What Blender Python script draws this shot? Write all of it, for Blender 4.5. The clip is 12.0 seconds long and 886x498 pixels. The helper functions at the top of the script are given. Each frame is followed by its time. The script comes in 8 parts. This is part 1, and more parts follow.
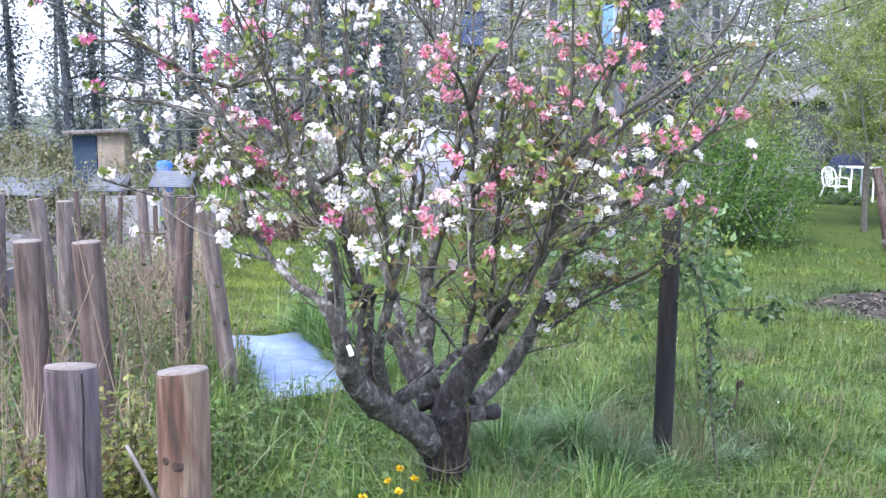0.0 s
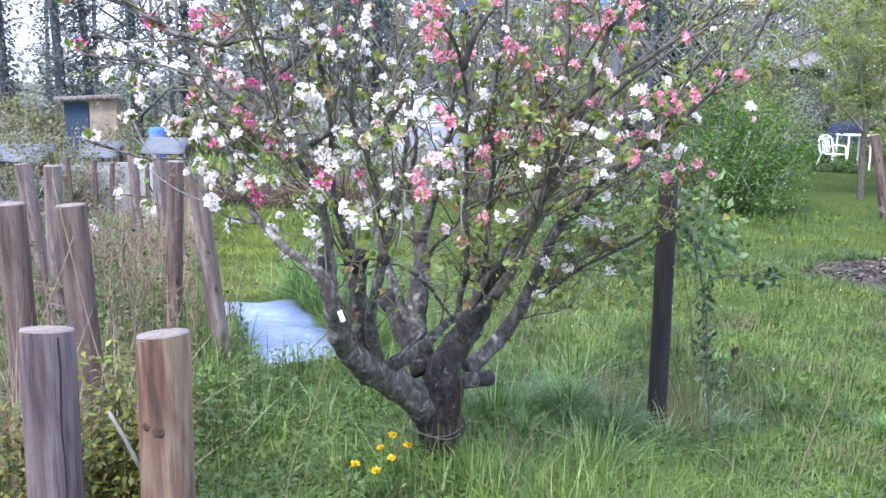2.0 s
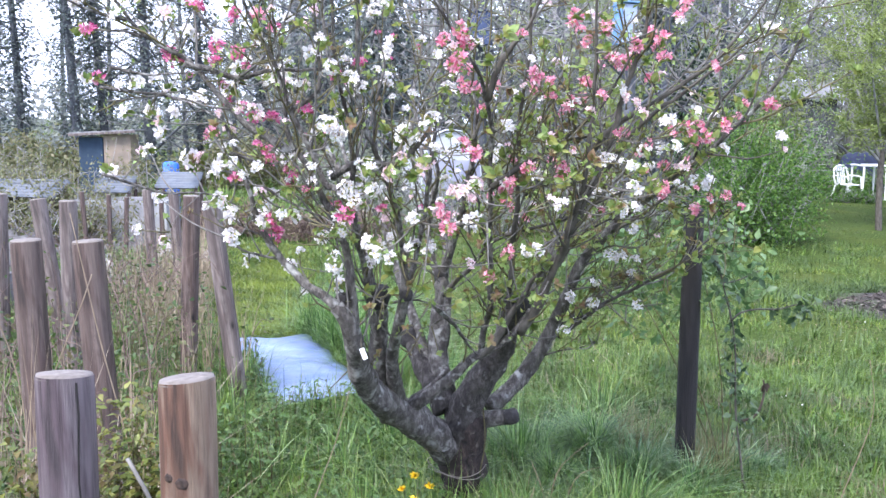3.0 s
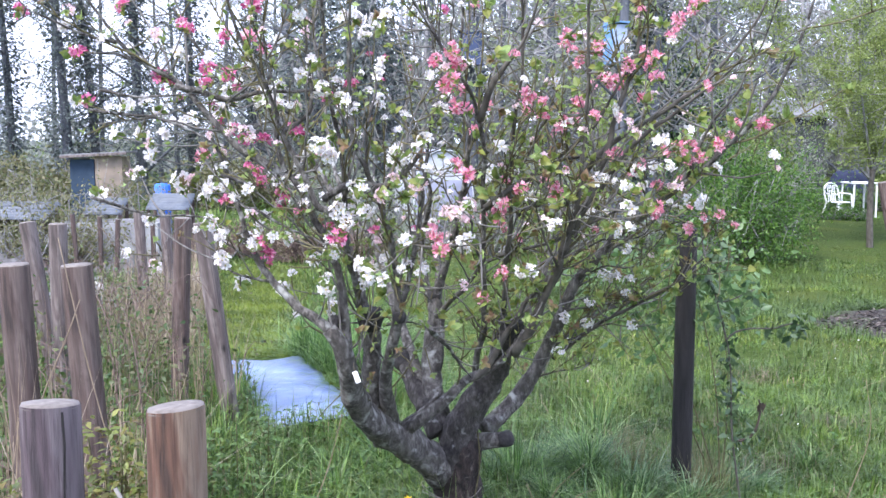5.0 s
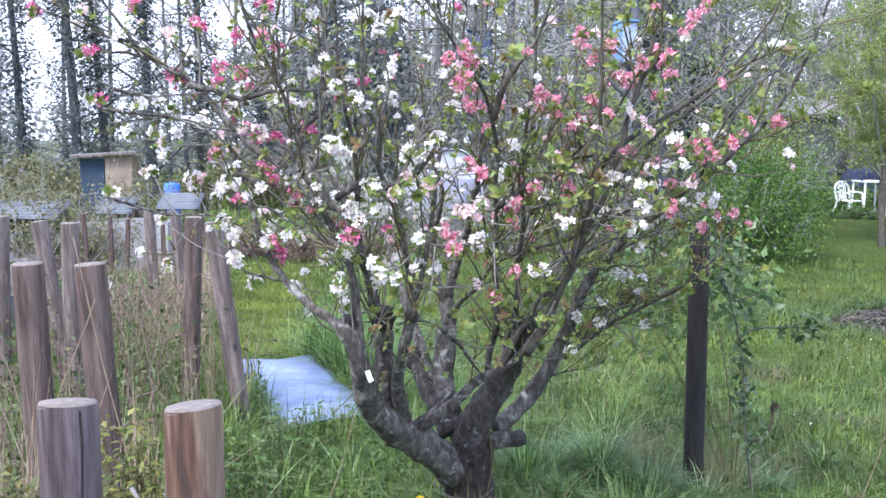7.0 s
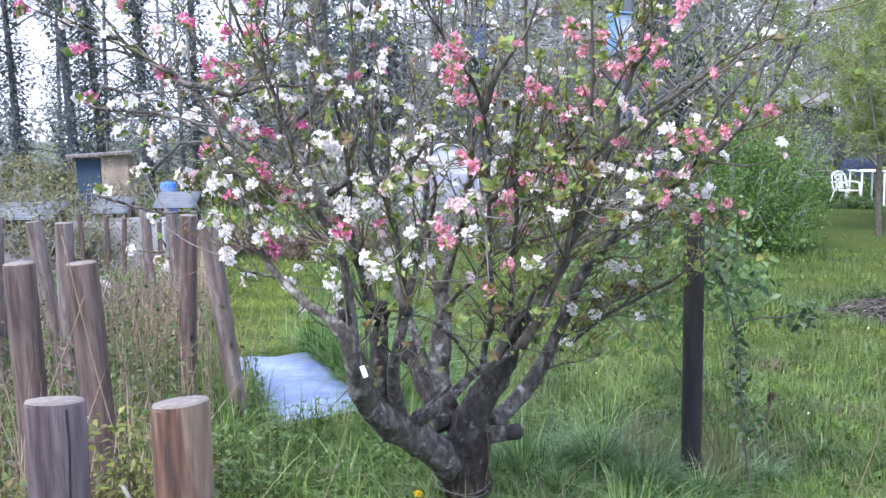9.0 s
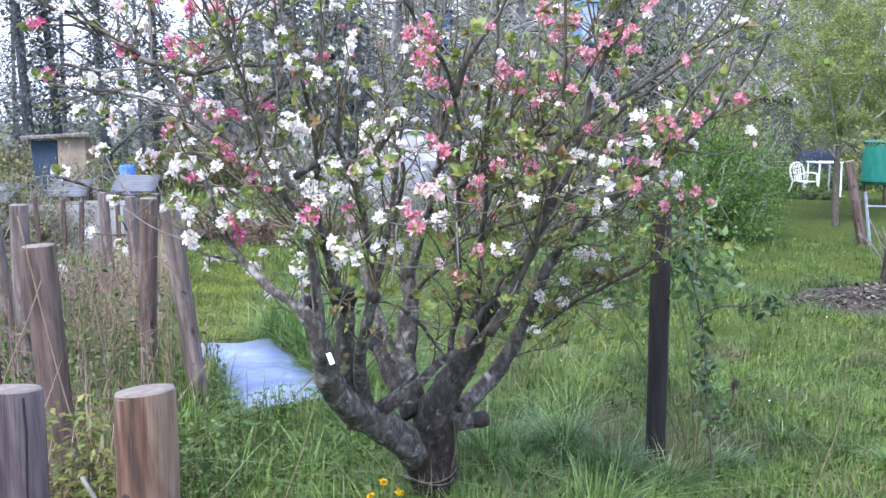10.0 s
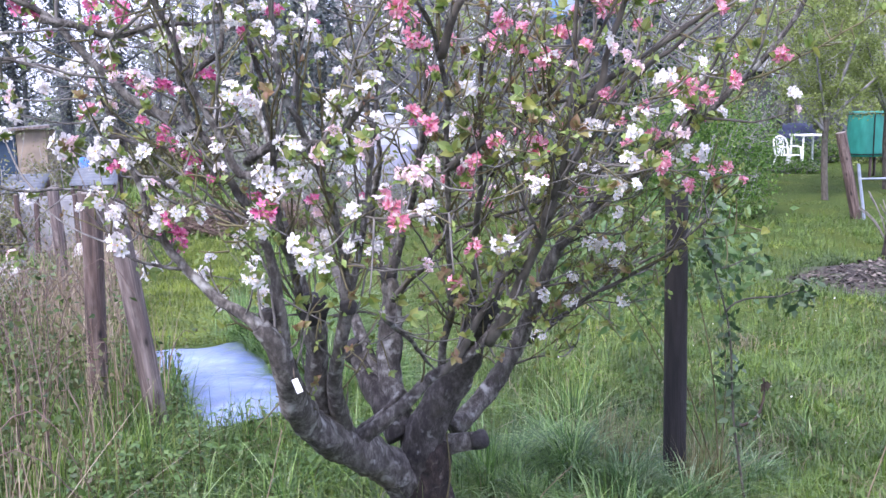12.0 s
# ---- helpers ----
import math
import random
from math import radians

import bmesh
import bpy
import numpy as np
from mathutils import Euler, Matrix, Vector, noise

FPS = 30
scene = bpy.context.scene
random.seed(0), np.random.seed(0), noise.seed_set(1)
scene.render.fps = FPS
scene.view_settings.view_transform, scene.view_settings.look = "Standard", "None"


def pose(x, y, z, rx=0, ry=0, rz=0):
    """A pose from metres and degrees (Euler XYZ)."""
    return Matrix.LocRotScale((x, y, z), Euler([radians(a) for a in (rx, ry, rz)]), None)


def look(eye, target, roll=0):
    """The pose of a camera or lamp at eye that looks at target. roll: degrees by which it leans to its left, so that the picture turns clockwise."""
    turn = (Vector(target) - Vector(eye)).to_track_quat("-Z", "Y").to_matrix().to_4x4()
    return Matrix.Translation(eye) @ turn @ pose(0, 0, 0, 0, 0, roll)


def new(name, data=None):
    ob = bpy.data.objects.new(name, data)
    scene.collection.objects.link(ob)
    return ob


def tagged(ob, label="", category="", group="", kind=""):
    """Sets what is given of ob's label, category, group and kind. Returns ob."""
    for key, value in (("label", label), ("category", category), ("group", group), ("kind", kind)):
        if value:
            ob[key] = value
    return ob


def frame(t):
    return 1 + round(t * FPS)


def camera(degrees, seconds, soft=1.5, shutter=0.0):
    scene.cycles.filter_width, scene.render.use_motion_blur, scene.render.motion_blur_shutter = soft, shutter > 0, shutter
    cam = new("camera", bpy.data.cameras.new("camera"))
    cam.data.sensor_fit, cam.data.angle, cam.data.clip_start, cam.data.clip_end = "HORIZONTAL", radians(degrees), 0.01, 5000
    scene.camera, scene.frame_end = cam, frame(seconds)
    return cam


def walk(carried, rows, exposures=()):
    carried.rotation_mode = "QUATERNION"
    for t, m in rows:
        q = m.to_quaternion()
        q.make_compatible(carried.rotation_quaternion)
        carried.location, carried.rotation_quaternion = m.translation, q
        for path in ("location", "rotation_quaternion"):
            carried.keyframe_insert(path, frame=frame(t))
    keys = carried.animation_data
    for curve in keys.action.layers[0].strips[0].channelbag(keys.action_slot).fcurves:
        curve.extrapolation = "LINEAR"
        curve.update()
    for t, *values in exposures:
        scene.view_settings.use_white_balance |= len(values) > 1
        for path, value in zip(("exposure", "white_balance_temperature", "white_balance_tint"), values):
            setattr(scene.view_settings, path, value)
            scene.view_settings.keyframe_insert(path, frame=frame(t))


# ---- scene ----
# ---------------------------------------------------------------- camera
cam = camera(53.0, 12.0, soft=1.48)
PATH = [
    (0, (0.015, 0.153, 1.702), (-0.001, 2.132, 1.416), 0.9),
    (0.2, (0.006, 0.161, 1.696), (-0.027, 2.139, 1.404), 0.8),
    (0.5, (0.008, 0.171, 1.698), (-0.032, 2.147, 1.396), 1.0),
    (0.7, (0.013, 0.174, 1.697), (-0.017, 2.150, 1.386), 1.0),
    (1, (0.026, 0.175, 1.694), (-0.012, 2.151, 1.385), 0.6),
    (1.2, (0.029, 0.175, 1.693), (-0.017, 2.149, 1.375), 0.1),
    (1.5, (0.037, 0.172, 1.69), (0.008, 2.142, 1.349), -0.0),
    (1.7, (0.033, 0.183, 1.685), (0.015, 2.152, 1.337), 0.2),
    (2, (0.025, 0.207, 1.679), (0.02, 2.175, 1.323), 1.0),
    (2.2, (0.009, 0.230, 1.659), (-0.013, 2.199, 1.311), 0.4),
    (2.5, (-0.014, 0.261, 1.665), (-0.064, 2.233, 1.333), 0.6),
    (2.7, (-0.026, 0.277, 1.673), (-0.056, 2.256, 1.384), 0.5),
    (3, (-0.022, 0.291, 1.672), (-0.053, 2.27, 1.388), 0.6),
    (3.2, (-0.029, 0.300, 1.671), (-0.049, 2.280, 1.393), 0.7),
    (3.5, (-0.034, 0.316, 1.672), (-0.025, 2.298, 1.404), 0.9),
    (3.7, (-0.033, 0.317, 1.673), (-0.030, 2.302, 1.431), 0.6),
    (5.3, (-0.024, 0.314, 1.675), (-0.039, 2.300, 1.436), 0.3),
    (5.5, (-0.026, 0.317, 1.674), (-0.027, 2.303, 1.441), 0.3),
    (5.7, (-0.029, 0.313, 1.678), (-0.038, 2.300, 1.450), 0.4),
    (6, (-0.033, 0.316, 1.673), (-0.045, 2.303, 1.445), 0.3),
    (6.2, (-0.034, 0.321, 1.673), (-0.064, 2.309, 1.451), 0.2),
    (6.5, (-0.031, 0.32, 1.672), (-0.04, 2.307, 1.439), 0.1),
    (6.7, (-0.032, 0.320, 1.670), (-0.041, 2.307, 1.447), 0.2),
    (7, (-0.04, 0.322, 1.673), (-0.073, 2.307, 1.431), 0.2),
    (7.2, (-0.035, 0.318, 1.674), (-0.079, 2.303, 1.433), -0.0),
    (8.8, (-0.021, 0.325, 1.673), (-0.049, 2.309, 1.422), -0.5),
    (9, (-0.021, 0.328, 1.667), (-0.051, 2.312, 1.415), -0.6),
    (9.2, (-0.025, 0.334, 1.668), (-0.047, 2.316, 1.403), -0.4),
    (9.5, (-0.027, 0.339, 1.667), (-0.034, 2.321, 1.401), -0.2),
    (9.7, (-0.035, 0.349, 1.664), (-0.015, 2.331, 1.393), -0.0),
    (10, (-0.044, 0.371, 1.657), (0.011, 2.35, 1.376), 0.2),
    (10.2, (-0.056, 0.395, 1.654), (0.029, 2.373, 1.369), 0.3),
    (10.5, (-0.075, 0.429, 1.641), (0.014, 2.405, 1.345), 0.5),
    (10.7, (-0.075, 0.464, 1.643), (-0.012, 2.441, 1.344), 0.6),
    (11, (-0.062, 0.55, 1.628), (-0.016, 2.524, 1.307), -0.1),
    (11.2, (-0.054, 0.645, 1.628), (-0.019, 2.625, 1.346), -0.9),
    (11.5, (-0.012, 0.765, 1.619), (0.0, 2.746, 1.341), -1.7),
    (11.7, (-0.019, 0.817, 1.619), (0.027, 2.793, 1.312), -1.6),
    (12, (-0.058, 0.917, 1.616), (0.046, 2.889, 1.299), -1.3),
]
EXPOSURES = ((0.0, 1.71, 6500, 10), (3.0, 1.73, 6500, 10), (3.7, 1.68, 6500, 10), (5.5, 1.57, 6500, 10), (7.0, 1.54, 6500, 10), (9.0, 1.53, 6500, 10), (10.5, 1.53, 6500, 10), (11.5, 1.57, 6450, 15), (12.0, 1.59, 6400, 20))
walk(cam, [(t, look(eye, target, roll)) for t, eye, target, roll in PATH],
     list(EXPOSURES))

# ---------------------------------------------------------------- world and sun
SUN_HIGH, SUN_ROUND = 48.0, 215.0          # degrees: height, compass turn
world = bpy.data.worlds.new("overcast_sky")
scene.world = world
world.use_nodes = True
wt = world.node_tree
wt.nodes.clear()
w_out = wt.nodes.new("ShaderNodeOutputWorld")
w_sky = wt.nodes.new("ShaderNodeTexSky")
w_sky.sky_type = 'NISHITA'
w_sky.sun_disc = False
w_sky.sun_elevation, w_sky.sun_rotation = radians(SUN_HIGH), radians(SUN_ROUND)
w_sky.dust_density, w_sky.air_density, w_sky.ozone_density = 1.2, 1.0, 1.5
w_bg = wt.nodes.new("ShaderNodeBackground")
w_bg.inputs["Strength"].default_value = 0.09
w_cloud = wt.nodes.new("ShaderNodeBackground")     # thin cloud layer over the whole sky
w_cloud.inputs["Color"].default_value = (0.79, 0.885, 1.26, 1)
w_cloud.inputs["Strength"].default_value = 0.98
w_mix = wt.nodes.new("ShaderNodeMixShader")
w_noise = wt.nodes.new("ShaderNodeTexNoise")
w_noise.inputs["Scale"].default_value = 3.0
w_noise.inputs["Detail"].default_value = 5.0
w_ramp = wt.nodes.new("ShaderNodeMapRange")
w_ramp.inputs["From Min"].default_value, w_ramp.inputs["From Max"].default_value = 0.3, 0.55
w_ramp.inputs["To Min"].default_value, w_ramp.inputs["To Max"].default_value = 0.6, 0.97
w_tc = wt.nodes.new("ShaderNodeTexCoord")
wt.links.new(w_tc.outputs["Generated"], w_noise.inputs["Vector"])
wt.links.new(w_noise.outputs["Fac"], w_ramp.inputs["Value"])
wt.links.new(w_ramp.outputs["Result"], w_mix.inputs["Fac"])
wt.links.new(w_sky.outputs["Color"], w_bg.inputs["Color"])
wt.links.new(w_bg.outputs["Background"], w_mix.inputs[1])
wt.links.new(w_cloud.outputs["Background"], w_mix.inputs[2])
wt.links.new(w_mix.outputs["Shader"], w_out.inputs["Surface"])

sun_data = bpy.data.lights.new("sun", 'SUN')
sun_data.energy, sun_data.angle, sun_data.color = 2.1, radians(16), (1.0, 0.98, 0.98)
sun = new("sun", sun_data)
a = radians(SUN_ROUND)
sun.matrix_world = look((0, 0, 30), (-30 * math.sin(a) / math.tan(radians(SUN_HIGH)), -30 * math.cos(a) / math.tan(radians(SUN_HIGH)), 0))

# ---------------------------------------------------------------- materials


def material(name):
    m = bpy.data.materials.new(name)
    m.use_nodes = True
    nt = m.node_tree
    return m, nt, nt.nodes["Principled BSDF"]


def node(nt, kind, **values):
    n = nt.nodes.new("ShaderNode" + kind)
    for k, v in values.items():
        n.inputs[k.replace("_", " ")].default_value = v
    return n


def coords(nt, scale=(1, 1, 1)):
    tc = nt.nodes.new("ShaderNodeTexCoord")
    mp = node(nt, "Mapping", Scale=scale)
    nt.links.new(tc.outputs["Object"], mp.inputs["Vector"])
    return mp.outputs["Vector"]


def noise_of(nt, vec, scale, detail=5.0, rough=0.6):
    n = node(nt, "TexNoise", Scale=scale, Detail=detail, Roughness=rough)
    nt.links.new(vec, n.inputs["Vector"])
    return n.outputs["Fac"]


def ramp(nt, fac, stops):
    r = nt.nodes.new("ShaderNodeValToRGB")
    e = r.color_ramp.elements
    while len(e) < len(stops):
        e.new(0.5)
    for el, (p, c) in zip(e, stops):
        el.position, el.color = p, (*c, 1)
    nt.links.new(fac, r.inputs["Fac"])
    return r.outputs["Color"]


def mixed(nt, fac, c1, c2, mode='MIX'):
    x = nt.nodes.new("ShaderNodeMix")
    x.data_type, x.blend_type = 'RGBA', mode
    if isinstance(fac, float):
        x.inputs[0].default_value = fac
    else:
        nt.links.new(fac, x.inputs[0])
    for sock, c in ((x.inputs[6], c1), (x.inputs[7], c2)):
        if isinstance(c, tuple):
            sock.default_value = (*c, 1)
        else:
            nt.links.new(c, sock)
    return x.outputs[2]


def bump(nt, bs, height, strength=0.5, distance=0.01):
    b = node(nt, "Bump", Strength=strength, Distance=distance)
    nt.links.new(height, b.inputs["Height"])
    nt.links.new(b.outputs["Normal"], bs.inputs["Normal"])


def rough_surface(name, stops, scale, stretch=(1, 1, 1), stain=None, stain_scale=1.5, roughness=0.85, relief=0.5, depth=0.01, metal=0.0):
    """A grained surface: fine noise through a ramp, larger stains over it, relief."""
    m, nt, bs = material(name)
    fine = noise_of(nt, coords(nt, stretch), scale)
    col = ramp(nt, fine, stops)
    if stain:
        big = noise_of(nt, coords(nt), stain_scale, 3.0)
        mask = ramp(nt, big, [(0.45, (0, 0, 0)), (0.62, (1, 1, 1))])
        col = mixed(nt, mask, col, stain)
    nt.links.new(col, bs.inputs["Base Color"])
    bs.inputs["Roughness"].default_value, bs.inputs["Metallic"].default_value = roughness, metal
    bump(nt, bs, fine, relief, depth)
    return m


def leafy(name, colours, glow=0.35, roughness=0.55, island=True, patch=0.0):
    """A thin leaf or petal: colour varies from piece to piece, some light passes through."""
    m, nt, bs = material(name)
    if island:
        rnd = nt.nodes.new("ShaderNodeNewGeometry").outputs["Random Per Island"]
    else:
        rnd = nt.nodes.new("ShaderNodeObjectInfo").outputs["Random"]
    col = ramp(nt, rnd, [(i / max(1, len(colours) - 1), c) for i, c in enumerate(colours)])
    big = noise_of(nt, coords(nt), 2.4 if patch else 30.0, 4.0)
    low, high = ((0.5, 0.54, 0.58), (1.4, 1.36, 1.15)) if patch else ((0.72, 0.72, 0.72), (1.15, 1.15, 1.1))
    tone = ramp(nt, big, [(0.33, low), (0.67, high)])
    col = mixed(nt, 1.0, col, tone, 'MULTIPLY')
    nt.links.new(col, bs.inputs["Base Color"])
    bs.inputs["Roughness"].default_value = roughness
    tr = nt.nodes.new("ShaderNodeBsdfTranslucent")
    nt.links.new(col, tr.inputs["Color"])
    mx = nt.nodes.new("ShaderNodeMixShader")
    mx.inputs["Fac"].default_value = glow
    nt.links.new(bs.outputs["BSDF"], mx.inputs[1])
    nt.links.new(tr.outputs["BSDF"], mx.inputs[2])
    nt.links.new(mx.outputs["Shader"], nt.nodes["Material Output"].inputs["Surface"])
    return m


def bark(name, stops, lichen, moss, scale=26.0, lichen_at=0.6):
    """Rough bark: fissured grain, pale lichen patches, dull moss."""
    m, nt, bs = material(name)
    fine = noise_of(nt, coords(nt, (1, 1, 0.5)), scale * 1.6, 8.0, 0.7)
    mid = noise_of(nt, coords(nt), scale * 0.55, 4.0)
    col = ramp(nt, fine, stops)
    spots = noise_of(nt, coords(nt), scale, 3.0, 0.5)
    col = mixed(nt, ramp(nt, spots, [(lichen_at - 0.05, (0, 0, 0)), (lichen_at + 0.09, (0.85, 0.85, 0.85))]), col, lichen)
    col = mixed(nt, ramp(nt, noise_of(nt, coords(nt), 6.0, 3.0), [(0.54, (0, 0, 0)), (0.68, (0.7, 0.7, 0.7))]), col, moss)
    nt.links.new(col, bs.inputs["Base Color"])
    bs.inputs["Roughness"].default_value = 0.9
    both = nt.nodes.new("ShaderNodeMath")
    both.operation = 'ADD'
    nt.links.new(fine, both.inputs[0])
    nt.links.new(mid, both.inputs[1])
    bump(nt, bs, both.outputs[0], 0.95, 0.024)
    return m


BARK = bark("apple_bark", [(0.3, (0.018, 0.015, 0.014)), (0.48, (0.082, 0.073, 0.067)), (0.66, (0.24, 0.224, 0.207))], (0.42, 0.42, 0.4), (0.075, 0.07, 0.05), 22.0, 0.62)
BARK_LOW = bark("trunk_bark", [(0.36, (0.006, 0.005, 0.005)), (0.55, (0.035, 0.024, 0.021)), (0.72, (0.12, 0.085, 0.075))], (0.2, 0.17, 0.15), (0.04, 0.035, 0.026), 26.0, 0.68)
# inner limbs: dark damp bark, deepened further to paint in shading contrast
BARK_WET_SHADE = bark("damp_shaded_bark", [(0.32, (0.014, 0.012, 0.012)), (0.5, (0.05, 0.043, 0.04)), (0.68, (0.14, 0.128, 0.12))], (0.4, 0.4, 0.38), (0.05, 0.046, 0.036), 24.0, 0.68)
CUT_DARK = rough_surface("pruned_wood", [(0.35, (0.012, 0.011, 0.012)), (0.65, (0.05, 0.045, 0.045))], 40, relief=0.8)
TWIG = rough_surface("twig_bark", [(0.3, (0.06, 0.054, 0.05)), (0.7, (0.205, 0.192, 0.178))], 35, (1, 1, 0.5), relief=0.4, depth=0.004)
DARK_LIMB = rough_surface("dark_smooth_bark", [(0.3, (0.028, 0.024, 0.02)), (0.7, (0.115, 0.104, 0.088))], 30, (1, 1, 0.5), relief=0.5, depth=0.006)
YOUNG_TWIG = rough_surface("mossy_twig", [(0.3, (0.05, 0.045, 0.022)), (0.7, (0.15, 0.13, 0.06))], 35, relief=0.4, depth=0.004)


def post_wood(name, pale, dark, red, knots=True):
    """Weathered round wood: long grain, broad colour streaks, knots."""
    m, nt, bs = material(name)
    grain = noise_of(nt, coords(nt, (90, 90, 4.5)), 1.0, 7.0, 0.65)
    streak = noise_of(nt, coords(nt, (20, 20, 2.2)), 1.0, 3.5)
    blot = noise_of(nt, coords(nt, (9, 9, 5)), 1.0, 4.0)
    grain.node.inputs["Distortion"].default_value, streak.node.inputs["Distortion"].default_value = 0.7, 0.9
    col = ramp(nt, streak, [(0.36, dark), (0.47, red), (0.56, pale), (0.7, tuple(min(1, c * 1.35) for c in pale))])
    col = mixed(nt, 1.0, col, ramp(nt, grain, [(0.32, (0.42, 0.4, 0.4)), (0.5, (1, 1, 1)), (0.7, (1.25, 1.22, 1.2))]), 'MULTIPLY')
    col = mixed(nt, ramp(nt, blot, [(0.55, (0, 0, 0)), (0.72, (0.8, 0.8, 0.8))]), col, tuple(0.5 * (p + q) for p, q in zip(red, dark)))
    if knots:
        vo = node(nt, "TexVoronoi", Scale=1.0)
        nt.links.new(coords(nt, (9, 9, 4.4)), vo.inputs["Vector"])
        k = ramp(nt, vo.outputs["Distance"], [(0.07, (1, 1, 1)), (0.13, (0.35, 0.35, 0.35)), (0.2, (0, 0, 0))])
        col = mixed(nt, k, col, tuple(0.3 * c for c in dark))
    nt.links.new(col, bs.inputs["Base Color"])
    bs.inputs["Roughness"].default_value = 0.8
    bump(nt, bs, grain, 0.9, 0.008)
    return m


POST_GREY = post_wood("weathered_grey_wood", (0.13, 0.106, 0.117), (0.04, 0.03, 0.035), (0.085, 0.06, 0.071), False)
POST_RED = post_wood("weathered_red_wood", (0.185, 0.132, 0.098), (0.045, 0.026, 0.02), (0.115, 0.058, 0.04))
POST_BROWN = post_wood("old_brown_wood", (0.125, 0.094, 0.084), (0.035, 0.025, 0.023), (0.085, 0.056, 0.05), True)
POST_PALE = post_wood("old_pale_wood", (0.17, 0.142, 0.135), (0.06, 0.048, 0.046), (0.11, 0.084, 0.08), True)
POST_DARK = post_wood("tarred_dark_wood", (0.02, 0.017, 0.018), (0.008, 0.007, 0.008), (0.015, 0.013, 0.013), False)
END_GRAIN = rough_surface("sawn_end_grain", [(0.3, (0.09, 0.075, 0.066)), (0.55, (0.18, 0.155, 0.138)), (0.8, (0.29, 0.26, 0.235))], 60,
                          stain=(0.16, 0.14, 0.13), stain_scale=18.0, relief=0.3, depth=0.003)
WITHERED = rough_surface("withered_stem", [(0.3, (0.03, 0.023, 0.019)), (0.7, (0.085, 0.06, 0.046))], 30, relief=0.3)
KNOT = rough_surface("dark_knot", [(0.35, (0.012, 0.008, 0.007)), (0.65, (0.06, 0.035, 0.028))], 90, relief=0.6, depth=0.003)
CRACK = rough_surface("crack_shadow_wood", [(0.3, (0.012, 0.01, 0.01)), (0.7, (0.03, 0.025, 0.024))], 30)

GRASS = leafy("grass_blade", [(0.024, 0.06, 0.012), (0.07, 0.145, 0.025), (0.165, 0.275, 0.05), (0.05, 0.11, 0.024), (0.25, 0.31, 0.11), (0.09, 0.165, 0.036)], 0.25, 0.45, patch=1.0)
GRASS_TUFT = leafy("tussock_blade", [(0.022, 0.065, 0.016), (0.055, 0.135, 0.03), (0.135, 0.255, 0.058), (0.3, 0.41, 0.17)], 0.22, 0.34)
SILVER_GRASS = leafy("silvery_tussock_blade", [(0.035, 0.09, 0.03), (0.07, 0.15, 0.05), (0.14, 0.25, 0.09), (0.34, 0.42, 0.26)], 0.22, 0.32)
LAWN = leafy("lawn_blade", [(0.042, 0.08, 0.019), (0.078, 0.128, 0.03), (0.115, 0.16, 0.044), (0.165, 0.165, 0.075)], 0.3, 0.5, patch=1.0)
LANE_GRASS = leafy("lane_blade", [(0.1, 0.155, 0.027), (0.165, 0.225, 0.04), (0.235, 0.275, 0.065)], 0.35, 0.45, patch=1.0)
TURF = leafy("turf_blade", [(0.05, 0.1, 0.022), (0.09, 0.155, 0.034), (0.15, 0.22, 0.055)], 0.25, 0.45, patch=1.0)
DRY = leafy("dry_stalk", [(0.23, 0.175, 0.12), (0.33, 0.265, 0.19), (0.18, 0.13, 0.09), (0.41, 0.34, 0.265)], 0.2, 0.7)
STRAW = leafy("straw_blade", [(0.16, 0.15, 0.07), (0.24, 0.215, 0.11), (0.13, 0.15, 0.05), (0.32, 0.28, 0.17)], 0.25, 0.6)
DARK_GRASS = leafy("dark_rough_blade", [(0.03, 0.06, 0.015), (0.06, 0.105, 0.03), (0.1, 0.15, 0.045)], 0.2, 0.55, patch=1.0)
THATCH = leafy("brown_thatch", [(0.16, 0.125, 0.085), (0.24, 0.19, 0.13), (0.1, 0.075, 0.05), (0.3, 0.25, 0.18)], 0.15, 0.8)
BRAMBLE_LEAF = leafy("bramble_leaf", [(0.035, 0.065, 0.02), (0.07, 0.125, 0.035), (0.12, 0.095, 0.05), (0.14, 0.19, 0.06)], 0.3, 0.5)
BRAMBLE_STEM = rough_surface("bramble_stem", [(0.3, (0.07, 0.045, 0.04)), (0.7, (0.2, 0.14, 0.12))], 30, relief=0.3)
APPLE_LEAF = leafy("apple_leaf", [(0.12, 0.19, 0.045), (0.2, 0.29, 0.075), (0.3, 0.38, 0.13), (0.15, 0.24, 0.06), (0.31, 0.31, 0.08)], 0.4, 0.45)
# far leaves: air haze is mixed into the base colour as pale blue-grey
FAR_LEAF = leafy("hazed_distant_leaf", [(0.21, 0.225, 0.225), (0.28, 0.3, 0.285), (0.37, 0.385, 0.355)], 0.45, 0.7)
WEED_LEAF = leafy("broad_weed_leaf", [(0.035, 0.08, 0.02), (0.075, 0.145, 0.036), (0.13, 0.2, 0.055)], 0.3, 0.5)
# weed leaves coloured very dark to stand in for shadow among the stalks
SHADE_WEED = leafy("shade_dark_weed_leaf", [(0.02, 0.045, 0.015), (0.045, 0.085, 0.025), (0.09, 0.12, 0.04), (0.1, 0.07, 0.04)], 0.25, 0.55)
BUD_LEAF = leafy("young_bronze_leaf", [(0.2, 0.17, 0.07), (0.25, 0.24, 0.09), (0.24, 0.12, 0.08)], 0.35, 0.5)
WHITE_PETAL = leafy("white_petal", [(0.82, 0.80, 0.82), (0.86, 0.85, 0.86), (0.84, 0.76, 0.79), (0.86, 0.83, 0.85)], 0.3, 0.6)
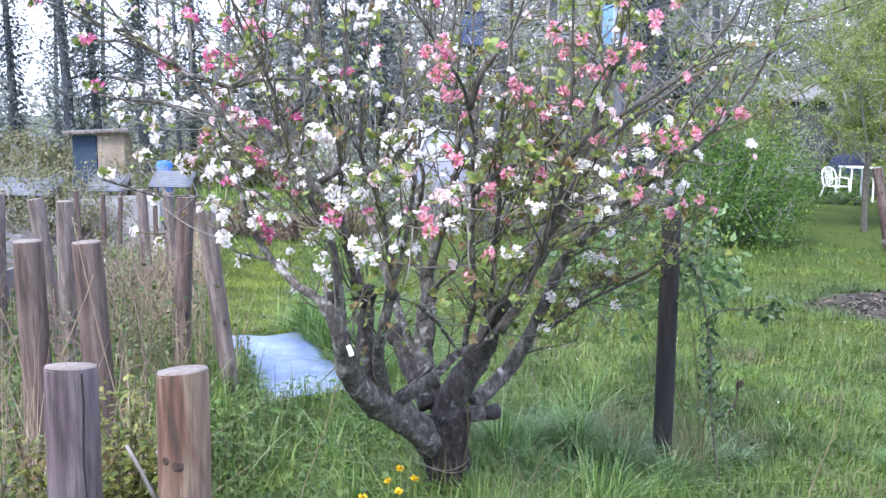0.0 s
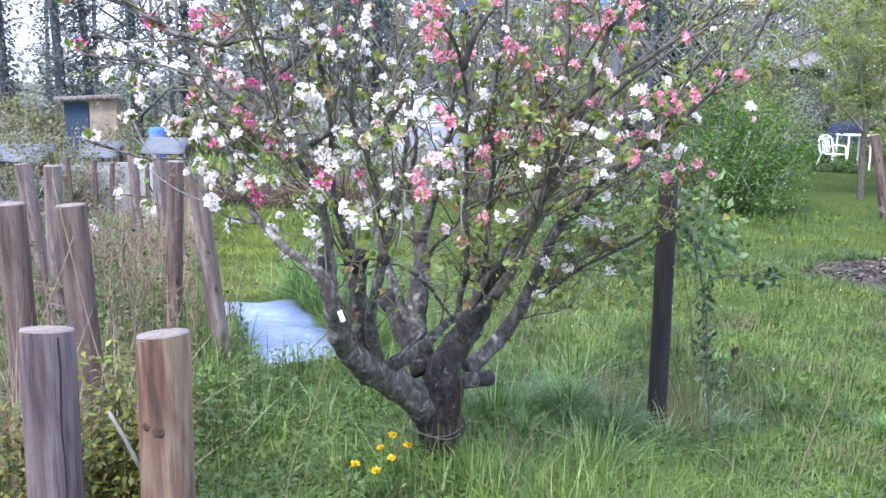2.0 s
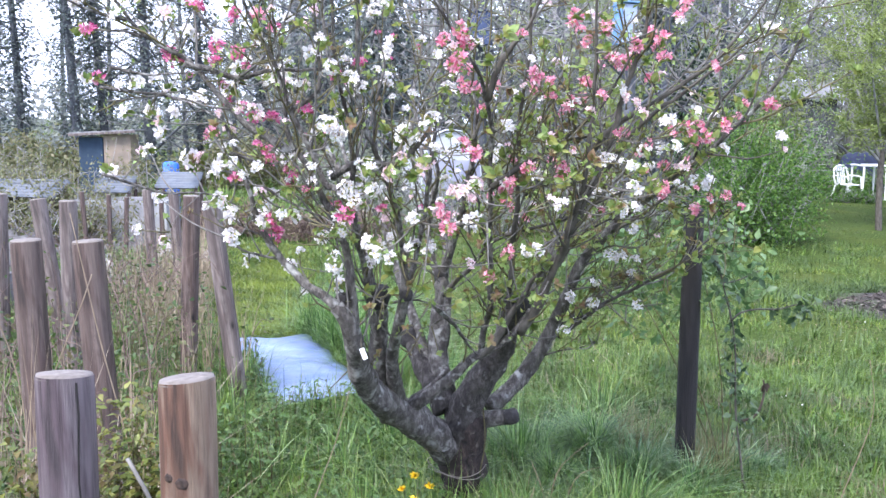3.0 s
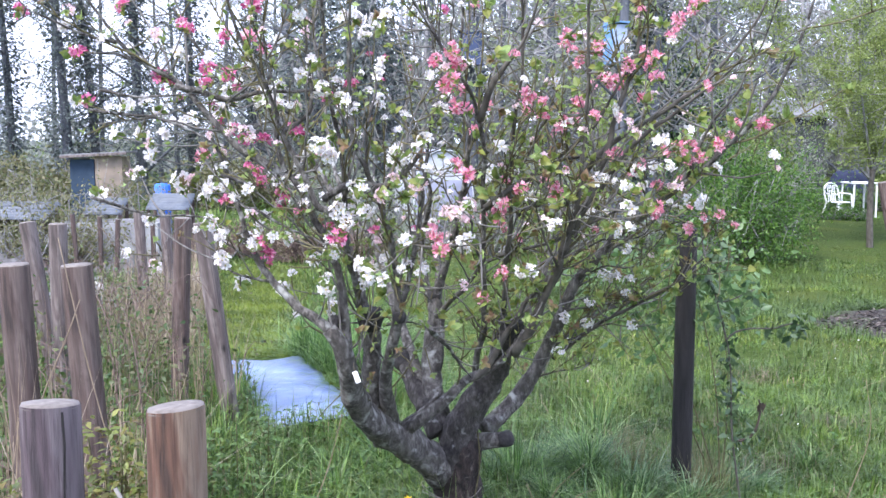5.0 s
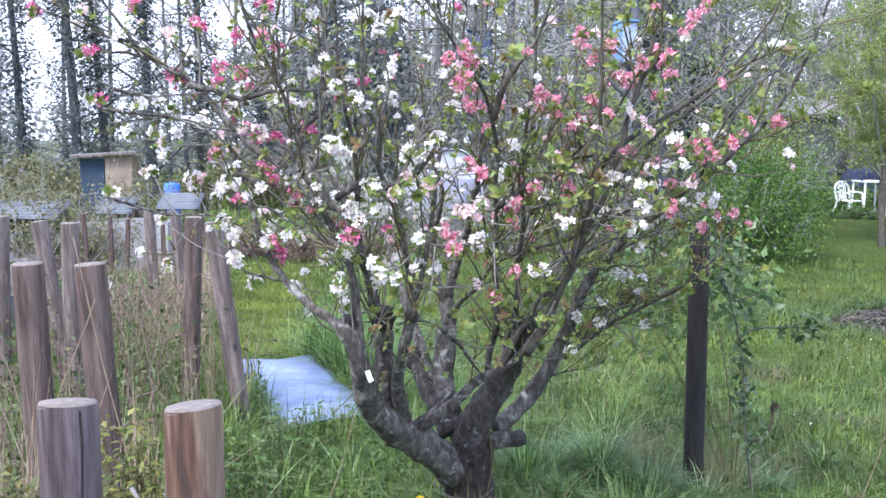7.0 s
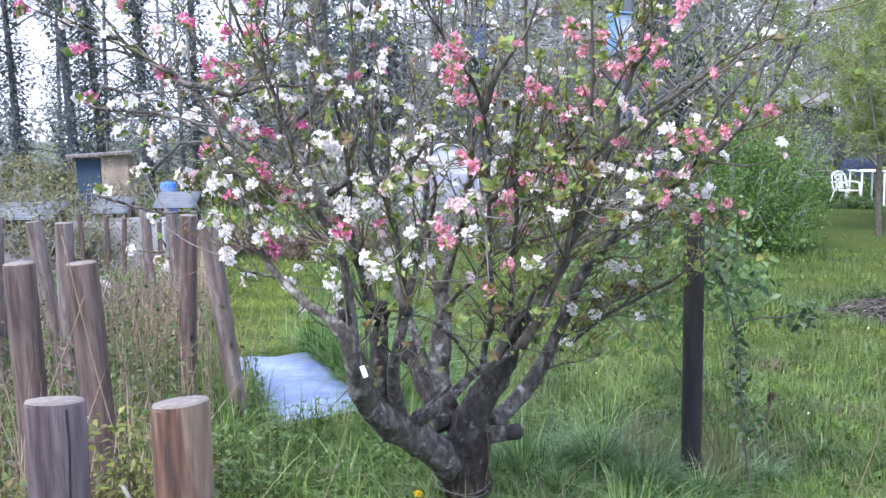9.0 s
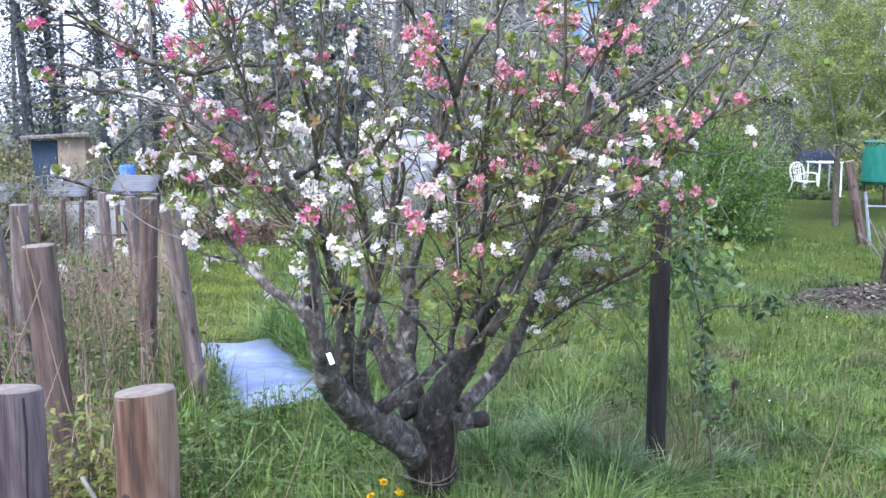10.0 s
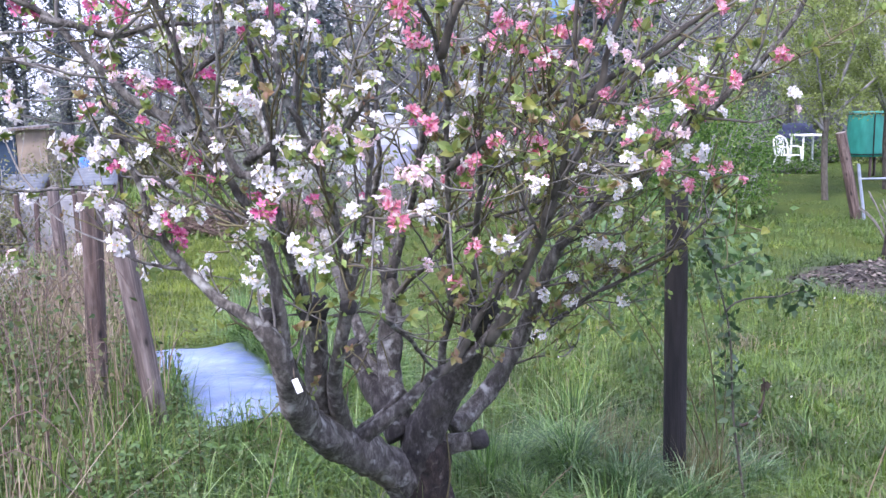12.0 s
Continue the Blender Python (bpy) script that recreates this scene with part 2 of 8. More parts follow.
PINK_PETAL = leafy("deep_pink_petal", [(0.62, 0.09, 0.27), (0.78, 0.24, 0.45), (0.4, 0.04, 0.15), (0.84, 0.5, 0.64)], 0.35, 0.6)
CORAL_PETAL = leafy("coral_pink_petal", [(0.8, 0.25, 0.39), (0.86, 0.45, 0.57), (0.64, 0.11, 0.22), (0.88, 0.68, 0.75)], 0.35, 0.6)
BLUSH_PETAL = leafy("blush_petal", [(0.86, 0.7, 0.75), (0.86, 0.6, 0.68), (0.88, 0.82, 0.84)], 0.3, 0.6)
STAMEN = leafy("stamen", [(0.65, 0.55, 0.15), (0.6, 0.45, 0.12)], 0.1, 0.6)
BUSH_LEAF = leafy("bush_leaf", [(0.03, 0.085, 0.02), (0.07, 0.16, 0.03), (0.11, 0.22, 0.04), (0.19, 0.31, 0.065)], 0.4, 0.5)
WILLOW_LEAF = leafy("willow_leaf", [(0.15, 0.205, 0.055), (0.235, 0.3, 0.09), (0.33, 0.385, 0.145)], 0.4, 0.5)
# woodland leaves paled and greyed in colour to stand for haze
WOOD_LEAF = leafy("hazed_woodland_leaf", [(0.15, 0.178, 0.15), (0.22, 0.25, 0.19), (0.29, 0.32, 0.215), (0.2, 0.215, 0.21)], 0.45, 0.6)
# ivy lightened and blued: distance haze painted into the leaf colour
IVY_LEAF = leafy("hazed_ivy_leaf", [(0.062, 0.084, 0.094), (0.1, 0.126, 0.132), (0.145, 0.17, 0.158)], 0.2, 0.45)
DARK_LEAF = leafy("evergreen_leaf", [(0.02, 0.045, 0.03), (0.035, 0.07, 0.045), (0.05, 0.09, 0.06)], 0.15, 0.5)
HEDGE_LEAF = leafy("hedge_leaf", [(0.1, 0.115, 0.05), (0.17, 0.18, 0.08), (0.21, 0.18, 0.1)], 0.3, 0.55)
NETTLE_LEAF = leafy("nettle_leaf", [(0.07, 0.1, 0.02), (0.14, 0.17, 0.035), (0.23, 0.235, 0.055), (0.13, 0.08, 0.035), (0.1, 0.15, 0.035)], 0.35, 0.5)
SAPLING_LEAF = leafy("sapling_leaf", [(0.03, 0.065, 0.03), (0.065, 0.115, 0.05), (0.13, 0.19, 0.09)], 0.25, 0.4)
FRESH_LEAF = leafy("fresh_blue_green_leaf", [(0.08, 0.16, 0.06), (0.14, 0.24, 0.09), (0.2, 0.3, 0.13)], 0.35, 0.4)
YELLOW = leafy("dandelion_petal", [(0.85, 0.6, 0.02), (0.9, 0.7, 0.05)], 0.2, 0.5)
# trunk bark tinted blue-grey so the colour itself carries the haze
FAR_BARK = rough_surface("hazed_woodland_bark", [(0.3, (0.04, 0.047, 0.06)), (0.7, (0.13, 0.138, 0.158))], 6, (1, 1, 0.4), relief=0.6, depth=0.03)
# twig colour lifted to a pale blue-grey that paints in the haze
FAR_TWIG = rough_surface("hazed_woodland_twig", [(0.3, (0.13, 0.128, 0.135)), (0.7, (0.32, 0.31, 0.31))], 8, relief=0.2)
SOIL = rough_surface("bark_mulch", [(0.35, (0.014, 0.011, 0.009)), (0.55, (0.03, 0.023, 0.02)), (0.72, (0.09, 0.07, 0.06))], 16, stain=(0.04, 0.05, 0.02), stain_scale=3.0, relief=1.0, depth=0.04)
CHIP = leafy("bark_chip", [(0.018, 0.014, 0.013), (0.04, 0.03, 0.026), (0.07, 0.054, 0.047), (0.2, 0.17, 0.15)], 0.0, 0.9)


def ground_material():
    m, nt, bs = material("meadow_ground")
    fine = noise_of(nt, coords(nt), 35, 6)
    big = noise_of(nt, coords(nt), 0.7, 4)
    col = ramp(nt, fine, [(0.3, (0.022, 0.034, 0.008)), (0.55, (0.055, 0.085, 0.02)), (0.75, (0.1, 0.14, 0.036))])
    dry = ramp(nt, fine, [(0.3, (0.03, 0.042, 0.009)), (0.7, (0.115, 0.14, 0.03))])
    col = mixed(nt, ramp(nt, big, [(0.5, (0, 0, 0)), (0.7, (1, 1, 1))]), col, dry)
    nt.links.new(col, bs.inputs["Base Color"])
    bs.inputs["Roughness"].default_value = 0.95
    bs.inputs["Specular IOR Level"].default_value = 0.1
    bump(nt, bs, fine, 0.8, 0.03)
    return m


GROUND = ground_material()
SHEET = rough_surface("pale_blue_sheet", [(0.3, (0.13, 0.19, 0.42)), (0.55, (0.21, 0.28, 0.52)), (0.75, (0.36, 0.42, 0.62))], 6, (1, 2.2, 1),
                      stain=(0.2, 0.25, 0.4), stain_scale=9.0, roughness=0.5, relief=0.25, depth=0.01)
PLASTIC_WHITE = rough_surface("white_plastic", [(0.3, (0.74, 0.75, 0.76)), (0.7, (0.84, 0.85, 0.86))], 9, roughness=0.35, relief=0.05)
COVER_WHITE = rough_surface("polythene_cover", [(0.3, (0.34, 0.37, 0.42)), (0.6, (0.48, 0.5, 0.55)), (0.8, (0.62, 0.63, 0.66))], 3, (1, 1, 2), stain=(0.55, 0.56, 0.66), stain_scale=1.2, roughness=0.3, relief=0.3, depth=0.02)
COVER_END = rough_surface("polythene_end", [(0.3, (0.24, 0.25, 0.34)), (0.7, (0.36, 0.37, 0.47))], 4, (1, 1, 0.3), stain=(0.2, 0.21, 0.28), roughness=0.35, relief=0.3, depth=0.02)
TAN_BOARD = rough_surface("tan_board", [(0.3, (0.22, 0.17, 0.13)), (0.7, (0.3, 0.24, 0.19))], 6, (1, 1, 0.4), stain=(0.19, 0.155, 0.13), relief=0.2)
GREY_BOARD = rough_surface("weathered_grey_board", [(0.3, (0.022, 0.024, 0.026)), (0.7, (0.05, 0.053, 0.056))], 6, (1, 1, 0.4), relief=0.2)
BLUE_BOARD = rough_surface("blue_painted_board", [(0.3, (0.014, 0.032, 0.06)), (0.7, (0.028, 0.052, 0.09))], 6, relief=0.2)
ROOF_FELT = rough_surface("grey_roof_felt", [(0.3, (0.1, 0.1, 0.11)), (0.7, (0.24, 0.24, 0.25))], 10, relief=0.3)
TIN = rough_surface("blue_grey_tin", [(0.3, (0.07, 0.083, 0.11)), (0.7, (0.14, 0.16, 0.195))], 7, stain=(0.11, 0.12, 0.13), roughness=0.6, relief=0.1)
BLUE_TARP = rough_surface("bright_blue_tarp", [(0.3, (0.01, 0.09, 0.5)), (0.7, (0.03, 0.16, 0.7))], 6, roughness=0.4, relief=0.4, depth=0.02)
NAVY_TARP = rough_surface("navy_tarp", [(0.3, (0.004, 0.007, 0.025)), (0.7, (0.01, 0.018, 0.06))], 6, roughness=0.85, relief=0.5, depth=0.03)
TEAL = rough_surface("teal_green_net", [(0.3, (0.01, 0.2, 0.16)), (0.7, (0.03, 0.32, 0.25))], 7, (1, 1, 0.4), roughness=0.55, relief=0.4)
BOX_PALE = rough_surface("pale_blue_paint", [(0.3, (0.27, 0.34, 0.46)), (0.7, (0.36, 0.43, 0.55))], 12, relief=0.1)
BOX_EDGE = rough_surface("mid_blue_paint", [(0.3, (0.1, 0.22, 0.42)), (0.7, (0.18, 0.32, 0.55))], 12, relief=0.1)
BOX_DARK = rough_surface("navy_paint", [(0.3, (0.03, 0.05, 0.11)), (0.7, (0.065, 0.09, 0.18))], 12, relief=0.1)
METAL_GREY = rough_surface("galvanised_bar", [(0.3, (0.22, 0.26, 0.34)), (0.7, (0.36, 0.4, 0.48))], 14, roughness=0.5, metal=0.5, relief=0.1)
WIRE = rough_surface("rusty_wire", [(0.3, (0.16, 0.13, 0.12)), (0.7, (0.34, 0.3, 0.28))], 30, roughness=0.6, metal=0.4)
CONCRETE = rough_surface("pale_concrete", [(0.3, (0.1, 0.096, 0.104)), (0.7, (0.18, 0.172, 0.186))], 12, relief=0.3)
SACK = rough_surface("white_sack", [(0.3, (0.34, 0.32, 0.33)), (0.7, (0.5, 0.48, 0.49))], 9, relief=0.5)
PALE_BOARD = rough_surface("pale_grey_paint", [(0.3, (0.18, 0.18, 0.195)), (0.7, (0.28, 0.28, 0.3))], 7, (1, 1, 0.3), stain=(0.3, 0.31, 0.31), stain_scale=3.0, relief=0.3)
TERRACOTTA = rough_surface("red_brown_planks", [(0.3, (0.15, 0.06, 0.05)), (0.7, (0.26, 0.12, 0.1))], 9, relief=0.3)
STONE = rough_surface("pale_rubble", [(0.3, (0.07, 0.065, 0.065)), (0.6, (0.15, 0.145, 0.145)), (0.8, (0.25, 0.24, 0.24))], 14, relief=1.0, depth=0.03)

# ---------------------------------------------------------------- geometry helpers


def mesh_object(name, verts, faces, mat, parent=None, label="", smooth=True, mats=None, face_mats=None):
    me = bpy.data.meshes.new(name)
    me.from_pydata([tuple(map(float, v)) for v in verts], [], [tuple(map(int, f)) for f in faces])
    for m in (mats or [mat]):
        me.materials.append(m)
    if face_mats is not None:
        me.polygons.foreach_set("material_index", np.array(face_mats, dtype=np.int32))
    if smooth:
        me.polygons.foreach_set("use_smooth", np.ones(len(me.polygons), dtype=bool))
    ob = new(name, me)
    if parent:
        ob.parent = parent
    if label:
        tagged(ob, label)
    return ob


def big_mesh(name, verts, tris, mat, parent=None, kind="", label="", smooth=False):
    """A mesh of very many triangles from arrays."""
    verts, tris = np.asarray(verts, dtype=np.float32), np.asarray(tris, dtype=np.int32)
    me = bpy.data.meshes.new(name)
    me.vertices.add(len(verts))
    me.vertices.foreach_set("co", verts.ravel())
    me.loops.add(tris.size)
    me.loops.foreach_set("vertex_index", tris.ravel())
    me.polygons.add(len(tris))
    me.polygons.foreach_set("loop_start", np.arange(0, tris.size, 3, dtype=np.int32))
    me.update(calc_edges=True)
    if smooth:
        me.polygons.foreach_set("use_smooth", np.ones(len(tris), dtype=bool))
    me.materials.append(mat)
    ob = new(name, me)
    if parent:
        ob.parent = parent
    if kind or label:
        tagged(ob, label, kind=kind)
    return ob


def part(name, bm, mat, parent, label=""):
    me = bpy.data.meshes.new(name)
    bm.to_mesh(me)
    bm.free()
    me.materials.append(mat)
    ob = new(name, me)
    ob.parent = parent
    if label:
        tagged(ob, label)
    return ob


def thing(name, at, label, category, group="", kind=""):
    e = new(name)
    e.empty_display_size = 0.1
    e.matrix_world = at if isinstance(at, Matrix) else Matrix.Translation(at)
    return tagged(e, label, category, group, kind)


def box_bm(sx, sy, sz, centre=(0, 0, 0), bevel=0.0, turn=None):
    bm = bmesh.new()
    bmesh.ops.create_cube(bm, size=1.0, matrix=Matrix.Translation(centre) @ (turn or Matrix()) @ Matrix.Diagonal((sx, sy, sz, 1)))
    if bevel:
        bmesh.ops.bevel(bm, geom=bm.edges[:], offset=bevel, segments=2, affect='EDGES', profile=0.5)
    return bm


def rod_bm(p, q, r, sides=8):
    p, q = Vector(p), Vector(q)
    bm = bmesh.new()
    m = Matrix.Translation((p + q) / 2) @ (q - p).to_track_quat("Z", "Y").to_matrix().to_4x4()
    bmesh.ops.create_cone(bm, cap_ends=True, segments=sides, radius1=r, radius2=r, depth=(q - p).length, matrix=m)
    return bm


def curve_points(ctrl, step=0.05):
    """A smooth line through the control points, in even short steps."""
    c = np.array(ctrl, dtype=float)
    p = np.vstack([2 * c[0] - c[1], c, 2 * c[-1] - c[-2]])
    out = []
    for i in range(1, len(p) - 2):
        n = max(2, int(np.linalg.norm(p[i + 1] - p[i]) / step))
        u = np.linspace(0, 1, n, endpoint=False)[:, None]
        out.append(0.5 * (2 * p[i] + (p[i + 1] - p[i - 1]) * u + (2 * p[i - 1] - 5 * p[i] + 4 * p[i + 1] - p[i + 2]) * u ** 2
                          + (-p[i - 1] + 3 * p[i] - 3 * p[i + 1] + p[i + 2]) * u ** 3))
    out.append(c[-1:])
    return np.vstack(out)


def tube(line, radii, sides=8, lump=0.0, seed=0):
    """Vertices and triangles of a tube with closed ends."""
    line, radii = np.asarray(line, float), np.asarray(radii, float)
    n = len(line)
    tan = np.gradient(line, axis=0)
    tan /= np.linalg.norm(tan, axis=1)[:, None] + 1e-9
    ref = np.array([0.0, 1, 0]) if abs(tan[0][1]) < 0.8 else np.array([1.0, 0, 0])
    side = np.cross(tan, ref)
    side /= np.linalg.norm(side, axis=1)[:, None] + 1e-9
    top = np.cross(tan, side)
    a = np.linspace(0, 2 * np.pi, sides, endpoint=False)
    r = np.repeat(radii[:, None], sides, 1)
    if lump:
        g = np.random.default_rng(seed)
        bulge = g.normal(0, 1, (n, sides))
        bulge = (bulge + np.roll(bulge, 1, 1) + np.roll(bulge, 1, 0) + np.roll(bulge, -1, 0)) / 2.5
        r = r * (1 + lump * bulge)
    v = line[:, None] + r[..., None] * (np.cos(a)[None, :, None] * side[:, None] + np.sin(a)[None, :, None] * top[:, None])
    verts = np.vstack([v.reshape(-1, 3), line[:1], line[-1:]])
    i, j = np.meshgrid(np.arange(n - 1), np.arange(sides), indexing="ij")
    k = (j + 1) % sides
    q = [i * sides + j, i * sides + k, (i + 1) * sides + k, (i + 1) * sides + j]
    t = np.concatenate([np.stack([q[0], q[1], q[2]], -1).reshape(-1, 3), np.stack([q[0], q[2], q[3]], -1).reshape(-1, 3)])
    js = np.arange(sides)
    ks = (js + 1) % sides
    e = (n - 1) * sides
    caps = np.concatenate([np.stack([ks, js, np.full(sides, n * sides)], -1), np.stack([e + js, e + ks, np.full(sides, n * sides + 1)], -1)])
    return verts, np.concatenate([t, caps])


class Heap:
    """Gathers pieces into one mesh."""

    def __init__(self):
        self.v, self.t, self.n = [], [], 0

    def add(self, v, t):
        self.v.append(np.asarray(v, float))
        self.t.append(np.asarray(t, int) + self.n)
        self.n += len(v)

    def build(self, name, mat, parent=None, kind="", label="", smooth=True):
        return big_mesh(name, np.vstack(self.v), np.vstack(self.t), mat, parent, kind, label, smooth)


def turns(forward, spin):
    """Frames whose y axis points forward, turned about it by spin."""
    f = forward / (np.linalg.norm(forward, axis=1)[:, None] + 1e-9)
    ref = np.where(np.abs(f[:, 2:3]) < 0.9, np.array([[0.0, 0, 1]]), np.array([[1.0, 0, 0]]))
    x = np.cross(f, ref)
    x /= np.linalg.norm(x, axis=1)[:, None] + 1e-9
    z = np.cross(x, f)
    c, s = np.cos(spin)[:, None], np.sin(spin)[:, None]
    return np.stack([c * x + s * z, f, -s * x + c * z], axis=-1)


def spread(template_v, template_t, places, rot, sizes):
    """Copies of a small template at many places, as arrays."""
    tv, tt = np.asarray(template_v, float), np.asarray(template_t, int)
    n, k = len(places), len(tv)
    v = np.einsum("nij,kj->nki", rot, tv) * np.asarray(sizes)[:, None, None] + np.asarray(places)[:, None]
    t = tt[None] + (np.arange(n) * k)[:, None, None]
    return v.reshape(-1, 3), t.reshape(-1, 3)


LEAF_V = [(0, 0, 0), (-0.27, 0.38, 0.09), (0, 0.45, 0), (0.27, 0.38, 0.09), (0, 1, -0.1)]
LEAF_T = [(0, 2, 1), (1, 2, 4), (0, 3, 2), (2, 3, 4)]
BROAD_V = [(0, 0, 0), (-0.2, 0.12, 0.05), (-0.34, 0.34, 0.08), (-0.27, 0.62, 0.05), (0, 1, -0.12), (0.27, 0.62, 0.05), (0.34, 0.34, 0.08), (0.2, 0.12, 0.05), (0, 0.3, -0.02), (0, 0.62, -0.03)]
BROAD_T = [(0, 8, 1), (1, 8, 2), (2, 8, 9), (2, 9, 3), (3, 9, 4), (0, 7, 8), (7, 6, 8), (6, 9, 8), (6, 5, 9), (5, 4, 9)]
CHIP_V = [(0, 0, 0), (-0.32, 0.5, 0.06), (0.32, 0.5, 0.06), (0, 1, 0)]
CHIP_T = [(0, 2, 1), (1, 2, 3)]


def leaf_spray(places, size, rng, down=0.0, fine=True, vary=0.4):
    """Leaves at the places, at random turns."""
    n = len(places)
    f = rng.normal(0, 1, (n, 3))
    f[:, 2] -= down
    rot = turns(f, rng.uniform(0, 6.28, n))
    s = size * rng.uniform(1 - vary, 1 + vary, n)
    return spread(LEAF_V if fine else CHIP_V, LEAF_T if fine else CHIP_T, places, rot, s)


def ground_z(x, y):
    """The lie of the land: gentle swells."""
    x, y = np.asarray(x, float), np.asarray(y, float)
    return 0.035 * np.sin(0.9 * x + 0.4) * np.cos(0.7 * y) + 0.02 * np.sin(2.3 * x + 1.7 * y) - 0.02


def blades(x, y, z, height, width, rng, lean=0.5, segs=3, heading=None):
    """Bent, tapering blades of grass as arrays of triangles."""
    n = len(x)
    az = rng.uniform(0, 6.283, n) if heading is None else heading
    d = np.stack([np.cos(az), np.sin(az)], 1)
    tilt = np.abs(rng.normal(0, lean, n))
    v = np.zeros((n, 2 * segs + 1, 3))
    for k in range(segs + 1):
        u = k / segs
        out = height * (tilt * (0.25 * u + 0.75 * u * u))
        up = height * (u - 0.35 * np.minimum(tilt, 1.2) * u * u)
        px, py, pz = x + d[:, 0] * out, y + d[:, 1] * out, z + up
        w = width * (1 - u) ** 0.6 * 0.5
        if k < segs:
            v[:, 2 * k] = np.stack([px - d[:, 1] * w, py + d[:, 0] * w, pz], 1)
            v[:, 2 * k + 1] = np.stack([px + d[:, 1] * w, py - d[:, 0] * w, pz], 1)
        else:
            v[:, 2 * segs] = np.stack([px, py, pz], 1)
    t = []
    for k in range(segs - 1):
        t += [(2 * k, 2 * k + 1, 2 * k + 3), (2 * k, 2 * k + 3, 2 * k + 2)]
    t.append((2 * segs - 2, 2 * segs - 1, 2 * segs))
    tt = np.array(t)[None] + (np.arange(n) * (2 * segs + 1))[:, None, None]
    return v.reshape(-1, 3), tt.reshape(-1, 3)


# ---------------------------------------------------------------- ground
def far_spaced(n, reach, k=6.0):
    u = np.linspace(-1, 1, n)
    return reach * np.sinh(k * u) / np.sinh(k)


def build_ground():
    xs, ys = far_spaced(141, 900, 7.0), far_spaced(141, 900, 7.0) + 6.0
    gx, gy = np.meshgrid(xs, ys)
    gz = ground_z(gx, gy) * np.exp(-((gx / 60) ** 2 + ((gy - 6) / 60) ** 2))
    v = np.stack([gx, gy, gz], -1).reshape(-1, 3)
    i, j = np.meshgrid(np.arange(140), np.arange(140), indexing="ij")
    a = (i * 141 + j).ravel()
    t = np.concatenate([np.stack([a, a + 1, a + 142], 1), np.stack([a, a + 142, a + 141], 1)])
    ob = big_mesh("ground", v, t, GROUND, smooth=True)
    tagged(ob, "rough green meadow ground with mossy and dry patches", "ground", kind="structure")


build_ground()

SOIL_C, SOIL_R = (5.75, 8.65), (2.3, 0.9)
SHEET_A, SHEET_B, SHEET_W = np.array([-0.78, 5.36]), np.array([-1.45, 6.85]), 0.315
LANE = np.array([(-1.35, 6.4), (-1.95, 9.0), (-2.4, 11.8)])


def off_line(x, y, line):
    """Distance from a line of points on the ground."""
    best = np.full(np.shape(x), 1e9)
    for (ax, ay), (bx, by) in zip(line[:-1], line[1:]):
        dx, dy = bx - ax, by - ay
        u = np.clip(((x - ax) * dx + (y - ay) * dy) / (dx * dx + dy * dy), 0, 1)
        best = np.minimum(best, np.hypot(x - ax - u * dx, y - ay - u * dy))
    return best


def in_soil(x, y):
    return ((x - SOIL_C[0]) / SOIL_R[0]) ** 2 + ((y - SOIL_C[1]) / SOIL_R[1]) ** 2


def build_sheet():
    """A pale sheet laid along the way, slightly rumpled."""
    n, k = 40, 12
    d = (SHEET_B - SHEET_A) / np.linalg.norm(SHEET_B - SHEET_A)
    s = np.array([d[1], -d[0]])
    verts, faces = [], []
    for i in range(n + 1):
        for j in range(k + 1):
            u, w = i / n, 2 * j / k - 1
            p = SHEET_A + (SHEET_B - SHEET_A) * u + s * SHEET_W * w * (1 + 0.04 * math.sin(9 * u))
            z = ground_z(p[0], p[1]) + 0.045 + 0.008 * math.sin(17 * u + 3 * w) + 0.006 * math.sin(31 * u - 5 * w)
            verts.append((p[0], p[1], z))
    for i in range(n):
        for j in range(k):
            b = i * (k + 1) + j
            faces.append((b, b + 1, b + k + 2, b + k + 1))
    ob = mesh_object("ground_sheet", verts, faces, SHEET)
    so = ob.modifiers.new("thickness", 'SOLIDIFY')
    so.thickness = 0.006
    tagged(ob, "pale blue weathered plastic sheet lying flat on the grass", "sheet")


build_sheet()


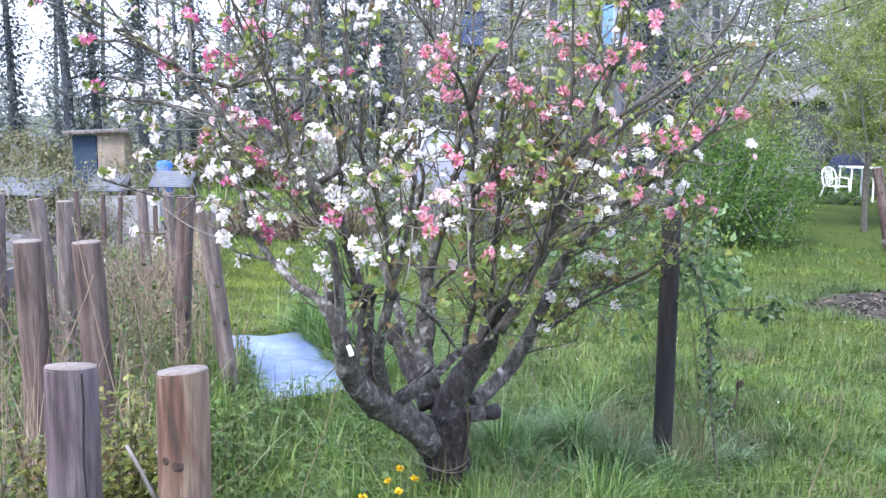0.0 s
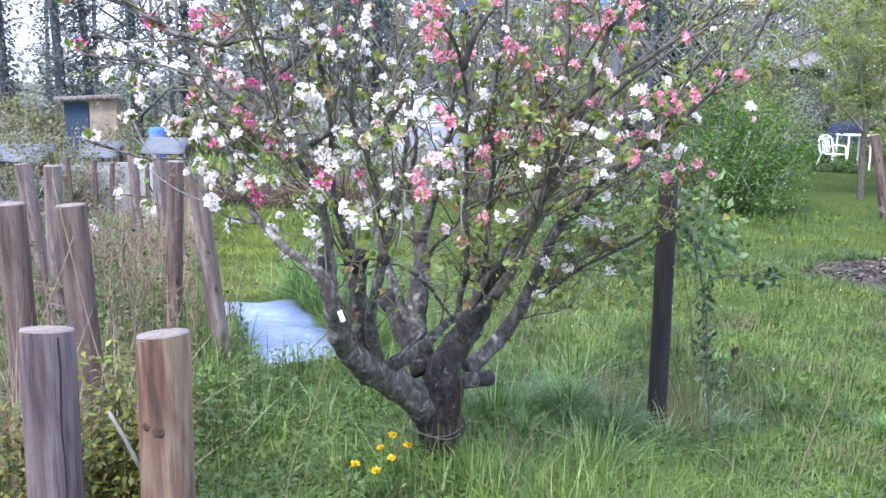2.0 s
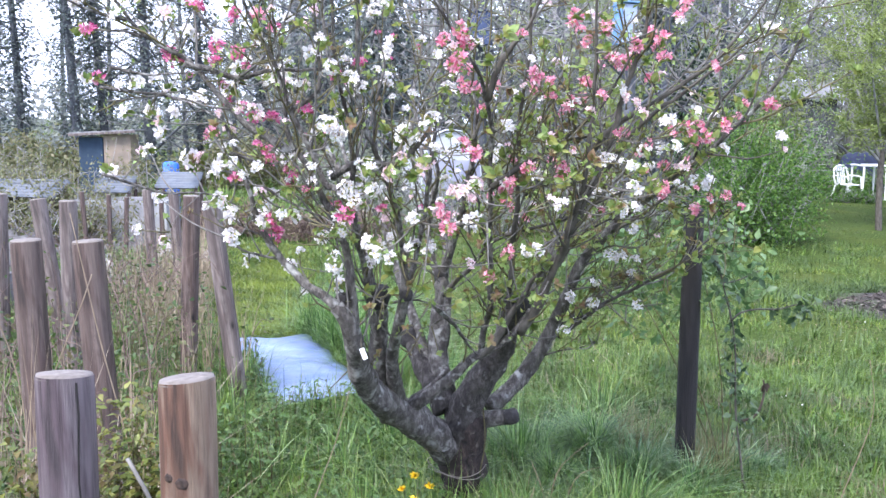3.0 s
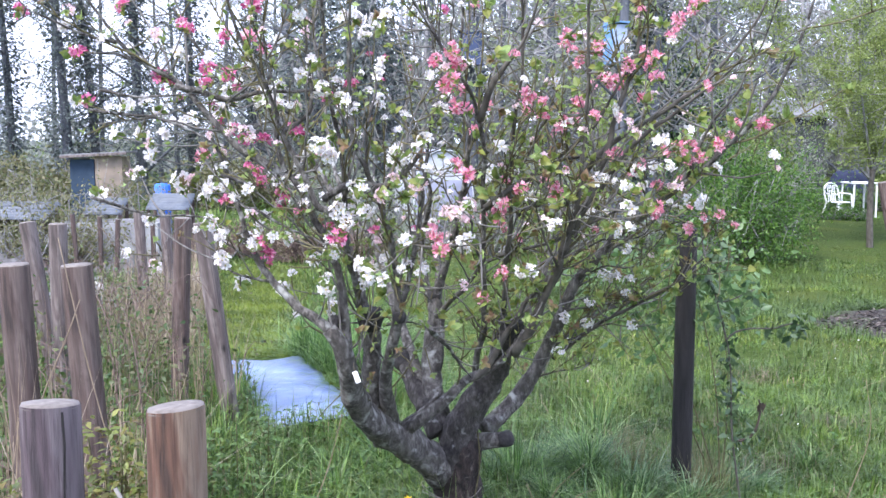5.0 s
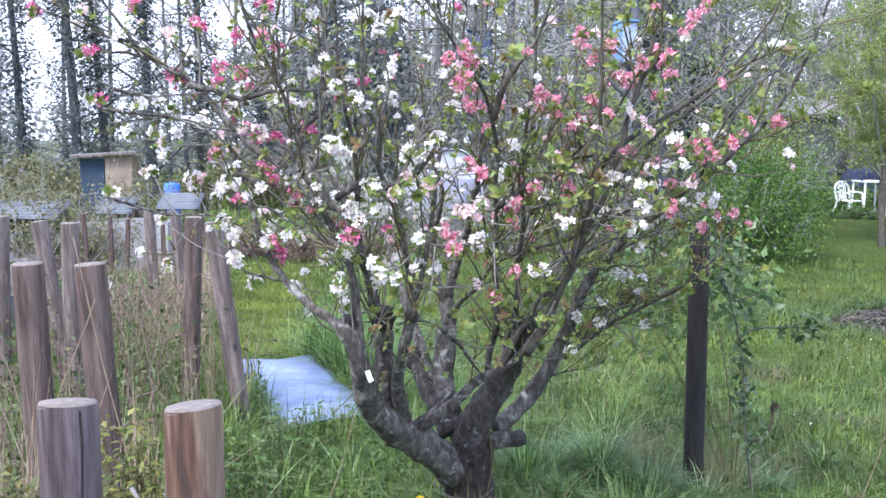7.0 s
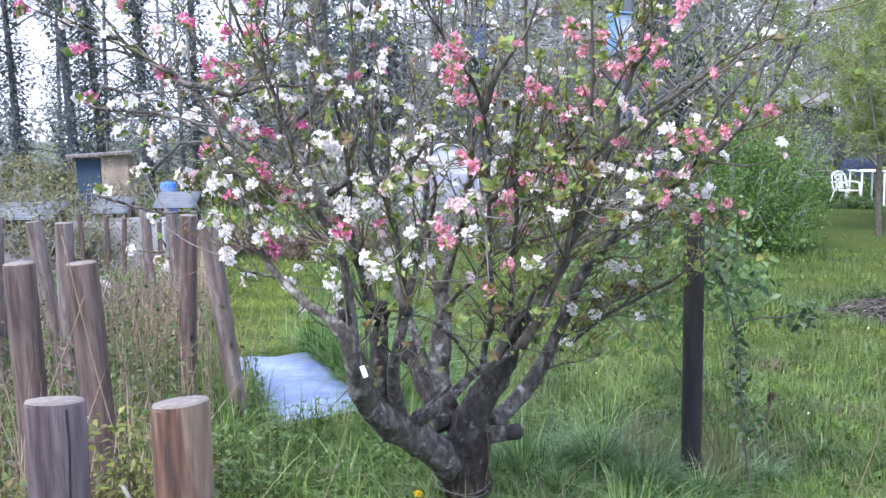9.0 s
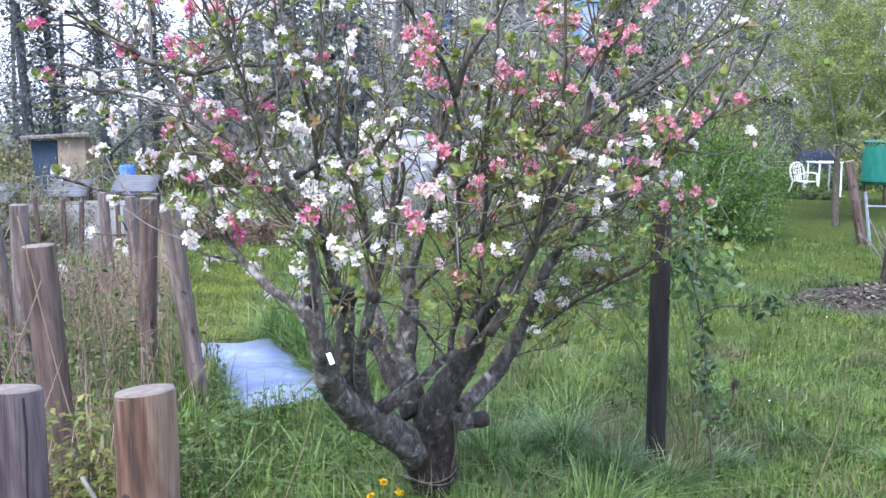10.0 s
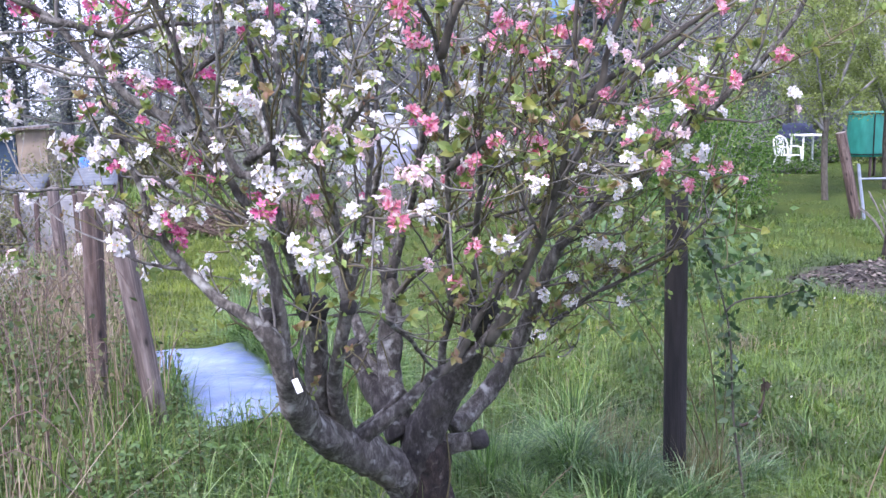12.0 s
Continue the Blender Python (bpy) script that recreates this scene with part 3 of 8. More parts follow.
def build_soil():
    n = 64
    verts, faces = [(SOIL_C[0], SOIL_C[1], 0.1)], []
    for ring in (0.35, 0.65, 0.85, 1.0):
        for i in range(n):
            a = 6.2832 * i / n
            w = ring * (1 + 0.1 * math.sin(5 * a + 1) + 0.07 * math.sin(11 * a) + 0.05 * math.sin(23 * a + 2))
            x, y = SOIL_C[0] + SOIL_R[0] * w * math.cos(a), SOIL_C[1] + SOIL_R[1] * w * math.sin(a)
            verts.append((x, y, float(ground_z(x, y)) + 0.11 * (1 - ring ** 3) - 0.004 + 0.01 * math.sin(7 * x) * math.sin(9 * y)))
    for i in range(n):
        faces.append((0, 1 + i, 1 + (i + 1) % n))
        for r in range(3):
            a, b = 1 + r * n + i, 1 + r * n + (i + 1) % n
            faces.append((a, a + n, b + n, b))
    ob = mesh_object("mulch_patch", verts, faces, SOIL)
    tagged(ob, "dark bare patch of bark mulch in the grass", "soil", kind="structure")
    rng = np.random.default_rng(21)
    m = 7000
    a, r = rng.uniform(0, 6.283, m), np.sqrt(rng.uniform(0, 1, m))
    x, y = SOIL_C[0] + SOIL_R[0] * r * np.cos(a), SOIL_C[1] + SOIL_R[1] * r * np.sin(a)
    z = ground_z(x, y) + 0.115 * (1 - r ** 3) + 0.005
    f = rng.normal(0, 1, (m, 3))
    f[:, 2] *= 0.25
    v, t = spread(CHIP_V, CHIP_T, np.stack([x, y, z], 1), turns(f, rng.uniform(-0.4, 0.4, m)), rng.uniform(0.02, 0.065, m))
    big_mesh("bark_chips", v, t, CHIP, ob, "stuff", "loose brown bark chips")


build_soil()


# ---------------------------------------------------------------- posts
def post_body(height, r, seed, crack=None, wide=1.0, slope=(0.0, 0.0)):
    g = np.random.default_rng(seed)
    sides, rows = 72, 22
    lump = g.normal(0, 0.012, sides)
    for _ in range(3):
        lump = (lump + np.roll(lump, 1) + np.roll(lump, 2)) / 2.4
    verts, faces = [], []
    for i in range(rows + 1):
        u = i / rows
        z = -0.25 + (height + 0.25) * u
        rr = r * (wide + (1 - wide) * u)
        if i == rows:
            rr *= 0.985
        for j in range(sides):
            a = 6.2832 * j / sides
            q = rr * (1 + lump[j] + 0.01 * math.sin(3 * a + 5 * u))
            x, y = q * math.cos(a), q * math.sin(a)
            verts.append((x, y, z + (slope[0] * x + slope[1] * y) * u ** 6))
    for i in range(rows):
        for j in range(sides):
            b, c = i * sides + j, i * sides + (j + 1) % sides
            faces.append((b, c, c + sides, b + sides))
    faces.append(tuple(range(sides))[::-1])
    return verts, faces, lump


def round_post(name, base, top, r, mat, seed, label, crack=None, end=END_GRAIN, group="round fence posts", wide=1.03, knots=(), slope=(0.0, 0.0)):
    """A round wooden post with a sawn top, leaning from base to top."""
    base, top = Vector(base), Vector(top)
    h = (top - base).length
    turn = Vector((0, 0, 1)).rotation_difference(top - base).to_matrix().to_4x4()
    th = thing(name, Matrix.Translation(base) @ turn, label, "post", group)
    v, f, lump = post_body(h, r, seed, crack, wide, slope)
    body = mesh_object("shaft", v, f, mat, th)
    n = 72
    verts = [(0, 0, h + 0.004)]
    faces = []
    for ring, z in ((0.5, 0.0045), (0.93, 0.003), (0.985, -0.004)):
        for j in range(n):
            q = r * ring * (1 + lump[j] * ring)
            x, y = q * math.cos(6.2832 * j / n), q * math.sin(6.2832 * j / n)
            verts.append((x, y, h + z + slope[0] * x + slope[1] * y))
    for j in range(n):
        k = (j + 1) % n
        faces.append((0, 1 + j, 1 + k))
        for s in (0, 1):
            faces.append((1 + s * n + j, 1 + s * n + n + j, 1 + s * n + n + k, 1 + s * n + k))
    mesh_object("sawn_top", verts, faces, end, th, "pale sawn end grain")
    for z, a, size in knots:
        kv = [(0.0, 0.0, 0.0025)] + [(size * q * (0.95 + 0.15 * math.sin(3 * k + 5 * q)) * math.cos(k * 0.5236), size * q * math.sin(k * 0.5236), d)
                                  for q, d in ((0.45, 0.002), (0.8, 0.0025), (1.2, -0.004)) for k in range(12)]
        kf = [(0, 1 + k, 1 + (k + 1) % 12) for k in range(12)]
        kf += [(1 + s * 12 + k, 13 + s * 12 + k, 13 + s * 12 + (k + 1) % 12, 1 + s * 12 + (k + 1) % 12) for s in (0, 1) for k in range(12)]
        kob = mesh_object("knot", kv, kf, KNOT, th, "dark branch knot")
        kob.matrix_local = Matrix.Rotation(radians(a), 4, 'Z') @ pose(r * 1.0, 0, z, 0, 90, 0)
    if crack is not None:
        a = 6.2832 * crack / n
        c, s = math.cos(a), math.sin(a)
        strip = []
        rows = 14
        for i in range(rows + 1):
            z = h - 0.002 - (h * 0.6) * i / rows
            w = 0.0013 * (1 - i / rows) + 0.0006
            wob = 0.002 * math.sin(i * 1.7)
            uz = (z + 0.25) / (h + 0.25)
            q = r * (wide + (1 - wide) * uz) * (1 + lump[crack] + 0.01 * math.sin(3 * a + 5 * uz)) + 0.0012
            strip += [(q * c - (w + wob) * s, q * s + (w + wob) * c, z), (q * c + (w - wob) * s, q * s - (w - wob) * c, z)]
        mesh_object("crack", strip, [(2 * i, 2 * i + 2, 2 * i + 3, 2 * i + 1) for i in range(rows)], CRACK, body, "dark drying crack")
    return th


round_post("fence_post", (-0.655, 1.655, 0), (-0.643, 1.65, 1.267), 0.045, POST_GREY, 1, "greyish weathered round fence post with a long dark crack", crack=63, slope=(0.0, -0.15))
round_post("fence_post", (-0.455, 1.66, 0), (-0.449, 1.655, 1.262), 0.045, POST_RED, 2, "reddish brown round fence post with knots and a pale sawn top", knots=((1.105, -88, 0.011), (1.112, -118, 0.008), (0.96, -60, 0.009)), slope=(0.1, -0.1))
round_post("fence_post", (-1.30, 2.95, 0), (-1.335, 2.95, 1.30), 0.046, POST_BROWN, 3, "brown old round fence post standing in brambles")
round_post("fence_post", (-1.08, 2.95, 0), (-1.145, 2.95, 1.30), 0.046, POST_BROWN, 4, "brown old round fence post leaning beside brambles")
round_post("fence_post", (-1.62, 5.4, 0), (-1.56, 5.4, 1.23), 0.050, POST_BROWN, 5, "grey-brown round fence post among dry brambles")
round_post("fence_post", (-1.25, 5.2, 0), (-1.395, 5.2, 1.22), 0.050, POST_PALE, 6, "pale grey round fence post leaning beside the path")
round_post("fence_post", (-2.30, 5.4, 0), (-2.46, 5.4, 1.20), 0.046, POST_PALE, 7, "pale grey leaning round fence post")
round_post("fence_post", (-2.17, 5.1, 0), (-2.15, 5.1, 1.22), 0.048, POST_PALE, 8, "pale knotty round fence post")
round_post("fence_post", (-2.78, 5.5, 0), (-2.74, 5.5, 1.22), 0.048, POST_PALE, 9, "pale grey upright round fence post")
round_post("fence_post", (-2.76, 8.2, 0), (-2.80, 8.2, 1.04), 0.045, POST_PALE, 10, "grey-brown round fence post behind dry stalks")
round_post("fence_post", (-2.56, 8.3, 0), (-2.60, 8.3, 1.0), 0.045, POST_PALE, 11, "grey-brown round fence post behind dry stalks")
for i, (x, y, h) in enumerate(((-4.55, 11.0, 0.78), (-4.30, 11.1, 0.74), (-4.08, 11.0, 0.72), (-3.85, 11.2, 0.70), (-3.62, 11.0, 0.74))):
    round_post("stake", (x, y, 0), (x + 0.04 * (i % 3 - 1), y, h), 0.028, POST_BROWN, 30 + i, "thin dark garden stake at the plot edge", group="plot stakes")
round_post("tree_stake", (1.118, 4.52, 0), (1.105, 4.52, 1.27), 0.047, POST_DARK, 12, "dark tarred round stake standing in long grass", end=POST_DARK, group="", wide=1.05)
round_post("gate_post", (6.2, 12.6, 0), (5.93, 12.6, 1.15), 0.068, POST_BROWN, 13, "reddish leaning round gate post", group="")

# ---------------------------------------------------------------- apple tree
TREE = thing("apple_tree", (-0.02, 4.05, 0.0), "gnarled old apple tree in white and pink blossom", "tree")
TREE_AT = np.array([-0.02, 4.05, 0.0])
TREE_LINES = []


def limb(r0, r1, ctrl, name="limb", mat=None, sides=12, lump=0.05, step=0.025, label=""):
    line = curve_points(ctrl, step)
    u = np.linspace(0, 1, len(line))
    g = np.random.default_rng(len(TREE_LINES) + 50)
    if r0 < 0.03:
        wob = np.cumsum(g.normal(0, 0.0025, line.shape), axis=0) * np.sin(np.pi * u)[:, None]
        line = line + wob
    fall = 0.9 if r1 > 0.02 else 1.6 if r0 > 0.018 else 1.2
    rad = r1 + (r0 - r1) * (1 - u) ** fall
    v, t = tube(line, rad, sides, lump, len(TREE_LINES) + 90)
    ring = np.repeat(np.arange(len(line)), sides)
    for i in range(len(ring)):
        c, q = line[ring[i]], Vector(v[i])
        k = 0.17 * noise.noise(q * 13) + 0.12 * noise.noise(q * 31)
        if rad[ring[i]] > 0.03:
            k += 0.16 * max(0.0, noise.noise(q * 9 + Vector((7, 3, 1))) - 0.25) * 4
        v[i] = v[i] + (v[i] - c) * k
    slim = DARK_LIMB if r0 < 0.03 and ctrl[-1][0] > 0.1 else BARK
    big_mesh(name, v - TREE_AT, t, mat or slim, TREE, smooth=True, label=label)
    TREE_LINES.append((line, rad))


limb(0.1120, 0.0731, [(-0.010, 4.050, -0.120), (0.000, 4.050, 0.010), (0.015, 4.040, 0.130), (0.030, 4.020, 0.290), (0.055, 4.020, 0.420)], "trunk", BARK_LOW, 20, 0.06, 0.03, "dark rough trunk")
limb(0.0780, 0.0255, [(-0.039, 4.030, 0.249), (-0.151, 3.900, 0.396), (-0.267, 3.750, 0.519), (-0.341, 3.600, 0.636), (-0.370, 3.450, 0.767), (-0.378, 3.330, 0.893), (-0.397, 3.280, 0.988), (-0.433, 3.270, 1.041)], sides=24)
limb(0.0179, 0.0043, [(-0.422, 3.270, 1.026), (-0.471, 3.280, 1.072), (-0.545, 3.300, 1.109), (-0.601, 3.320, 1.162), (-0.645, 3.330, 1.205), (-0.679, 3.330, 1.258), (-0.703, 3.320, 1.318), (-0.723, 3.300, 1.387), (-0.740, 3.280, 1.462), (-0.763, 3.260, 1.545), (-0.782, 3.240, 1.626), (-0.801, 3.220, 1.690)], sides=14)
limb(0.0060, 0.0028, [(-0.642, 3.330, 1.196), (-0.696, 3.330, 1.199), (-0.746, 3.330, 1.209), (-0.789, 3.330, 1.235), (-0.807, 3.330, 1.260)])
limb(0.0204, 0.0153, [(-0.396, 3.360, 0.905), (-0.410, 3.360, 0.986), (-0.422, 3.350, 1.048)], sides=14, mat=BARK_WET_SHADE)
limb(0.0204, 0.0043, [(-0.390, 3.400, 0.844), (-0.389, 3.380, 0.961), (-0.393, 3.360, 1.076), (-0.406, 3.340, 1.179), (-0.442, 3.300, 1.282), (-0.468, 3.280, 1.367), (-0.498, 3.260, 1.433), (-0.533, 3.240, 1.496), (-0.571, 3.220, 1.562), (-0.593, 3.200, 1.639), (-0.586, 3.170, 1.718), (-0.598, 3.140, 1.802), (-0.621, 3.120, 1.864), (-0.647, 3.100, 1.922), (-0.675, 3.080, 1.987), (-0.695, 3.050, 2.085), (-0.699, 3.030, 2.172)], sides=14)
limb(0.0149, 0.0032, [(-0.571, 3.220, 1.562), (-0.611, 3.200, 1.592), (-0.662, 3.200, 1.623), (-0.716, 3.200, 1.657), (-0.762, 3.200, 1.701), (-0.808, 3.200, 1.742), (-0.852, 3.180, 1.797), (-0.898, 3.170, 1.846), (-0.959, 3.160, 1.874), (-1.025, 3.150, 1.926), (-1.065, 3.130, 1.976), (-1.100, 3.100, 2.041), (-1.138, 3.080, 2.102), (-1.160, 3.050, 2.177)], sides=10)
limb(0.0060, 0.0022, [(-1.025, 3.150, 1.926), (-1.081, 3.140, 1.939), (-1.134, 3.130, 1.941), (-1.174, 3.120, 1.946)])
limb(0.0055, 0.0017, [(-1.065, 3.130, 1.976), (-1.122, 3.104, 1.992), (-1.180, 3.078, 2.018), (-1.236, 3.052, 2.048), (-1.291, 3.026, 2.074), (-1.327, 3.000, 2.119)])
limb(0.0115, 0.0032, [(-0.898, 3.170, 1.846), (-0.824, 3.181, 1.827), (-0.747, 3.193, 1.801), (-0.658, 3.204, 1.819), (-0.569, 3.216, 1.822), (-0.483, 3.227, 1.828), (-0.411, 3.239, 1.841), (-0.357, 3.250, 1.872)])
limb(0.0115, 0.0032, [(-0.386, 3.200, 1.449), (-0.447, 3.191, 1.457), (-0.474, 3.182, 1.509), (-0.501, 3.173, 1.567), (-0.527, 3.164, 1.618), (-0.553, 3.155, 1.668), (-0.558, 3.145, 1.698), (-0.506, 3.136, 1.732), (-0.474, 3.127, 1.763), (-0.469, 3.118, 1.846), (-0.471, 3.109, 1.949), (-0.473, 3.100, 2.066)])
limb(0.0066, 0.0022, [(-0.777, 3.250, 1.561), (-0.729, 3.243, 1.546), (-0.672, 3.235, 1.524), (-0.614, 3.228, 1.528), (-0.571, 3.220, 1.558)])
limb(0.0050, 0.0017, [(-1.110, 3.100, 1.828), (-1.031, 3.125, 1.816), (-0.933, 3.150, 1.810), (-0.850, 3.175, 1.818), (-0.748, 3.200, 1.801)])
limb(0.0050, 0.0017, [(-1.128, 3.050, 1.766), (-1.051, 3.075, 1.753), (-0.955, 3.100, 1.738), (-0.857, 3.125, 1.696), (-0.776, 3.150, 1.650), (-0.693, 3.175, 1.609), (-0.599, 3.200, 1.559)])
limb(0.0050, 0.0017, [(-1.092, 2.950, 1.505), (-1.021, 3.008, 1.474), (-0.937, 3.067, 1.445), (-0.866, 3.125, 1.440), (-0.792, 3.183, 1.411), (-0.733, 3.242, 1.359), (-0.691, 3.300, 1.307)])
limb(0.0044, 0.0017, [(-0.640, 3.100, 1.464), (-0.578, 3.140, 1.418), (-0.505, 3.180, 1.377), (-0.423, 3.220, 1.336), (-0.361, 3.260, 1.293), (-0.289, 3.300, 1.242), (-0.230, 3.340, 1.201), (-0.201, 3.380, 1.187)])
limb(0.0460, 0.0289, [(-0.319, 3.780, 0.520), (-0.327, 3.720, 0.644), (-0.322, 3.660, 0.774), (-0.315, 3.600, 0.910), (-0.320, 3.560, 1.022)], sides=20)
limb(0.0139, 0.0043, [(-0.339, 3.580, 0.958), (-0.356, 3.520, 1.097), (-0.373, 3.460, 1.211), (-0.384, 3.420, 1.297), (-0.384, 3.380, 1.400), (-0.386, 3.340, 1.500), (-0.384, 3.300, 1.597), (-0.391, 3.270, 1.690), (-0.405, 3.240, 1.781), (-0.420, 3.200, 1.887), (-0.420, 3.160, 2.006), (-0.421, 3.100, 2.117)])
limb(0.0340, 0.0187, [(-0.240, 3.800, 0.502), (-0.260, 3.700, 0.639), (-0.264, 3.600, 0.779), (-0.235, 3.480, 0.917), (-0.206, 3.420, 1.055)], sides=18)
limb(0.0127, 0.0043, [(-0.206, 3.420, 1.051), (-0.210, 3.400, 1.180), (-0.223, 3.360, 1.285), (-0.240, 3.330, 1.376), (-0.260, 3.300, 1.455), (-0.284, 3.270, 1.532), (-0.313, 3.230, 1.602), (-0.335, 3.200, 1.668), (-0.344, 3.160, 1.796), (-0.343, 3.130, 1.916), (-0.335, 3.100, 2.032), (-0.326, 3.060, 2.143)])
limb(0.0140, 0.0064, [(-0.444, 3.280, 1.481), (-0.391, 3.254, 1.516), (-0.327, 3.229, 1.536), (-0.260, 3.203, 1.524), (-0.213, 3.177, 1.535), (-0.175, 3.151, 1.568), (-0.147, 3.126, 1.601), (-0.121, 3.100, 1.633)])
limb(0.0050, 0.0017, [(-0.201, 3.380, 1.187), (-0.165, 3.322, 1.309), (-0.157, 3.265, 1.392), (-0.165, 3.208, 1.489), (-0.175, 3.150, 1.565)])
limb(0.0580, 0.0340, [(-0.056, 4.040, 0.423), (-0.113, 4.100, 0.522), (-0.174, 4.170, 0.604), (-0.234, 4.240, 0.694)], sides=20, mat=BARK_WET_SHADE)
limb(0.0500, 0.0289, [(-0.063, 4.080, 0.485), (-0.093, 4.120, 0.575), (-0.104, 4.160, 0.679), (-0.100, 4.180, 0.802), (-0.083, 4.200, 0.900), (-0.089, 4.200, 1.001)], sides=20)
limb(0.0204, 0.0043, [(-0.087, 4.200, 0.976), (-0.057, 4.150, 1.085), (-0.035, 4.100, 1.178), (-0.012, 4.030, 1.271), (0.004, 3.950, 1.396), (0.014, 3.880, 1.515), (0.021, 3.800, 1.617), (0.035, 3.750, 1.704), (0.018, 3.700, 1.819), (0.000, 3.650, 1.940), (0.011, 3.600, 2.076), (0.022, 3.550, 2.207)])
limb(0.0123, 0.0040, [(-0.079, 4.100, 0.920), (-0.015, 4.058, 1.002), (0.037, 4.017, 1.053), (0.078, 3.975, 1.117), (0.122, 3.933, 1.180), (0.184, 3.892, 1.213), (0.262, 3.850, 1.246), (0.339, 3.808, 1.269), (0.413, 3.767, 1.296), (0.484, 3.725, 1.344), (0.579, 3.683, 1.400), (0.644, 3.642, 1.433), (0.688, 3.600, 1.430)])
limb(0.0360, 0.0136, [(-0.324, 3.850, 0.461), (-0.210, 3.800, 0.514), (-0.114, 3.760, 0.586), (-0.028, 3.740, 0.664), (0.043, 3.740, 0.738), (0.136, 3.740, 0.784), (0.217, 3.720, 0.857), (0.271, 3.700, 0.945)], sides=16)
limb(0.0187, 0.0102, [(-0.241, 3.820, 0.496), (-0.148, 3.780, 0.580), (-0.094, 3.780, 0.627), (-0.050, 3.800, 0.679)], sides=12)
limb(0.0780, 0.0357, [(-0.004, 4.020, 0.266), (0.019, 4.000, 0.424), (0.070, 3.980, 0.550), (0.124, 3.950, 0.637), (0.172, 3.900, 0.747), (0.198, 3.820, 0.861), (0.218, 3.760, 0.954)], sides=24, mat=BARK_WET_SHADE)
limb(0.0480, 0.0314, [(0.030, 4.040, 0.360), (0.115, 4.030, 0.389), (0.226, 4.000, 0.410)], sides=14, label="sawn-off stub of a limb")
limb(0.0420, 0.0051, [(0.130, 4.100, 0.416), (0.220, 4.160, 0.480), (0.306, 4.200, 0.567), (0.376, 4.200, 0.684), (0.430, 4.150, 0.826), (0.472, 4.100, 0.959), (0.506, 4.050, 1.073), (0.558, 4.000, 1.162), (0.631, 3.950, 1.258), (0.700, 3.900, 1.342), (0.764, 3.850, 1.396), (0.810, 3.800, 1.464), (0.884, 3.750, 1.521), (0.957, 3.700, 1.596), (0.995, 3.660, 1.651), (1.051, 3.620, 1.711), (1.093, 3.580, 1.779), (1.139, 3.550, 1.855), (1.165, 3.500, 1.950), (1.184, 3.450, 2.040), (1.197, 3.400, 2.142), (1.198, 3.360, 2.226)], sides=12)
limb(0.0204, 0.0043, [(0.229, 3.720, 0.851), (0.289, 3.660, 0.965), (0.337, 3.580, 1.121), (0.371, 3.500, 1.231), (0.391, 3.450, 1.343), (0.410, 3.400, 1.435), (0.416, 3.360, 1.519), (0.417, 3.330, 1.615), (0.421, 3.300, 1.737), (0.418, 3.260, 1.863), (0.412, 3.220, 1.993), (0.407, 3.180, 2.127)], sides=12)
limb(0.0170, 0.0034, [(0.380, 3.480, 1.281), (0.436, 3.440, 1.424), (0.478, 3.420, 1.504), (0.501, 3.400, 1.598), (0.527, 3.380, 1.676), (0.553, 3.360, 1.772), (0.579, 3.340, 1.859), (0.597, 3.320, 1.940), (0.604, 3.300, 2.038), (0.588, 3.260, 2.157)], sides=12)
limb(0.0159, 0.0040, [(0.043, 3.742, 0.735), (0.125, 3.735, 0.790), (0.212, 3.700, 0.956), (0.272, 3.660, 1.074), (0.331, 3.620, 1.163), (0.400, 3.600, 1.255), (0.459, 3.580, 1.331)])
limb(0.0140, 0.0032, [(0.423, 3.500, 1.512), (0.481, 3.475, 1.612), (0.572, 3.450, 1.709), (0.672, 3.425, 1.782), (0.769, 3.400, 1.860), (0.871, 3.375, 1.947), (0.959, 3.350, 2.058), (1.005, 3.325, 2.131), (1.033, 3.300, 2.198)])
limb(0.0123, 0.0032, [(0.480, 3.600, 1.434), (0.555, 3.571, 1.549), (0.626, 3.543, 1.652), (0.712, 3.514, 1.727), (0.834, 3.486, 1.825), (0.923, 3.457, 1.904), (0.969, 3.429, 1.959), (0.992, 3.400, 1.997)])
limb(0.0066, 0.0022, [(0.884, 3.750, 1.521), (0.922, 3.714, 1.672), (0.969, 3.679, 1.774), (1.018, 3.643, 1.832), (1.062, 3.607, 1.925), (1.087, 3.571, 1.996), (1.109, 3.536, 2.085), (1.116, 3.500, 2.176)])
limb(0.0115, 0.0032, [(0.101, 3.500, 1.439), (0.229, 3.467, 1.537), (0.333, 3.433, 1.605), (0.420, 3.400, 1.691), (0.471, 3.367, 1.744), (0.524, 3.333, 1.840), (0.570, 3.300, 1.929)])
limb(0.0060, 0.0017, [(0.335, 3.450, 1.609), (0.425, 3.400, 1.620), (0.513, 3.350, 1.611), (0.609, 3.300, 1.603)])
limb(0.0050, 0.0017, [(0.922, 3.700, 1.562), (0.983, 3.667, 1.552), (1.078, 3.633, 1.549), (1.171, 3.600, 1.581)])
limb(0.0066, 0.0022, [(0.397, 3.900, 1.090), (0.451, 3.875, 1.193), (0.512, 3.850, 1.251), (0.572, 3.825, 1.286), (0.669, 3.800, 1.297), (0.729, 3.775, 1.322), (0.770, 3.750, 1.386)])
limb(0.0055, 0.0017, [(0.464, 4.080, 0.955), (0.536, 4.048, 0.976), (0.614, 4.015, 0.987), (0.690, 3.982, 1.008), (0.757, 3.950, 1.056)])
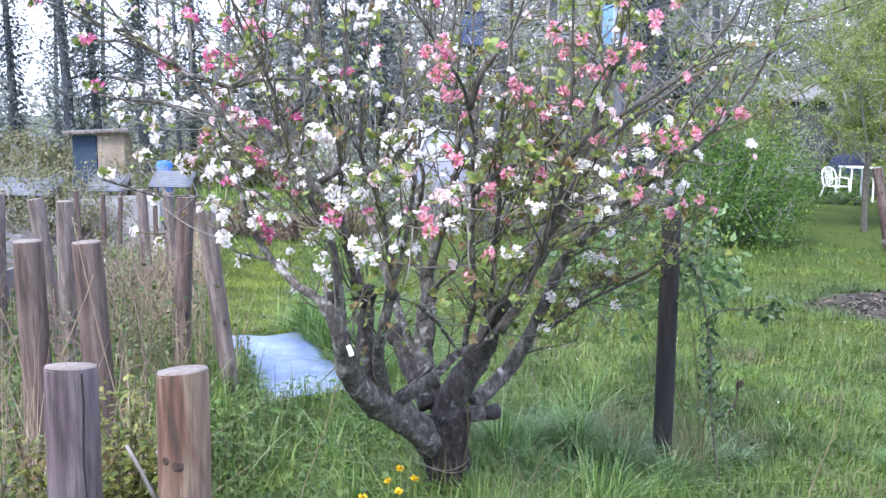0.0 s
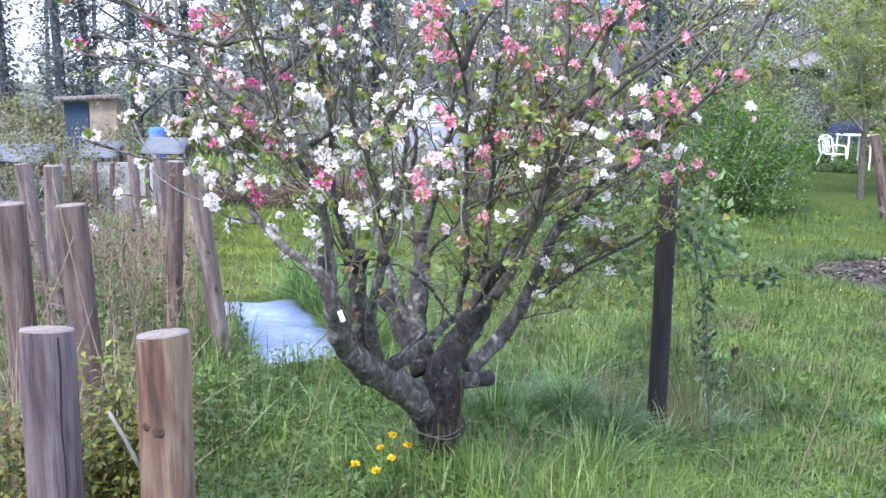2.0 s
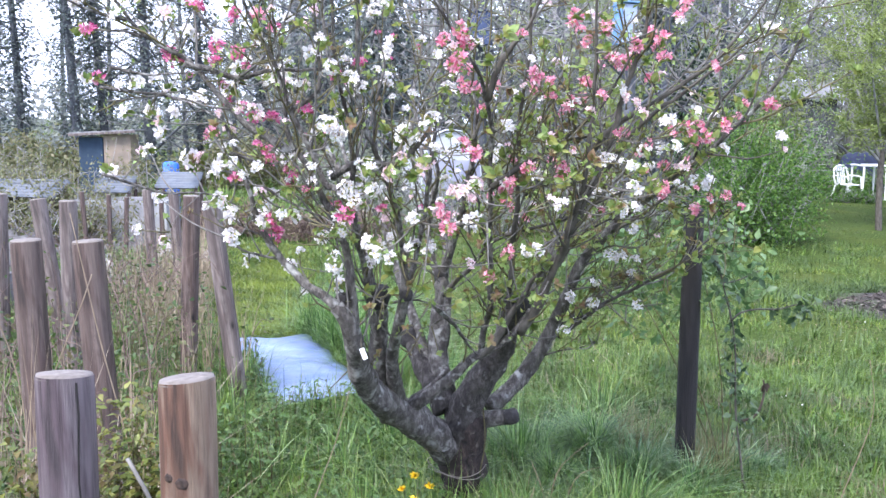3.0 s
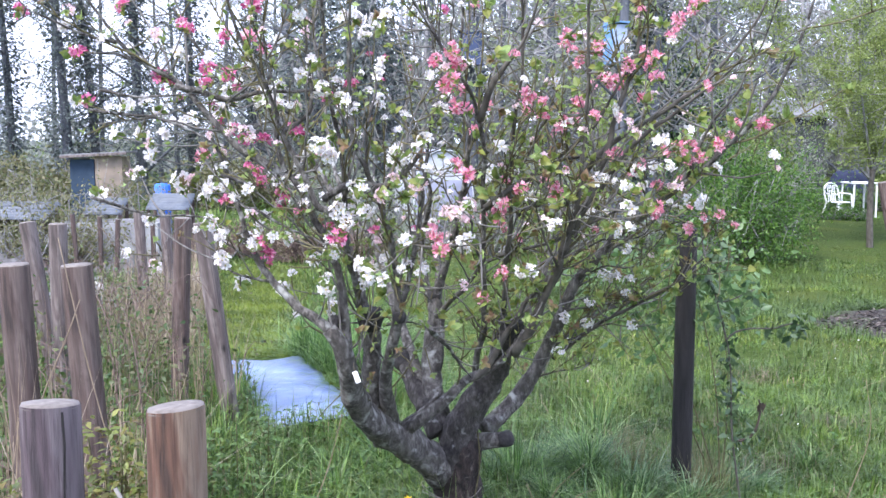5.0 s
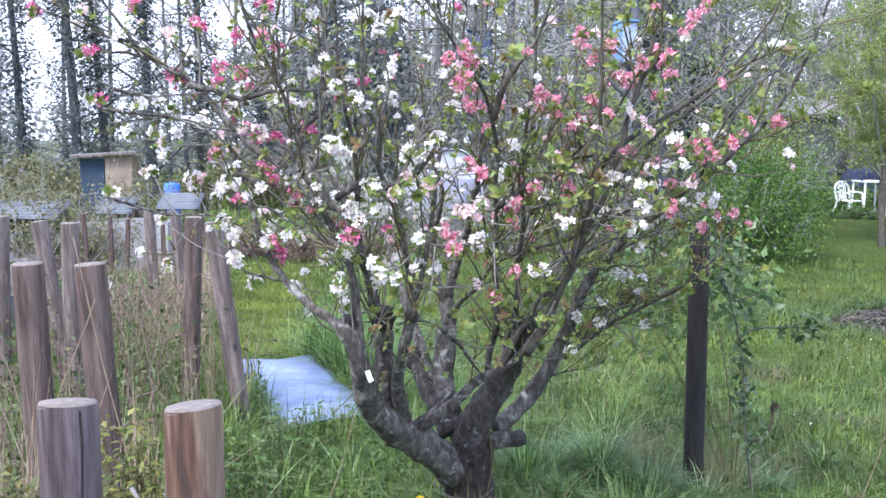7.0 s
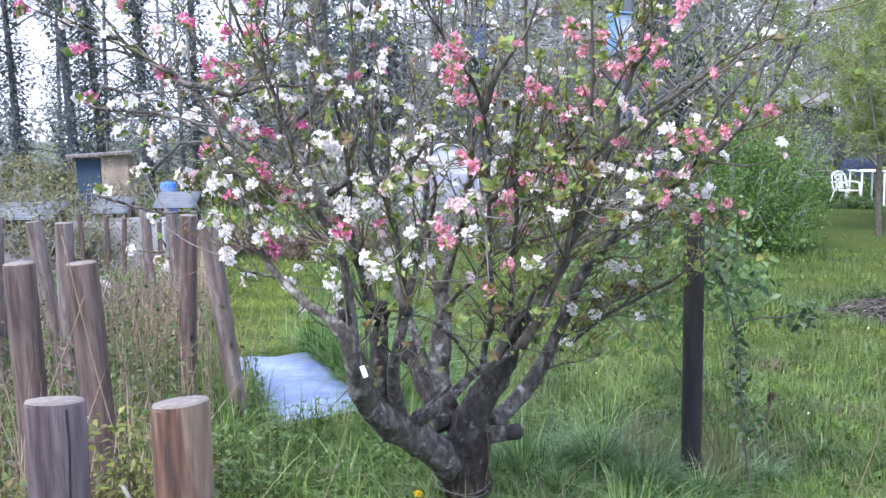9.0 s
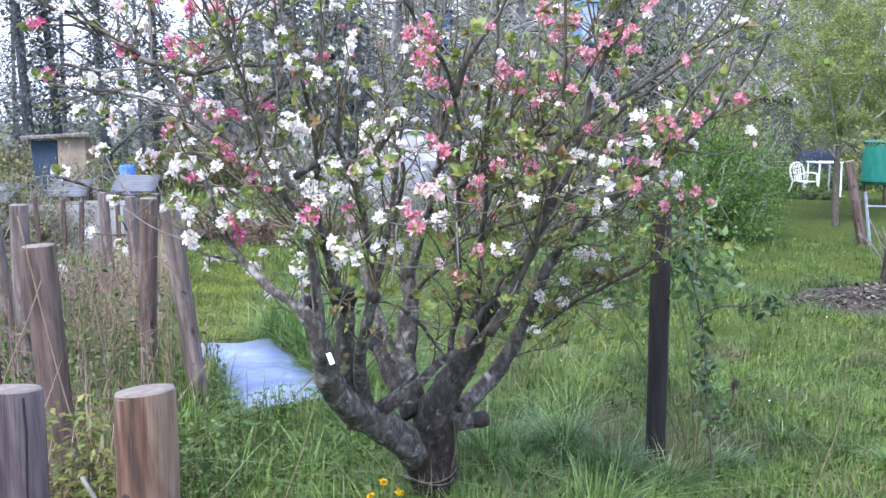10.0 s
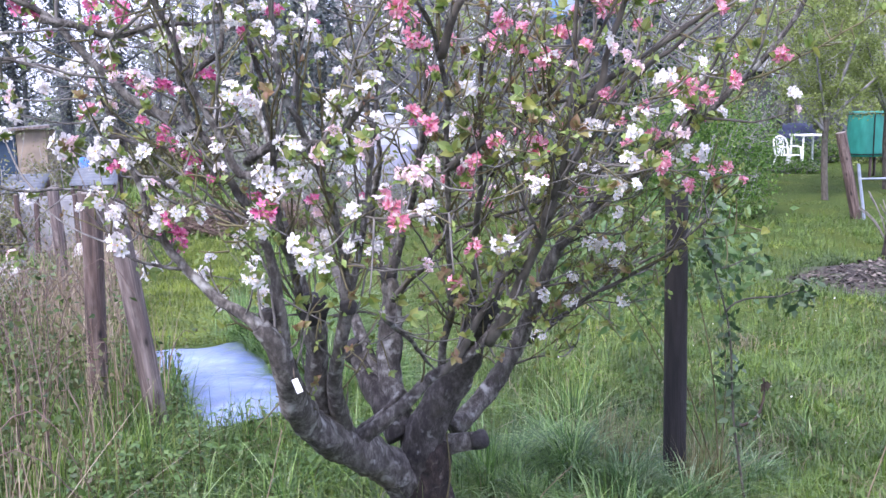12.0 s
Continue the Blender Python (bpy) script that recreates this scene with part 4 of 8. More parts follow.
limb(0.0055, 0.0017, [(0.420, 4.150, 0.811), (0.513, 4.110, 0.825), (0.596, 4.070, 0.879), (0.675, 4.030, 0.912), (0.752, 3.990, 0.911), (0.847, 3.950, 0.929)])
limb(0.0050, 0.0017, [(0.337, 4.200, 0.619), (0.424, 4.167, 0.654), (0.508, 4.133, 0.676), (0.592, 4.100, 0.723)])
limb(0.0044, 0.0017, [(0.499, 4.050, 1.065), (0.563, 4.010, 1.132), (0.637, 3.970, 1.166), (0.722, 3.930, 1.167), (0.791, 3.890, 1.242), (0.846, 3.850, 1.337)])
limb(0.0150, 0.0043, [(0.099, 3.960, 0.610), (0.090, 3.900, 0.771), (0.122, 3.800, 0.934), (0.126, 3.700, 1.088), (0.109, 3.600, 1.276), (0.093, 3.500, 1.443), (0.097, 3.420, 1.574), (0.086, 3.360, 1.672), (0.072, 3.300, 1.755), (0.047, 3.250, 1.814), (0.009, 3.200, 1.868), (-0.038, 3.160, 1.936), (-0.080, 3.120, 2.004), (-0.119, 3.100, 2.062), (-0.152, 3.060, 2.118)])
limb(0.0132, 0.0032, [(0.076, 3.320, 1.747), (0.093, 3.292, 1.792), (0.117, 3.263, 1.854), (0.159, 3.235, 1.924), (0.201, 3.207, 1.983), (0.224, 3.178, 2.041), (0.247, 3.150, 2.114)])
limb(0.0127, 0.0043, [(0.182, 3.880, 0.776), (0.197, 3.840, 0.972), (0.205, 3.780, 1.142), (0.219, 3.700, 1.286), (0.231, 3.650, 1.398), (0.231, 3.600, 1.569), (0.232, 3.550, 1.672), (0.232, 3.500, 1.790), (0.242, 3.450, 1.924), (0.226, 3.400, 2.070), (0.211, 3.350, 2.173)])
limb(0.0115, 0.0032, [(-0.208, 3.425, 1.040), (-0.170, 3.480, 1.190), (-0.142, 3.500, 1.369), (-0.124, 3.464, 1.533), (-0.107, 3.429, 1.691), (-0.091, 3.393, 1.787), (-0.083, 3.357, 1.898), (-0.086, 3.321, 2.006), (-0.104, 3.286, 2.092), (-0.114, 3.250, 2.157)])
limb(0.0044, 0.0017, [(-0.206, 3.200, 1.368), (-0.153, 3.171, 1.349), (-0.116, 3.143, 1.338), (-0.051, 3.114, 1.338), (0.031, 3.086, 1.349), (0.082, 3.057, 1.363), (0.122, 3.029, 1.394), (0.127, 3.000, 1.438)])
limb(0.0115, 0.0032, [(-0.105, 3.500, 1.004), (-0.061, 3.560, 0.942), (-0.019, 3.620, 0.885), (0.025, 3.680, 0.804), (0.077, 3.740, 0.743)])
limb(0.0066, 0.0022, [(-0.262, 3.450, 1.018), (-0.192, 3.475, 1.023), (-0.105, 3.500, 1.004)])
limb(0.0055, 0.0017, [(0.121, 3.700, 1.176), (0.066, 3.650, 1.291), (0.043, 3.600, 1.402), (0.033, 3.550, 1.509), (0.040, 3.500, 1.612), (0.070, 3.450, 1.691)])
limb(0.0060, 0.0017, [(0.231, 3.600, 1.402), (0.290, 3.580, 1.487), (0.318, 3.560, 1.570), (0.324, 3.540, 1.692), (0.310, 3.520, 1.791), (0.287, 3.500, 1.889)])
limb(0.0055, 0.0017, [(0.367, 3.500, 1.227), (0.308, 3.433, 1.337), (0.260, 3.367, 1.460), (0.271, 3.300, 1.522)])
limb(0.0280, 0.0051, [(-0.093, 4.140, 0.640), (-0.085, 4.230, 0.760), (-0.070, 4.500, 1.080), (-0.150, 4.600, 1.400), (-0.220, 4.700, 1.750), (-0.190, 4.700, 2.040), (-0.220, 4.700, 2.280)])
limb(0.0280, 0.0051, [(-0.105, 4.110, 0.540), (-0.165, 4.190, 0.650), (-0.380, 4.550, 1.150), (-0.580, 4.700, 1.450), (-0.670, 4.800, 1.810), (-0.700, 4.800, 2.140), (-0.710, 4.800, 2.350)])
limb(0.0221, 0.0051, [(0.110, 3.965, 0.610), (0.200, 4.030, 0.770), (0.430, 4.500, 1.160), (0.580, 4.700, 1.470), (0.790, 4.800, 1.800), (0.840, 4.800, 2.160)])
limb(0.0204, 0.0051, [(-0.303, 3.600, 0.920), (-0.410, 3.700, 1.220), (-0.530, 3.800, 1.520), (-0.720, 3.900, 1.740), (-0.920, 4.000, 1.900), (-1.070, 4.000, 2.050), (-1.150, 4.000, 2.210)])
limb(0.0159, 0.0040, [(-0.063, 4.200, 0.800), (-0.150, 4.200, 1.180), (-0.110, 4.000, 1.440), (-0.130, 3.900, 1.640), (-0.060, 3.800, 1.880), (-0.070, 3.800, 2.150)])
limb(0.0123, 0.0032, [(0.440, 4.200, 0.720), (0.614, 4.100, 0.880), (0.850, 3.950, 1.050), (1.000, 3.850, 1.220)])
limb(0.0115, 0.0032, [(0.445, 4.200, 0.780), (0.696, 4.350, 0.900), (0.950, 4.300, 1.020), (1.120, 4.250, 1.140)])
limb(0.0115, 0.0032, [(0.500, 4.150, 0.990), (0.620, 4.200, 1.150), (0.850, 4.100, 1.350), (1.050, 4.050, 1.550)])
limb(0.0123, 0.0032, [(0.280, 3.900, 0.950), (0.420, 4.200, 1.150), (0.620, 4.200, 1.380), (0.800, 4.200, 1.620), (0.900, 4.200, 1.900)])
N_MAIN = len(TREE_LINES)


def knob(at, toward, r, mat=CUT_DARK, label="blackened pruning cut"):
    """A rounded, callused end where a limb was cut."""
    p, d = np.array(at), np.array(toward) - np.array(at)
    d = d / np.linalg.norm(d)
    line = np.array([p - d * r * 1.1, p - d * r * 0.5, p, p + d * r * 0.5, p + d * r * 0.8, p + d * r * 0.95])
    v, t = tube(line, np.array([0.8, 0.95, 1.02, 0.98, 0.8, 0.35]) * r, 14, 0.14, int(r * 1e4))
    big_mesh("cut_end", v - TREE_AT, t, mat, TREE, smooth=True, label=label)


knob((-0.424, 3.350, 1.052), (-0.428, 3.340, 1.110), 0.022)
knob((-0.320, 3.560, 1.026), (-0.323, 3.550, 1.113), 0.044)
knob((-0.204, 3.420, 1.059), (-0.202, 3.420, 1.116), 0.022)
knob((-0.239, 4.240, 0.699), (-0.274, 4.270, 0.749), 0.042)
knob((-0.089, 4.200, 1.001), (-0.094, 4.200, 1.077), 0.036)
knob((0.221, 3.760, 0.957), (0.229, 3.740, 1.037), 0.044)
knob((0.226, 4.000, 0.410), (0.294, 4.000, 0.420), 0.033)

# shoots, twigs, leaves and blossom
rng = np.random.default_rng(11)
twigs, young = Heap(), Heap()
tips, spurs = [], []


def shoot(start, way, length, r, heap, sag=0.3, step=0.03):
    n = max(4, int(length / step))
    p, d = np.array(start, float), np.array(way, float) / np.linalg.norm(way)
    pts = [p.copy()]
    for _ in range(n):
        d = d + rng.normal(0, 0.10, 3) + np.array([0, 0, sag * 0.12])
        d /= np.linalg.norm(d)
        p = p + d * length / n
        pts.append(p.copy())
    pts = np.array(pts)
    v, t = tube(pts, np.linspace(r, r * 0.45, len(pts)), 5)
    heap.add(v - TREE_AT, t)
    return pts


CROWN_MID = np.array([0.0, 4.0, 0.9])
for li in range(1, N_MAIN):
    line, rad = TREE_LINES[li]
    seg = np.linalg.norm(np.diff(line, axis=0), axis=1)
    travel = 0.0
    for i in range(2, len(line) - 1):
        travel += seg[i]
        if rad[i] > 0.03 or line[i][2] < (0.62 if line[i][0] > 0.25 else 0.85):
            if rad[i] < 0.012 or line[i][2] < 0.55 or rng.random() < 0.55:
                continue
        if rng.random() < seg[i] * (26.0 if line[i][0] > 0.15 and line[i][2] < 1.5 else 7.0 if line[i][0] > 0.75 else 17.0 if line[i][2] < 1.35 else 12.0):
            tan = line[i + 1] - line[i]
            tan /= np.linalg.norm(tan)
            out = line[i] - CROWN_MID
            out[2] = 0
            way = 0.75 * tan + 0.25 * out + rng.normal(0, 0.5, 3) + np.array([0, 0, 0.42])
            long = rng.random() < 0.5
            length = rng.uniform(0.2, 0.36 if line[i][2] < 1.25 else 0.58) if long else rng.uniform(0.05, 0.2)
            pts = shoot(line[i], way, length, min(rad[i] * 0.6, 0.0046 if long else 0.0034), twigs if rng.random() < 0.7 else young)
            spurs.append((pts[-1], pts[-1] - pts[-2]))
            for q in range(3, len(pts) - 1):
                if rng.random() < 0.42:
                    w2 = (pts[q] - pts[q - 1]) / 0.03 + rng.normal(0, 0.8, 3)
                    sub = shoot(pts[q], w2, rng.uniform(0.03, 0.14), 0.003, young)
                    spurs.append((sub[-1], sub[-1] - sub[-2]))
    spurs.append((line[-1], line[-1] - line[-2]))


def petal_flower(heap_v, heap_t, heap_m, centre, normal, size, cup, g):
    """One five-petalled flower with stamens."""
    nrm = normal / np.linalg.norm(normal)
    ref = np.array([0.0, 0, 1]) if abs(nrm[2]) < 0.9 else np.array([1.0, 0, 0])
    x = np.cross(nrm, ref)
    x /= np.linalg.norm(x)
    y = np.cross(nrm, x)
    a0 = g.uniform(0, 6.28)
    for k in range(5):
        a = a0 + 1.2566 * k + g.normal(0, 0.12)
        o, s = math.cos(a) * x + math.sin(a) * y, -math.sin(a) * x + math.cos(a) * y
        L, c = size * g.uniform(0.85, 1.15), cup * g.uniform(0.6, 1.4)
        b = sum(len(q) for q in heap_v)
        pts = [(0.08, 0, 0), (0.5, -0.34, 0.12 + c * 0.5), (0.5, 0.34, 0.12 + c * 0.5), (0.55, 0, c * 0.35), (0.95, -0.2, c), (0.95, 0.2, c), (1.02, 0, c * 0.9)]
        heap_v.append(np.array([centre + L * (p[0] * o + p[1] * s + p[2] * nrm) for p in pts]))
        for f in ((0, 3, 1), (0, 2, 3), (1, 3, 4), (3, 2, 5), (3, 6, 4), (3, 5, 6)):
            heap_t.append([i + b for i in f])
            heap_m.append(0)
    b = sum(len(q) for q in heap_v)
    e = size * 0.22
    heap_v.append(np.array([centre + nrm * e * 0.9, centre + e * x, centre + e * y, centre - e * x, centre - e * y]))
    for f in ((0, 1, 2), (0, 2, 3), (0, 3, 4), (0, 4, 1)):
        heap_t.append([i + b for i in f])
        heap_m.append(1)


def blossom_mesh(name, petal, count, size, cup, spread_r, seed):
    g = np.random.default_rng(seed)
    hv, ht, hm = [], [], []
    for _ in range(count):
        d = g.normal(0, 1, 3)
        d[2] = abs(d[2]) * 0.9 + 0.1
        d /= np.linalg.norm(d)
        petal_flower(hv, ht, hm, d * spread_r * g.uniform(0.6, 1.1), d + g.normal(0, 0.35, 3), size * g.uniform(0.8, 1.15), cup, g)
    b = sum(len(q) for q in hv)
    f = g.normal(0, 1, (6, 3))
    f[:, 2] = -0.1
    lv, lt = spread(BROAD_V, BROAD_T, np.zeros((6, 3)), turns(f, g.uniform(-0.5, 0.5, 6)), g.uniform(0.02, 0.04, 6))
    hv.append(lv)
    for t3 in lt:
        ht.append([int(i) + b for i in t3])
        hm.append(2)
    me = bpy.data.meshes.new(name)
    me.from_pydata([tuple(map(float, p)) for p in np.vstack(hv)], [], ht)
    for m in (petal, STAMEN, APPLE_LEAF):
        me.materials.append(m)
    me.polygons.foreach_set("material_index", np.array(hm, dtype=np.int32))
    return me


BLOSSOM = {
    "white": [blossom_mesh("white_blossom", WHITE_PETAL, 6 + k, 0.019, 0.25, 0.026, 200 + k) for k in range(4)],
    "blush": [blossom_mesh("blush_blossom", BLUSH_PETAL, 6 + k, 0.017, 0.3, 0.024, 210 + k) for k in range(3)],
    "pink": [blossom_mesh("pink_blossom", PINK_PETAL, 9 + k, 0.017, 0.7, 0.024, 220 + k) for k in range(3)],
    "coral": [blossom_mesh("coral_blossom", CORAL_PETAL, 8 + k, 0.016, 0.75, 0.022, 230 + k) for k in range(3)],
}
BLOSSOM_WORDS = {"white": "open white blossom", "blush": "pale pink blossom", "pink": "deep pink blossom", "coral": "coral pink blossom"}


def rosette_mesh(name, mat, count, size, seed):
    g = np.random.default_rng(seed)
    f = g.normal(0, 1, (count, 3))
    f[:, 2] = np.abs(f[:, 2]) * 0.7
    lv, lt = spread(BROAD_V, BROAD_T, g.normal(0, 0.004, (count, 3)), turns(f, g.uniform(-0.6, 0.6, count)), size * g.uniform(0.6, 1.2, count))
    me = bpy.data.meshes.new(name)
    me.from_pydata([tuple(map(float, p)) for p in lv], [], [tuple(map(int, q)) for q in lt])
    me.materials.append(mat)
    return me


ROSETTES = [rosette_mesh("leaf_rosette", APPLE_LEAF if k < 4 else BUD_LEAF, 7 + k % 3, 0.027 if k < 4 else 0.022, 300 + k) for k in range(6)]


def put_on_tree(name, me, at, way, size, label=""):
    ob = new(name, me)
    ob.parent = TREE
    q = Vector(way).to_track_quat("Z", "Y").to_matrix().to_4x4()
    ob.matrix_local = Matrix.Translation(Vector(at) - Vector(TREE_AT)) @ q @ pose(0, 0, 0, 0, 0, rng.uniform(0, 360)) @ Matrix.Scale(size, 4)
    if label:
        tagged(ob, label)


WHITE_LEFT = [-1.27, 3.45, 1.49, -0.67, 3.75, 1.10, -0.58, 3.54, 1.05, -0.78, 3.23, 1.28, -0.81, 3.61, 1.14, -0.79, 3.13, 1.41, -0.96, 3.41, 1.53, -0.82, 3.27, 1.52, -0.94, 3.63, 1.46, -0.83, 3.38, 1.49, -1.01, 3.65, 1.74, -0.98, 3.20, 1.62, -0.98, 3.27, 1.77, -0.90, 3.21, 1.94, -1.10, 3.71, 1.70, -1.14, 3.40, 1.80, -1.03, 3.23, 1.70, -0.75, 3.28, 1.79, -0.80, 3.35, 1.77, -0.70, 3.45, 1.81, -0.69, 3.74, 1.85, -0.66, 3.67, 1.81, -1.05, 3.26, 1.56, -0.77, 3.52, 1.32, -0.68, 3.28, 1.33, -1.17, 3.68, 1.37, -0.99, 3.68, 1.75, -1.25, 3.60, 1.69]
WHITE_MIDDLE = [-0.36, 3.13, 2.05, -0.34, 3.26, 2.07, -0.30, 3.50, 2.09, -0.24, 3.31, 2.08, -0.29, 3.63, 1.93, -0.25, 3.44, 1.95, -0.36, 3.08, 1.80, -0.42, 3.56, 1.78, -0.36, 3.56, 1.70, -0.48, 3.14, 1.87, -0.48, 3.40, 1.86, -0.41, 3.04, 1.83, -0.52, 3.40, 1.64, -0.43, 3.08, 1.66, -0.41, 3.11, 1.63, -0.33, 3.50, 1.53, -0.31, 3.09, 1.53, -0.38, 3.48, 1.46, -0.36, 3.34, 1.43, -0.38, 3.11, 1.46, -0.35, 3.11, 1.42, -0.30, 3.16, 1.45, -0.49, 3.39, 1.26, -0.41, 3.17, 1.32, -0.42, 3.15, 1.20, -0.44, 3.48, 1.08, -0.30, 3.12, 1.28, -0.28, 3.03, 1.26, -0.61, 3.77, 1.52, -0.44, 3.49, 1.67]
WHITE_CENTRE = [-0.34, 3.48, 1.16, -0.12, 3.24, 1.66, -0.16, 3.13, 1.62, -0.22, 3.53, 1.62, -0.24, 3.64, 1.59, -0.10, 3.10, 1.68, -0.19, 3.50, 1.58, -0.05, 3.48, 1.83, -0.06, 3.37, 1.78, -0.03, 3.18, 1.33, 0.04, 3.31, 1.34, 0.02, 3.14, 1.33, 0.13, 3.72, 1.52, 0.14, 3.77, 1.56, 0.25, 3.40, 1.48, 0.27, 3.36, 1.49, 0.42, 3.95, 1.44, 0.32, 3.23, 1.40, 0.52, 3.33, 1.78, 0.48, 3.36, 1.55, -0.12, 3.42, 2.12, 0.22, 3.28, 1.24, 0.26, 3.38, 1.23, -0.18, 3.35, 1.49, 0.14, 3.31, 1.66, 0.34, 3.54, 1.87]
WHITE_RIGHT = [0.68, 3.33, 1.67, 0.60, 3.28, 1.58, 0.75, 3.71, 1.58, 0.70, 3.28, 1.60, 0.77, 3.31, 1.71, 1.00, 3.88, 1.69, 1.02, 3.84, 1.57, 0.56, 3.25, 1.46, 0.52, 3.23, 1.39, 0.89, 3.90, 1.41, 0.95, 3.80, 1.43, 1.00, 3.91, 1.45, 0.99, 3.90, 1.36, 0.62, 3.96, 1.13, 0.66, 3.97, 1.11, 0.73, 3.98, 1.10, 0.72, 4.01, 1.04, 0.75, 4.00, 0.91, 0.57, 3.99, 1.01, 0.56, 4.00, 0.92, 1.15, 3.69, 2.01, 1.10, 3.61, 2.02, 1.17, 3.60, 1.63, 0.46, 4.02, 0.94, 0.43, 3.93, 0.81, 0.90, 3.79, 1.45, 0.86, 3.92, 1.43]
PINK = [-1.40, 3.21, 2.08, -1.29, 3.82, 2.18, -0.85, 3.12, 2.02, -0.95, 3.19, 1.87, -0.93, 3.22, 1.85, -1.18, 3.12, 1.94, -1.20, 3.23, 1.80, -0.85, 3.65, 2.06, -0.64, 3.13, 2.08, -0.85, 3.69, 1.92, -0.72, 3.20, 1.83, -0.84, 3.69, 1.72, -0.77, 3.53, 1.68, -0.64, 3.25, 1.67, -0.88, 3.65, 1.75, -0.74, 3.66, 1.56, -0.71, 3.64, 1.52, -0.58, 3.24, 1.50, -0.58, 3.29, 1.46, -0.74, 3.17, 1.48, -0.46, 3.48, 1.36, -0.38, 3.11, 1.37, -0.62, 3.18, 1.35, -0.64, 3.32, 1.29, -0.71, 3.58, 1.22, -0.34, 3.20, 1.85, -0.45, 3.45, 1.82, -0.52, 3.17, 1.70, -0.93, 3.68, 1.94, -0.96, 3.75, 1.89, -0.72, 3.70, 2.01]
CORAL_MIDDLE = [-0.02, 3.10, 1.95, 0.00, 3.13, 1.91, -0.07, 3.06, 1.92, -0.04, 3.04, 1.84, -0.01, 3.41, 1.85, 0.03, 3.53, 1.78, 0.00, 3.24, 1.79, -0.01, 3.24, 1.60, 0.02, 3.13, 1.57, 0.22, 3.24, 1.82, 0.25, 3.75, 1.81, 0.27, 3.64, 1.78, 0.35, 3.79, 1.52, 0.35, 3.53, 1.51, 0.35, 3.37, 1.49, 0.15, 3.57, 1.41, 0.16, 3.28, 1.47, 0.15, 3.49, 1.39, -0.07, 3.16, 1.36, -0.09, 3.31, 1.38, -0.05, 3.04, 1.34, 0.21, 3.24, 1.52, -0.70, 3.35, 2.01, -0.88, 3.40, 1.62, -0.43, 3.15, 1.63, 0.16, 3.37, 1.22, 0.08, 3.03, 1.20, -0.02, 3.05, 1.86]
CORAL_RIGHT = [0.37, 3.37, 2.02, 0.46, 3.34, 1.97, 0.48, 3.37, 2.00, 0.48, 3.28, 1.87, 0.56, 3.50, 1.88, 0.62, 3.67, 1.91, 0.49, 3.63, 1.88, 0.40, 3.27, 1.93, 0.42, 3.48, 1.81, 0.43, 3.63, 1.76, 0.36, 3.30, 1.73, 0.56, 3.29, 1.92, 0.68, 3.63, 2.00, 0.71, 3.56, 1.97, 0.71, 3.64, 1.95, 0.84, 3.90, 2.09, 0.76, 3.43, 2.07, 0.92, 3.86, 2.19, 0.90, 3.67, 2.18, 0.69, 3.44, 1.89, 0.65, 3.44, 1.82, 0.69, 3.31, 1.64, 0.76, 3.40, 1.65, 0.91, 3.79, 1.66, 0.86, 3.50, 1.63, 0.88, 3.36, 1.67, 1.16, 4.10, 1.69, 1.18, 4.10, 1.75, 1.10, 3.56, 1.74, 0.77, 3.74, 1.51, 0.92, 3.85, 1.33, 0.67, 3.32, 1.44]
BLUSH = [0.02, 3.26, 1.20, 0.01, 3.01, 1.47, 0.04, 3.33, 1.46, 0.02, 3.27, 1.42, -0.01, 3.17, 1.44, -0.04, 3.16, 1.43, 0.29, 3.38, 1.61, 0.28, 3.86, 1.50, -0.12, 3.00, 1.55, -1.04, 3.70, 1.49, -0.91, 3.38, 1.53, -0.26, 3.34, 1.34, -0.56, 3.65, 2.07, -0.51, 3.21, 1.98, -0.96, 3.19, 2.00, 0.78, 3.88, 1.86, 0.46, 3.67, 2.06, -0.23, 3.06, 1.51, -0.52, 3.17, 1.78, -0.79, 3.28, 1.63, -0.67, 3.21, 1.43, 0.83, 3.58, 1.64]
LEAF_LOW = [0.08, 3.52, 1.12, 0.13, 3.54, 1.03, 0.17, 3.75, 1.03, 0.24, 3.79, 0.89, 0.29, 3.74, 0.86, 0.35, 3.78, 0.98, 0.36, 3.59, 1.07, 0.45, 3.93, 0.86, 0.51, 4.04, 0.89, 0.53, 3.97, 0.80, 0.60, 4.03, 0.81, 0.14, 3.40, 0.96, 0.02, 3.48, 1.04, 0.05, 3.43, 0.97, 0.11, 3.50, 0.87, 0.22, 3.71, 1.18, 0.29, 3.58, 1.15, 0.42, 3.88, 1.20, 0.53, 3.89, 1.17, 0.61, 4.03, 1.19, 0.69, 4.00, 1.21, 0.73, 3.87, 1.15, 0.70, 4.01, 0.82, 0.47, 3.86, 0.76, 0.27, 3.72, 0.80, -0.02, 3.41, 1.02, -0.14, 3.38, 1.18, -0.10, 3.57, 1.22, -0.26, 3.43, 1.13, 0.06, 3.43, 1.24, 0.61, 4.05, 1.03, 0.39, 3.77, 0.83]
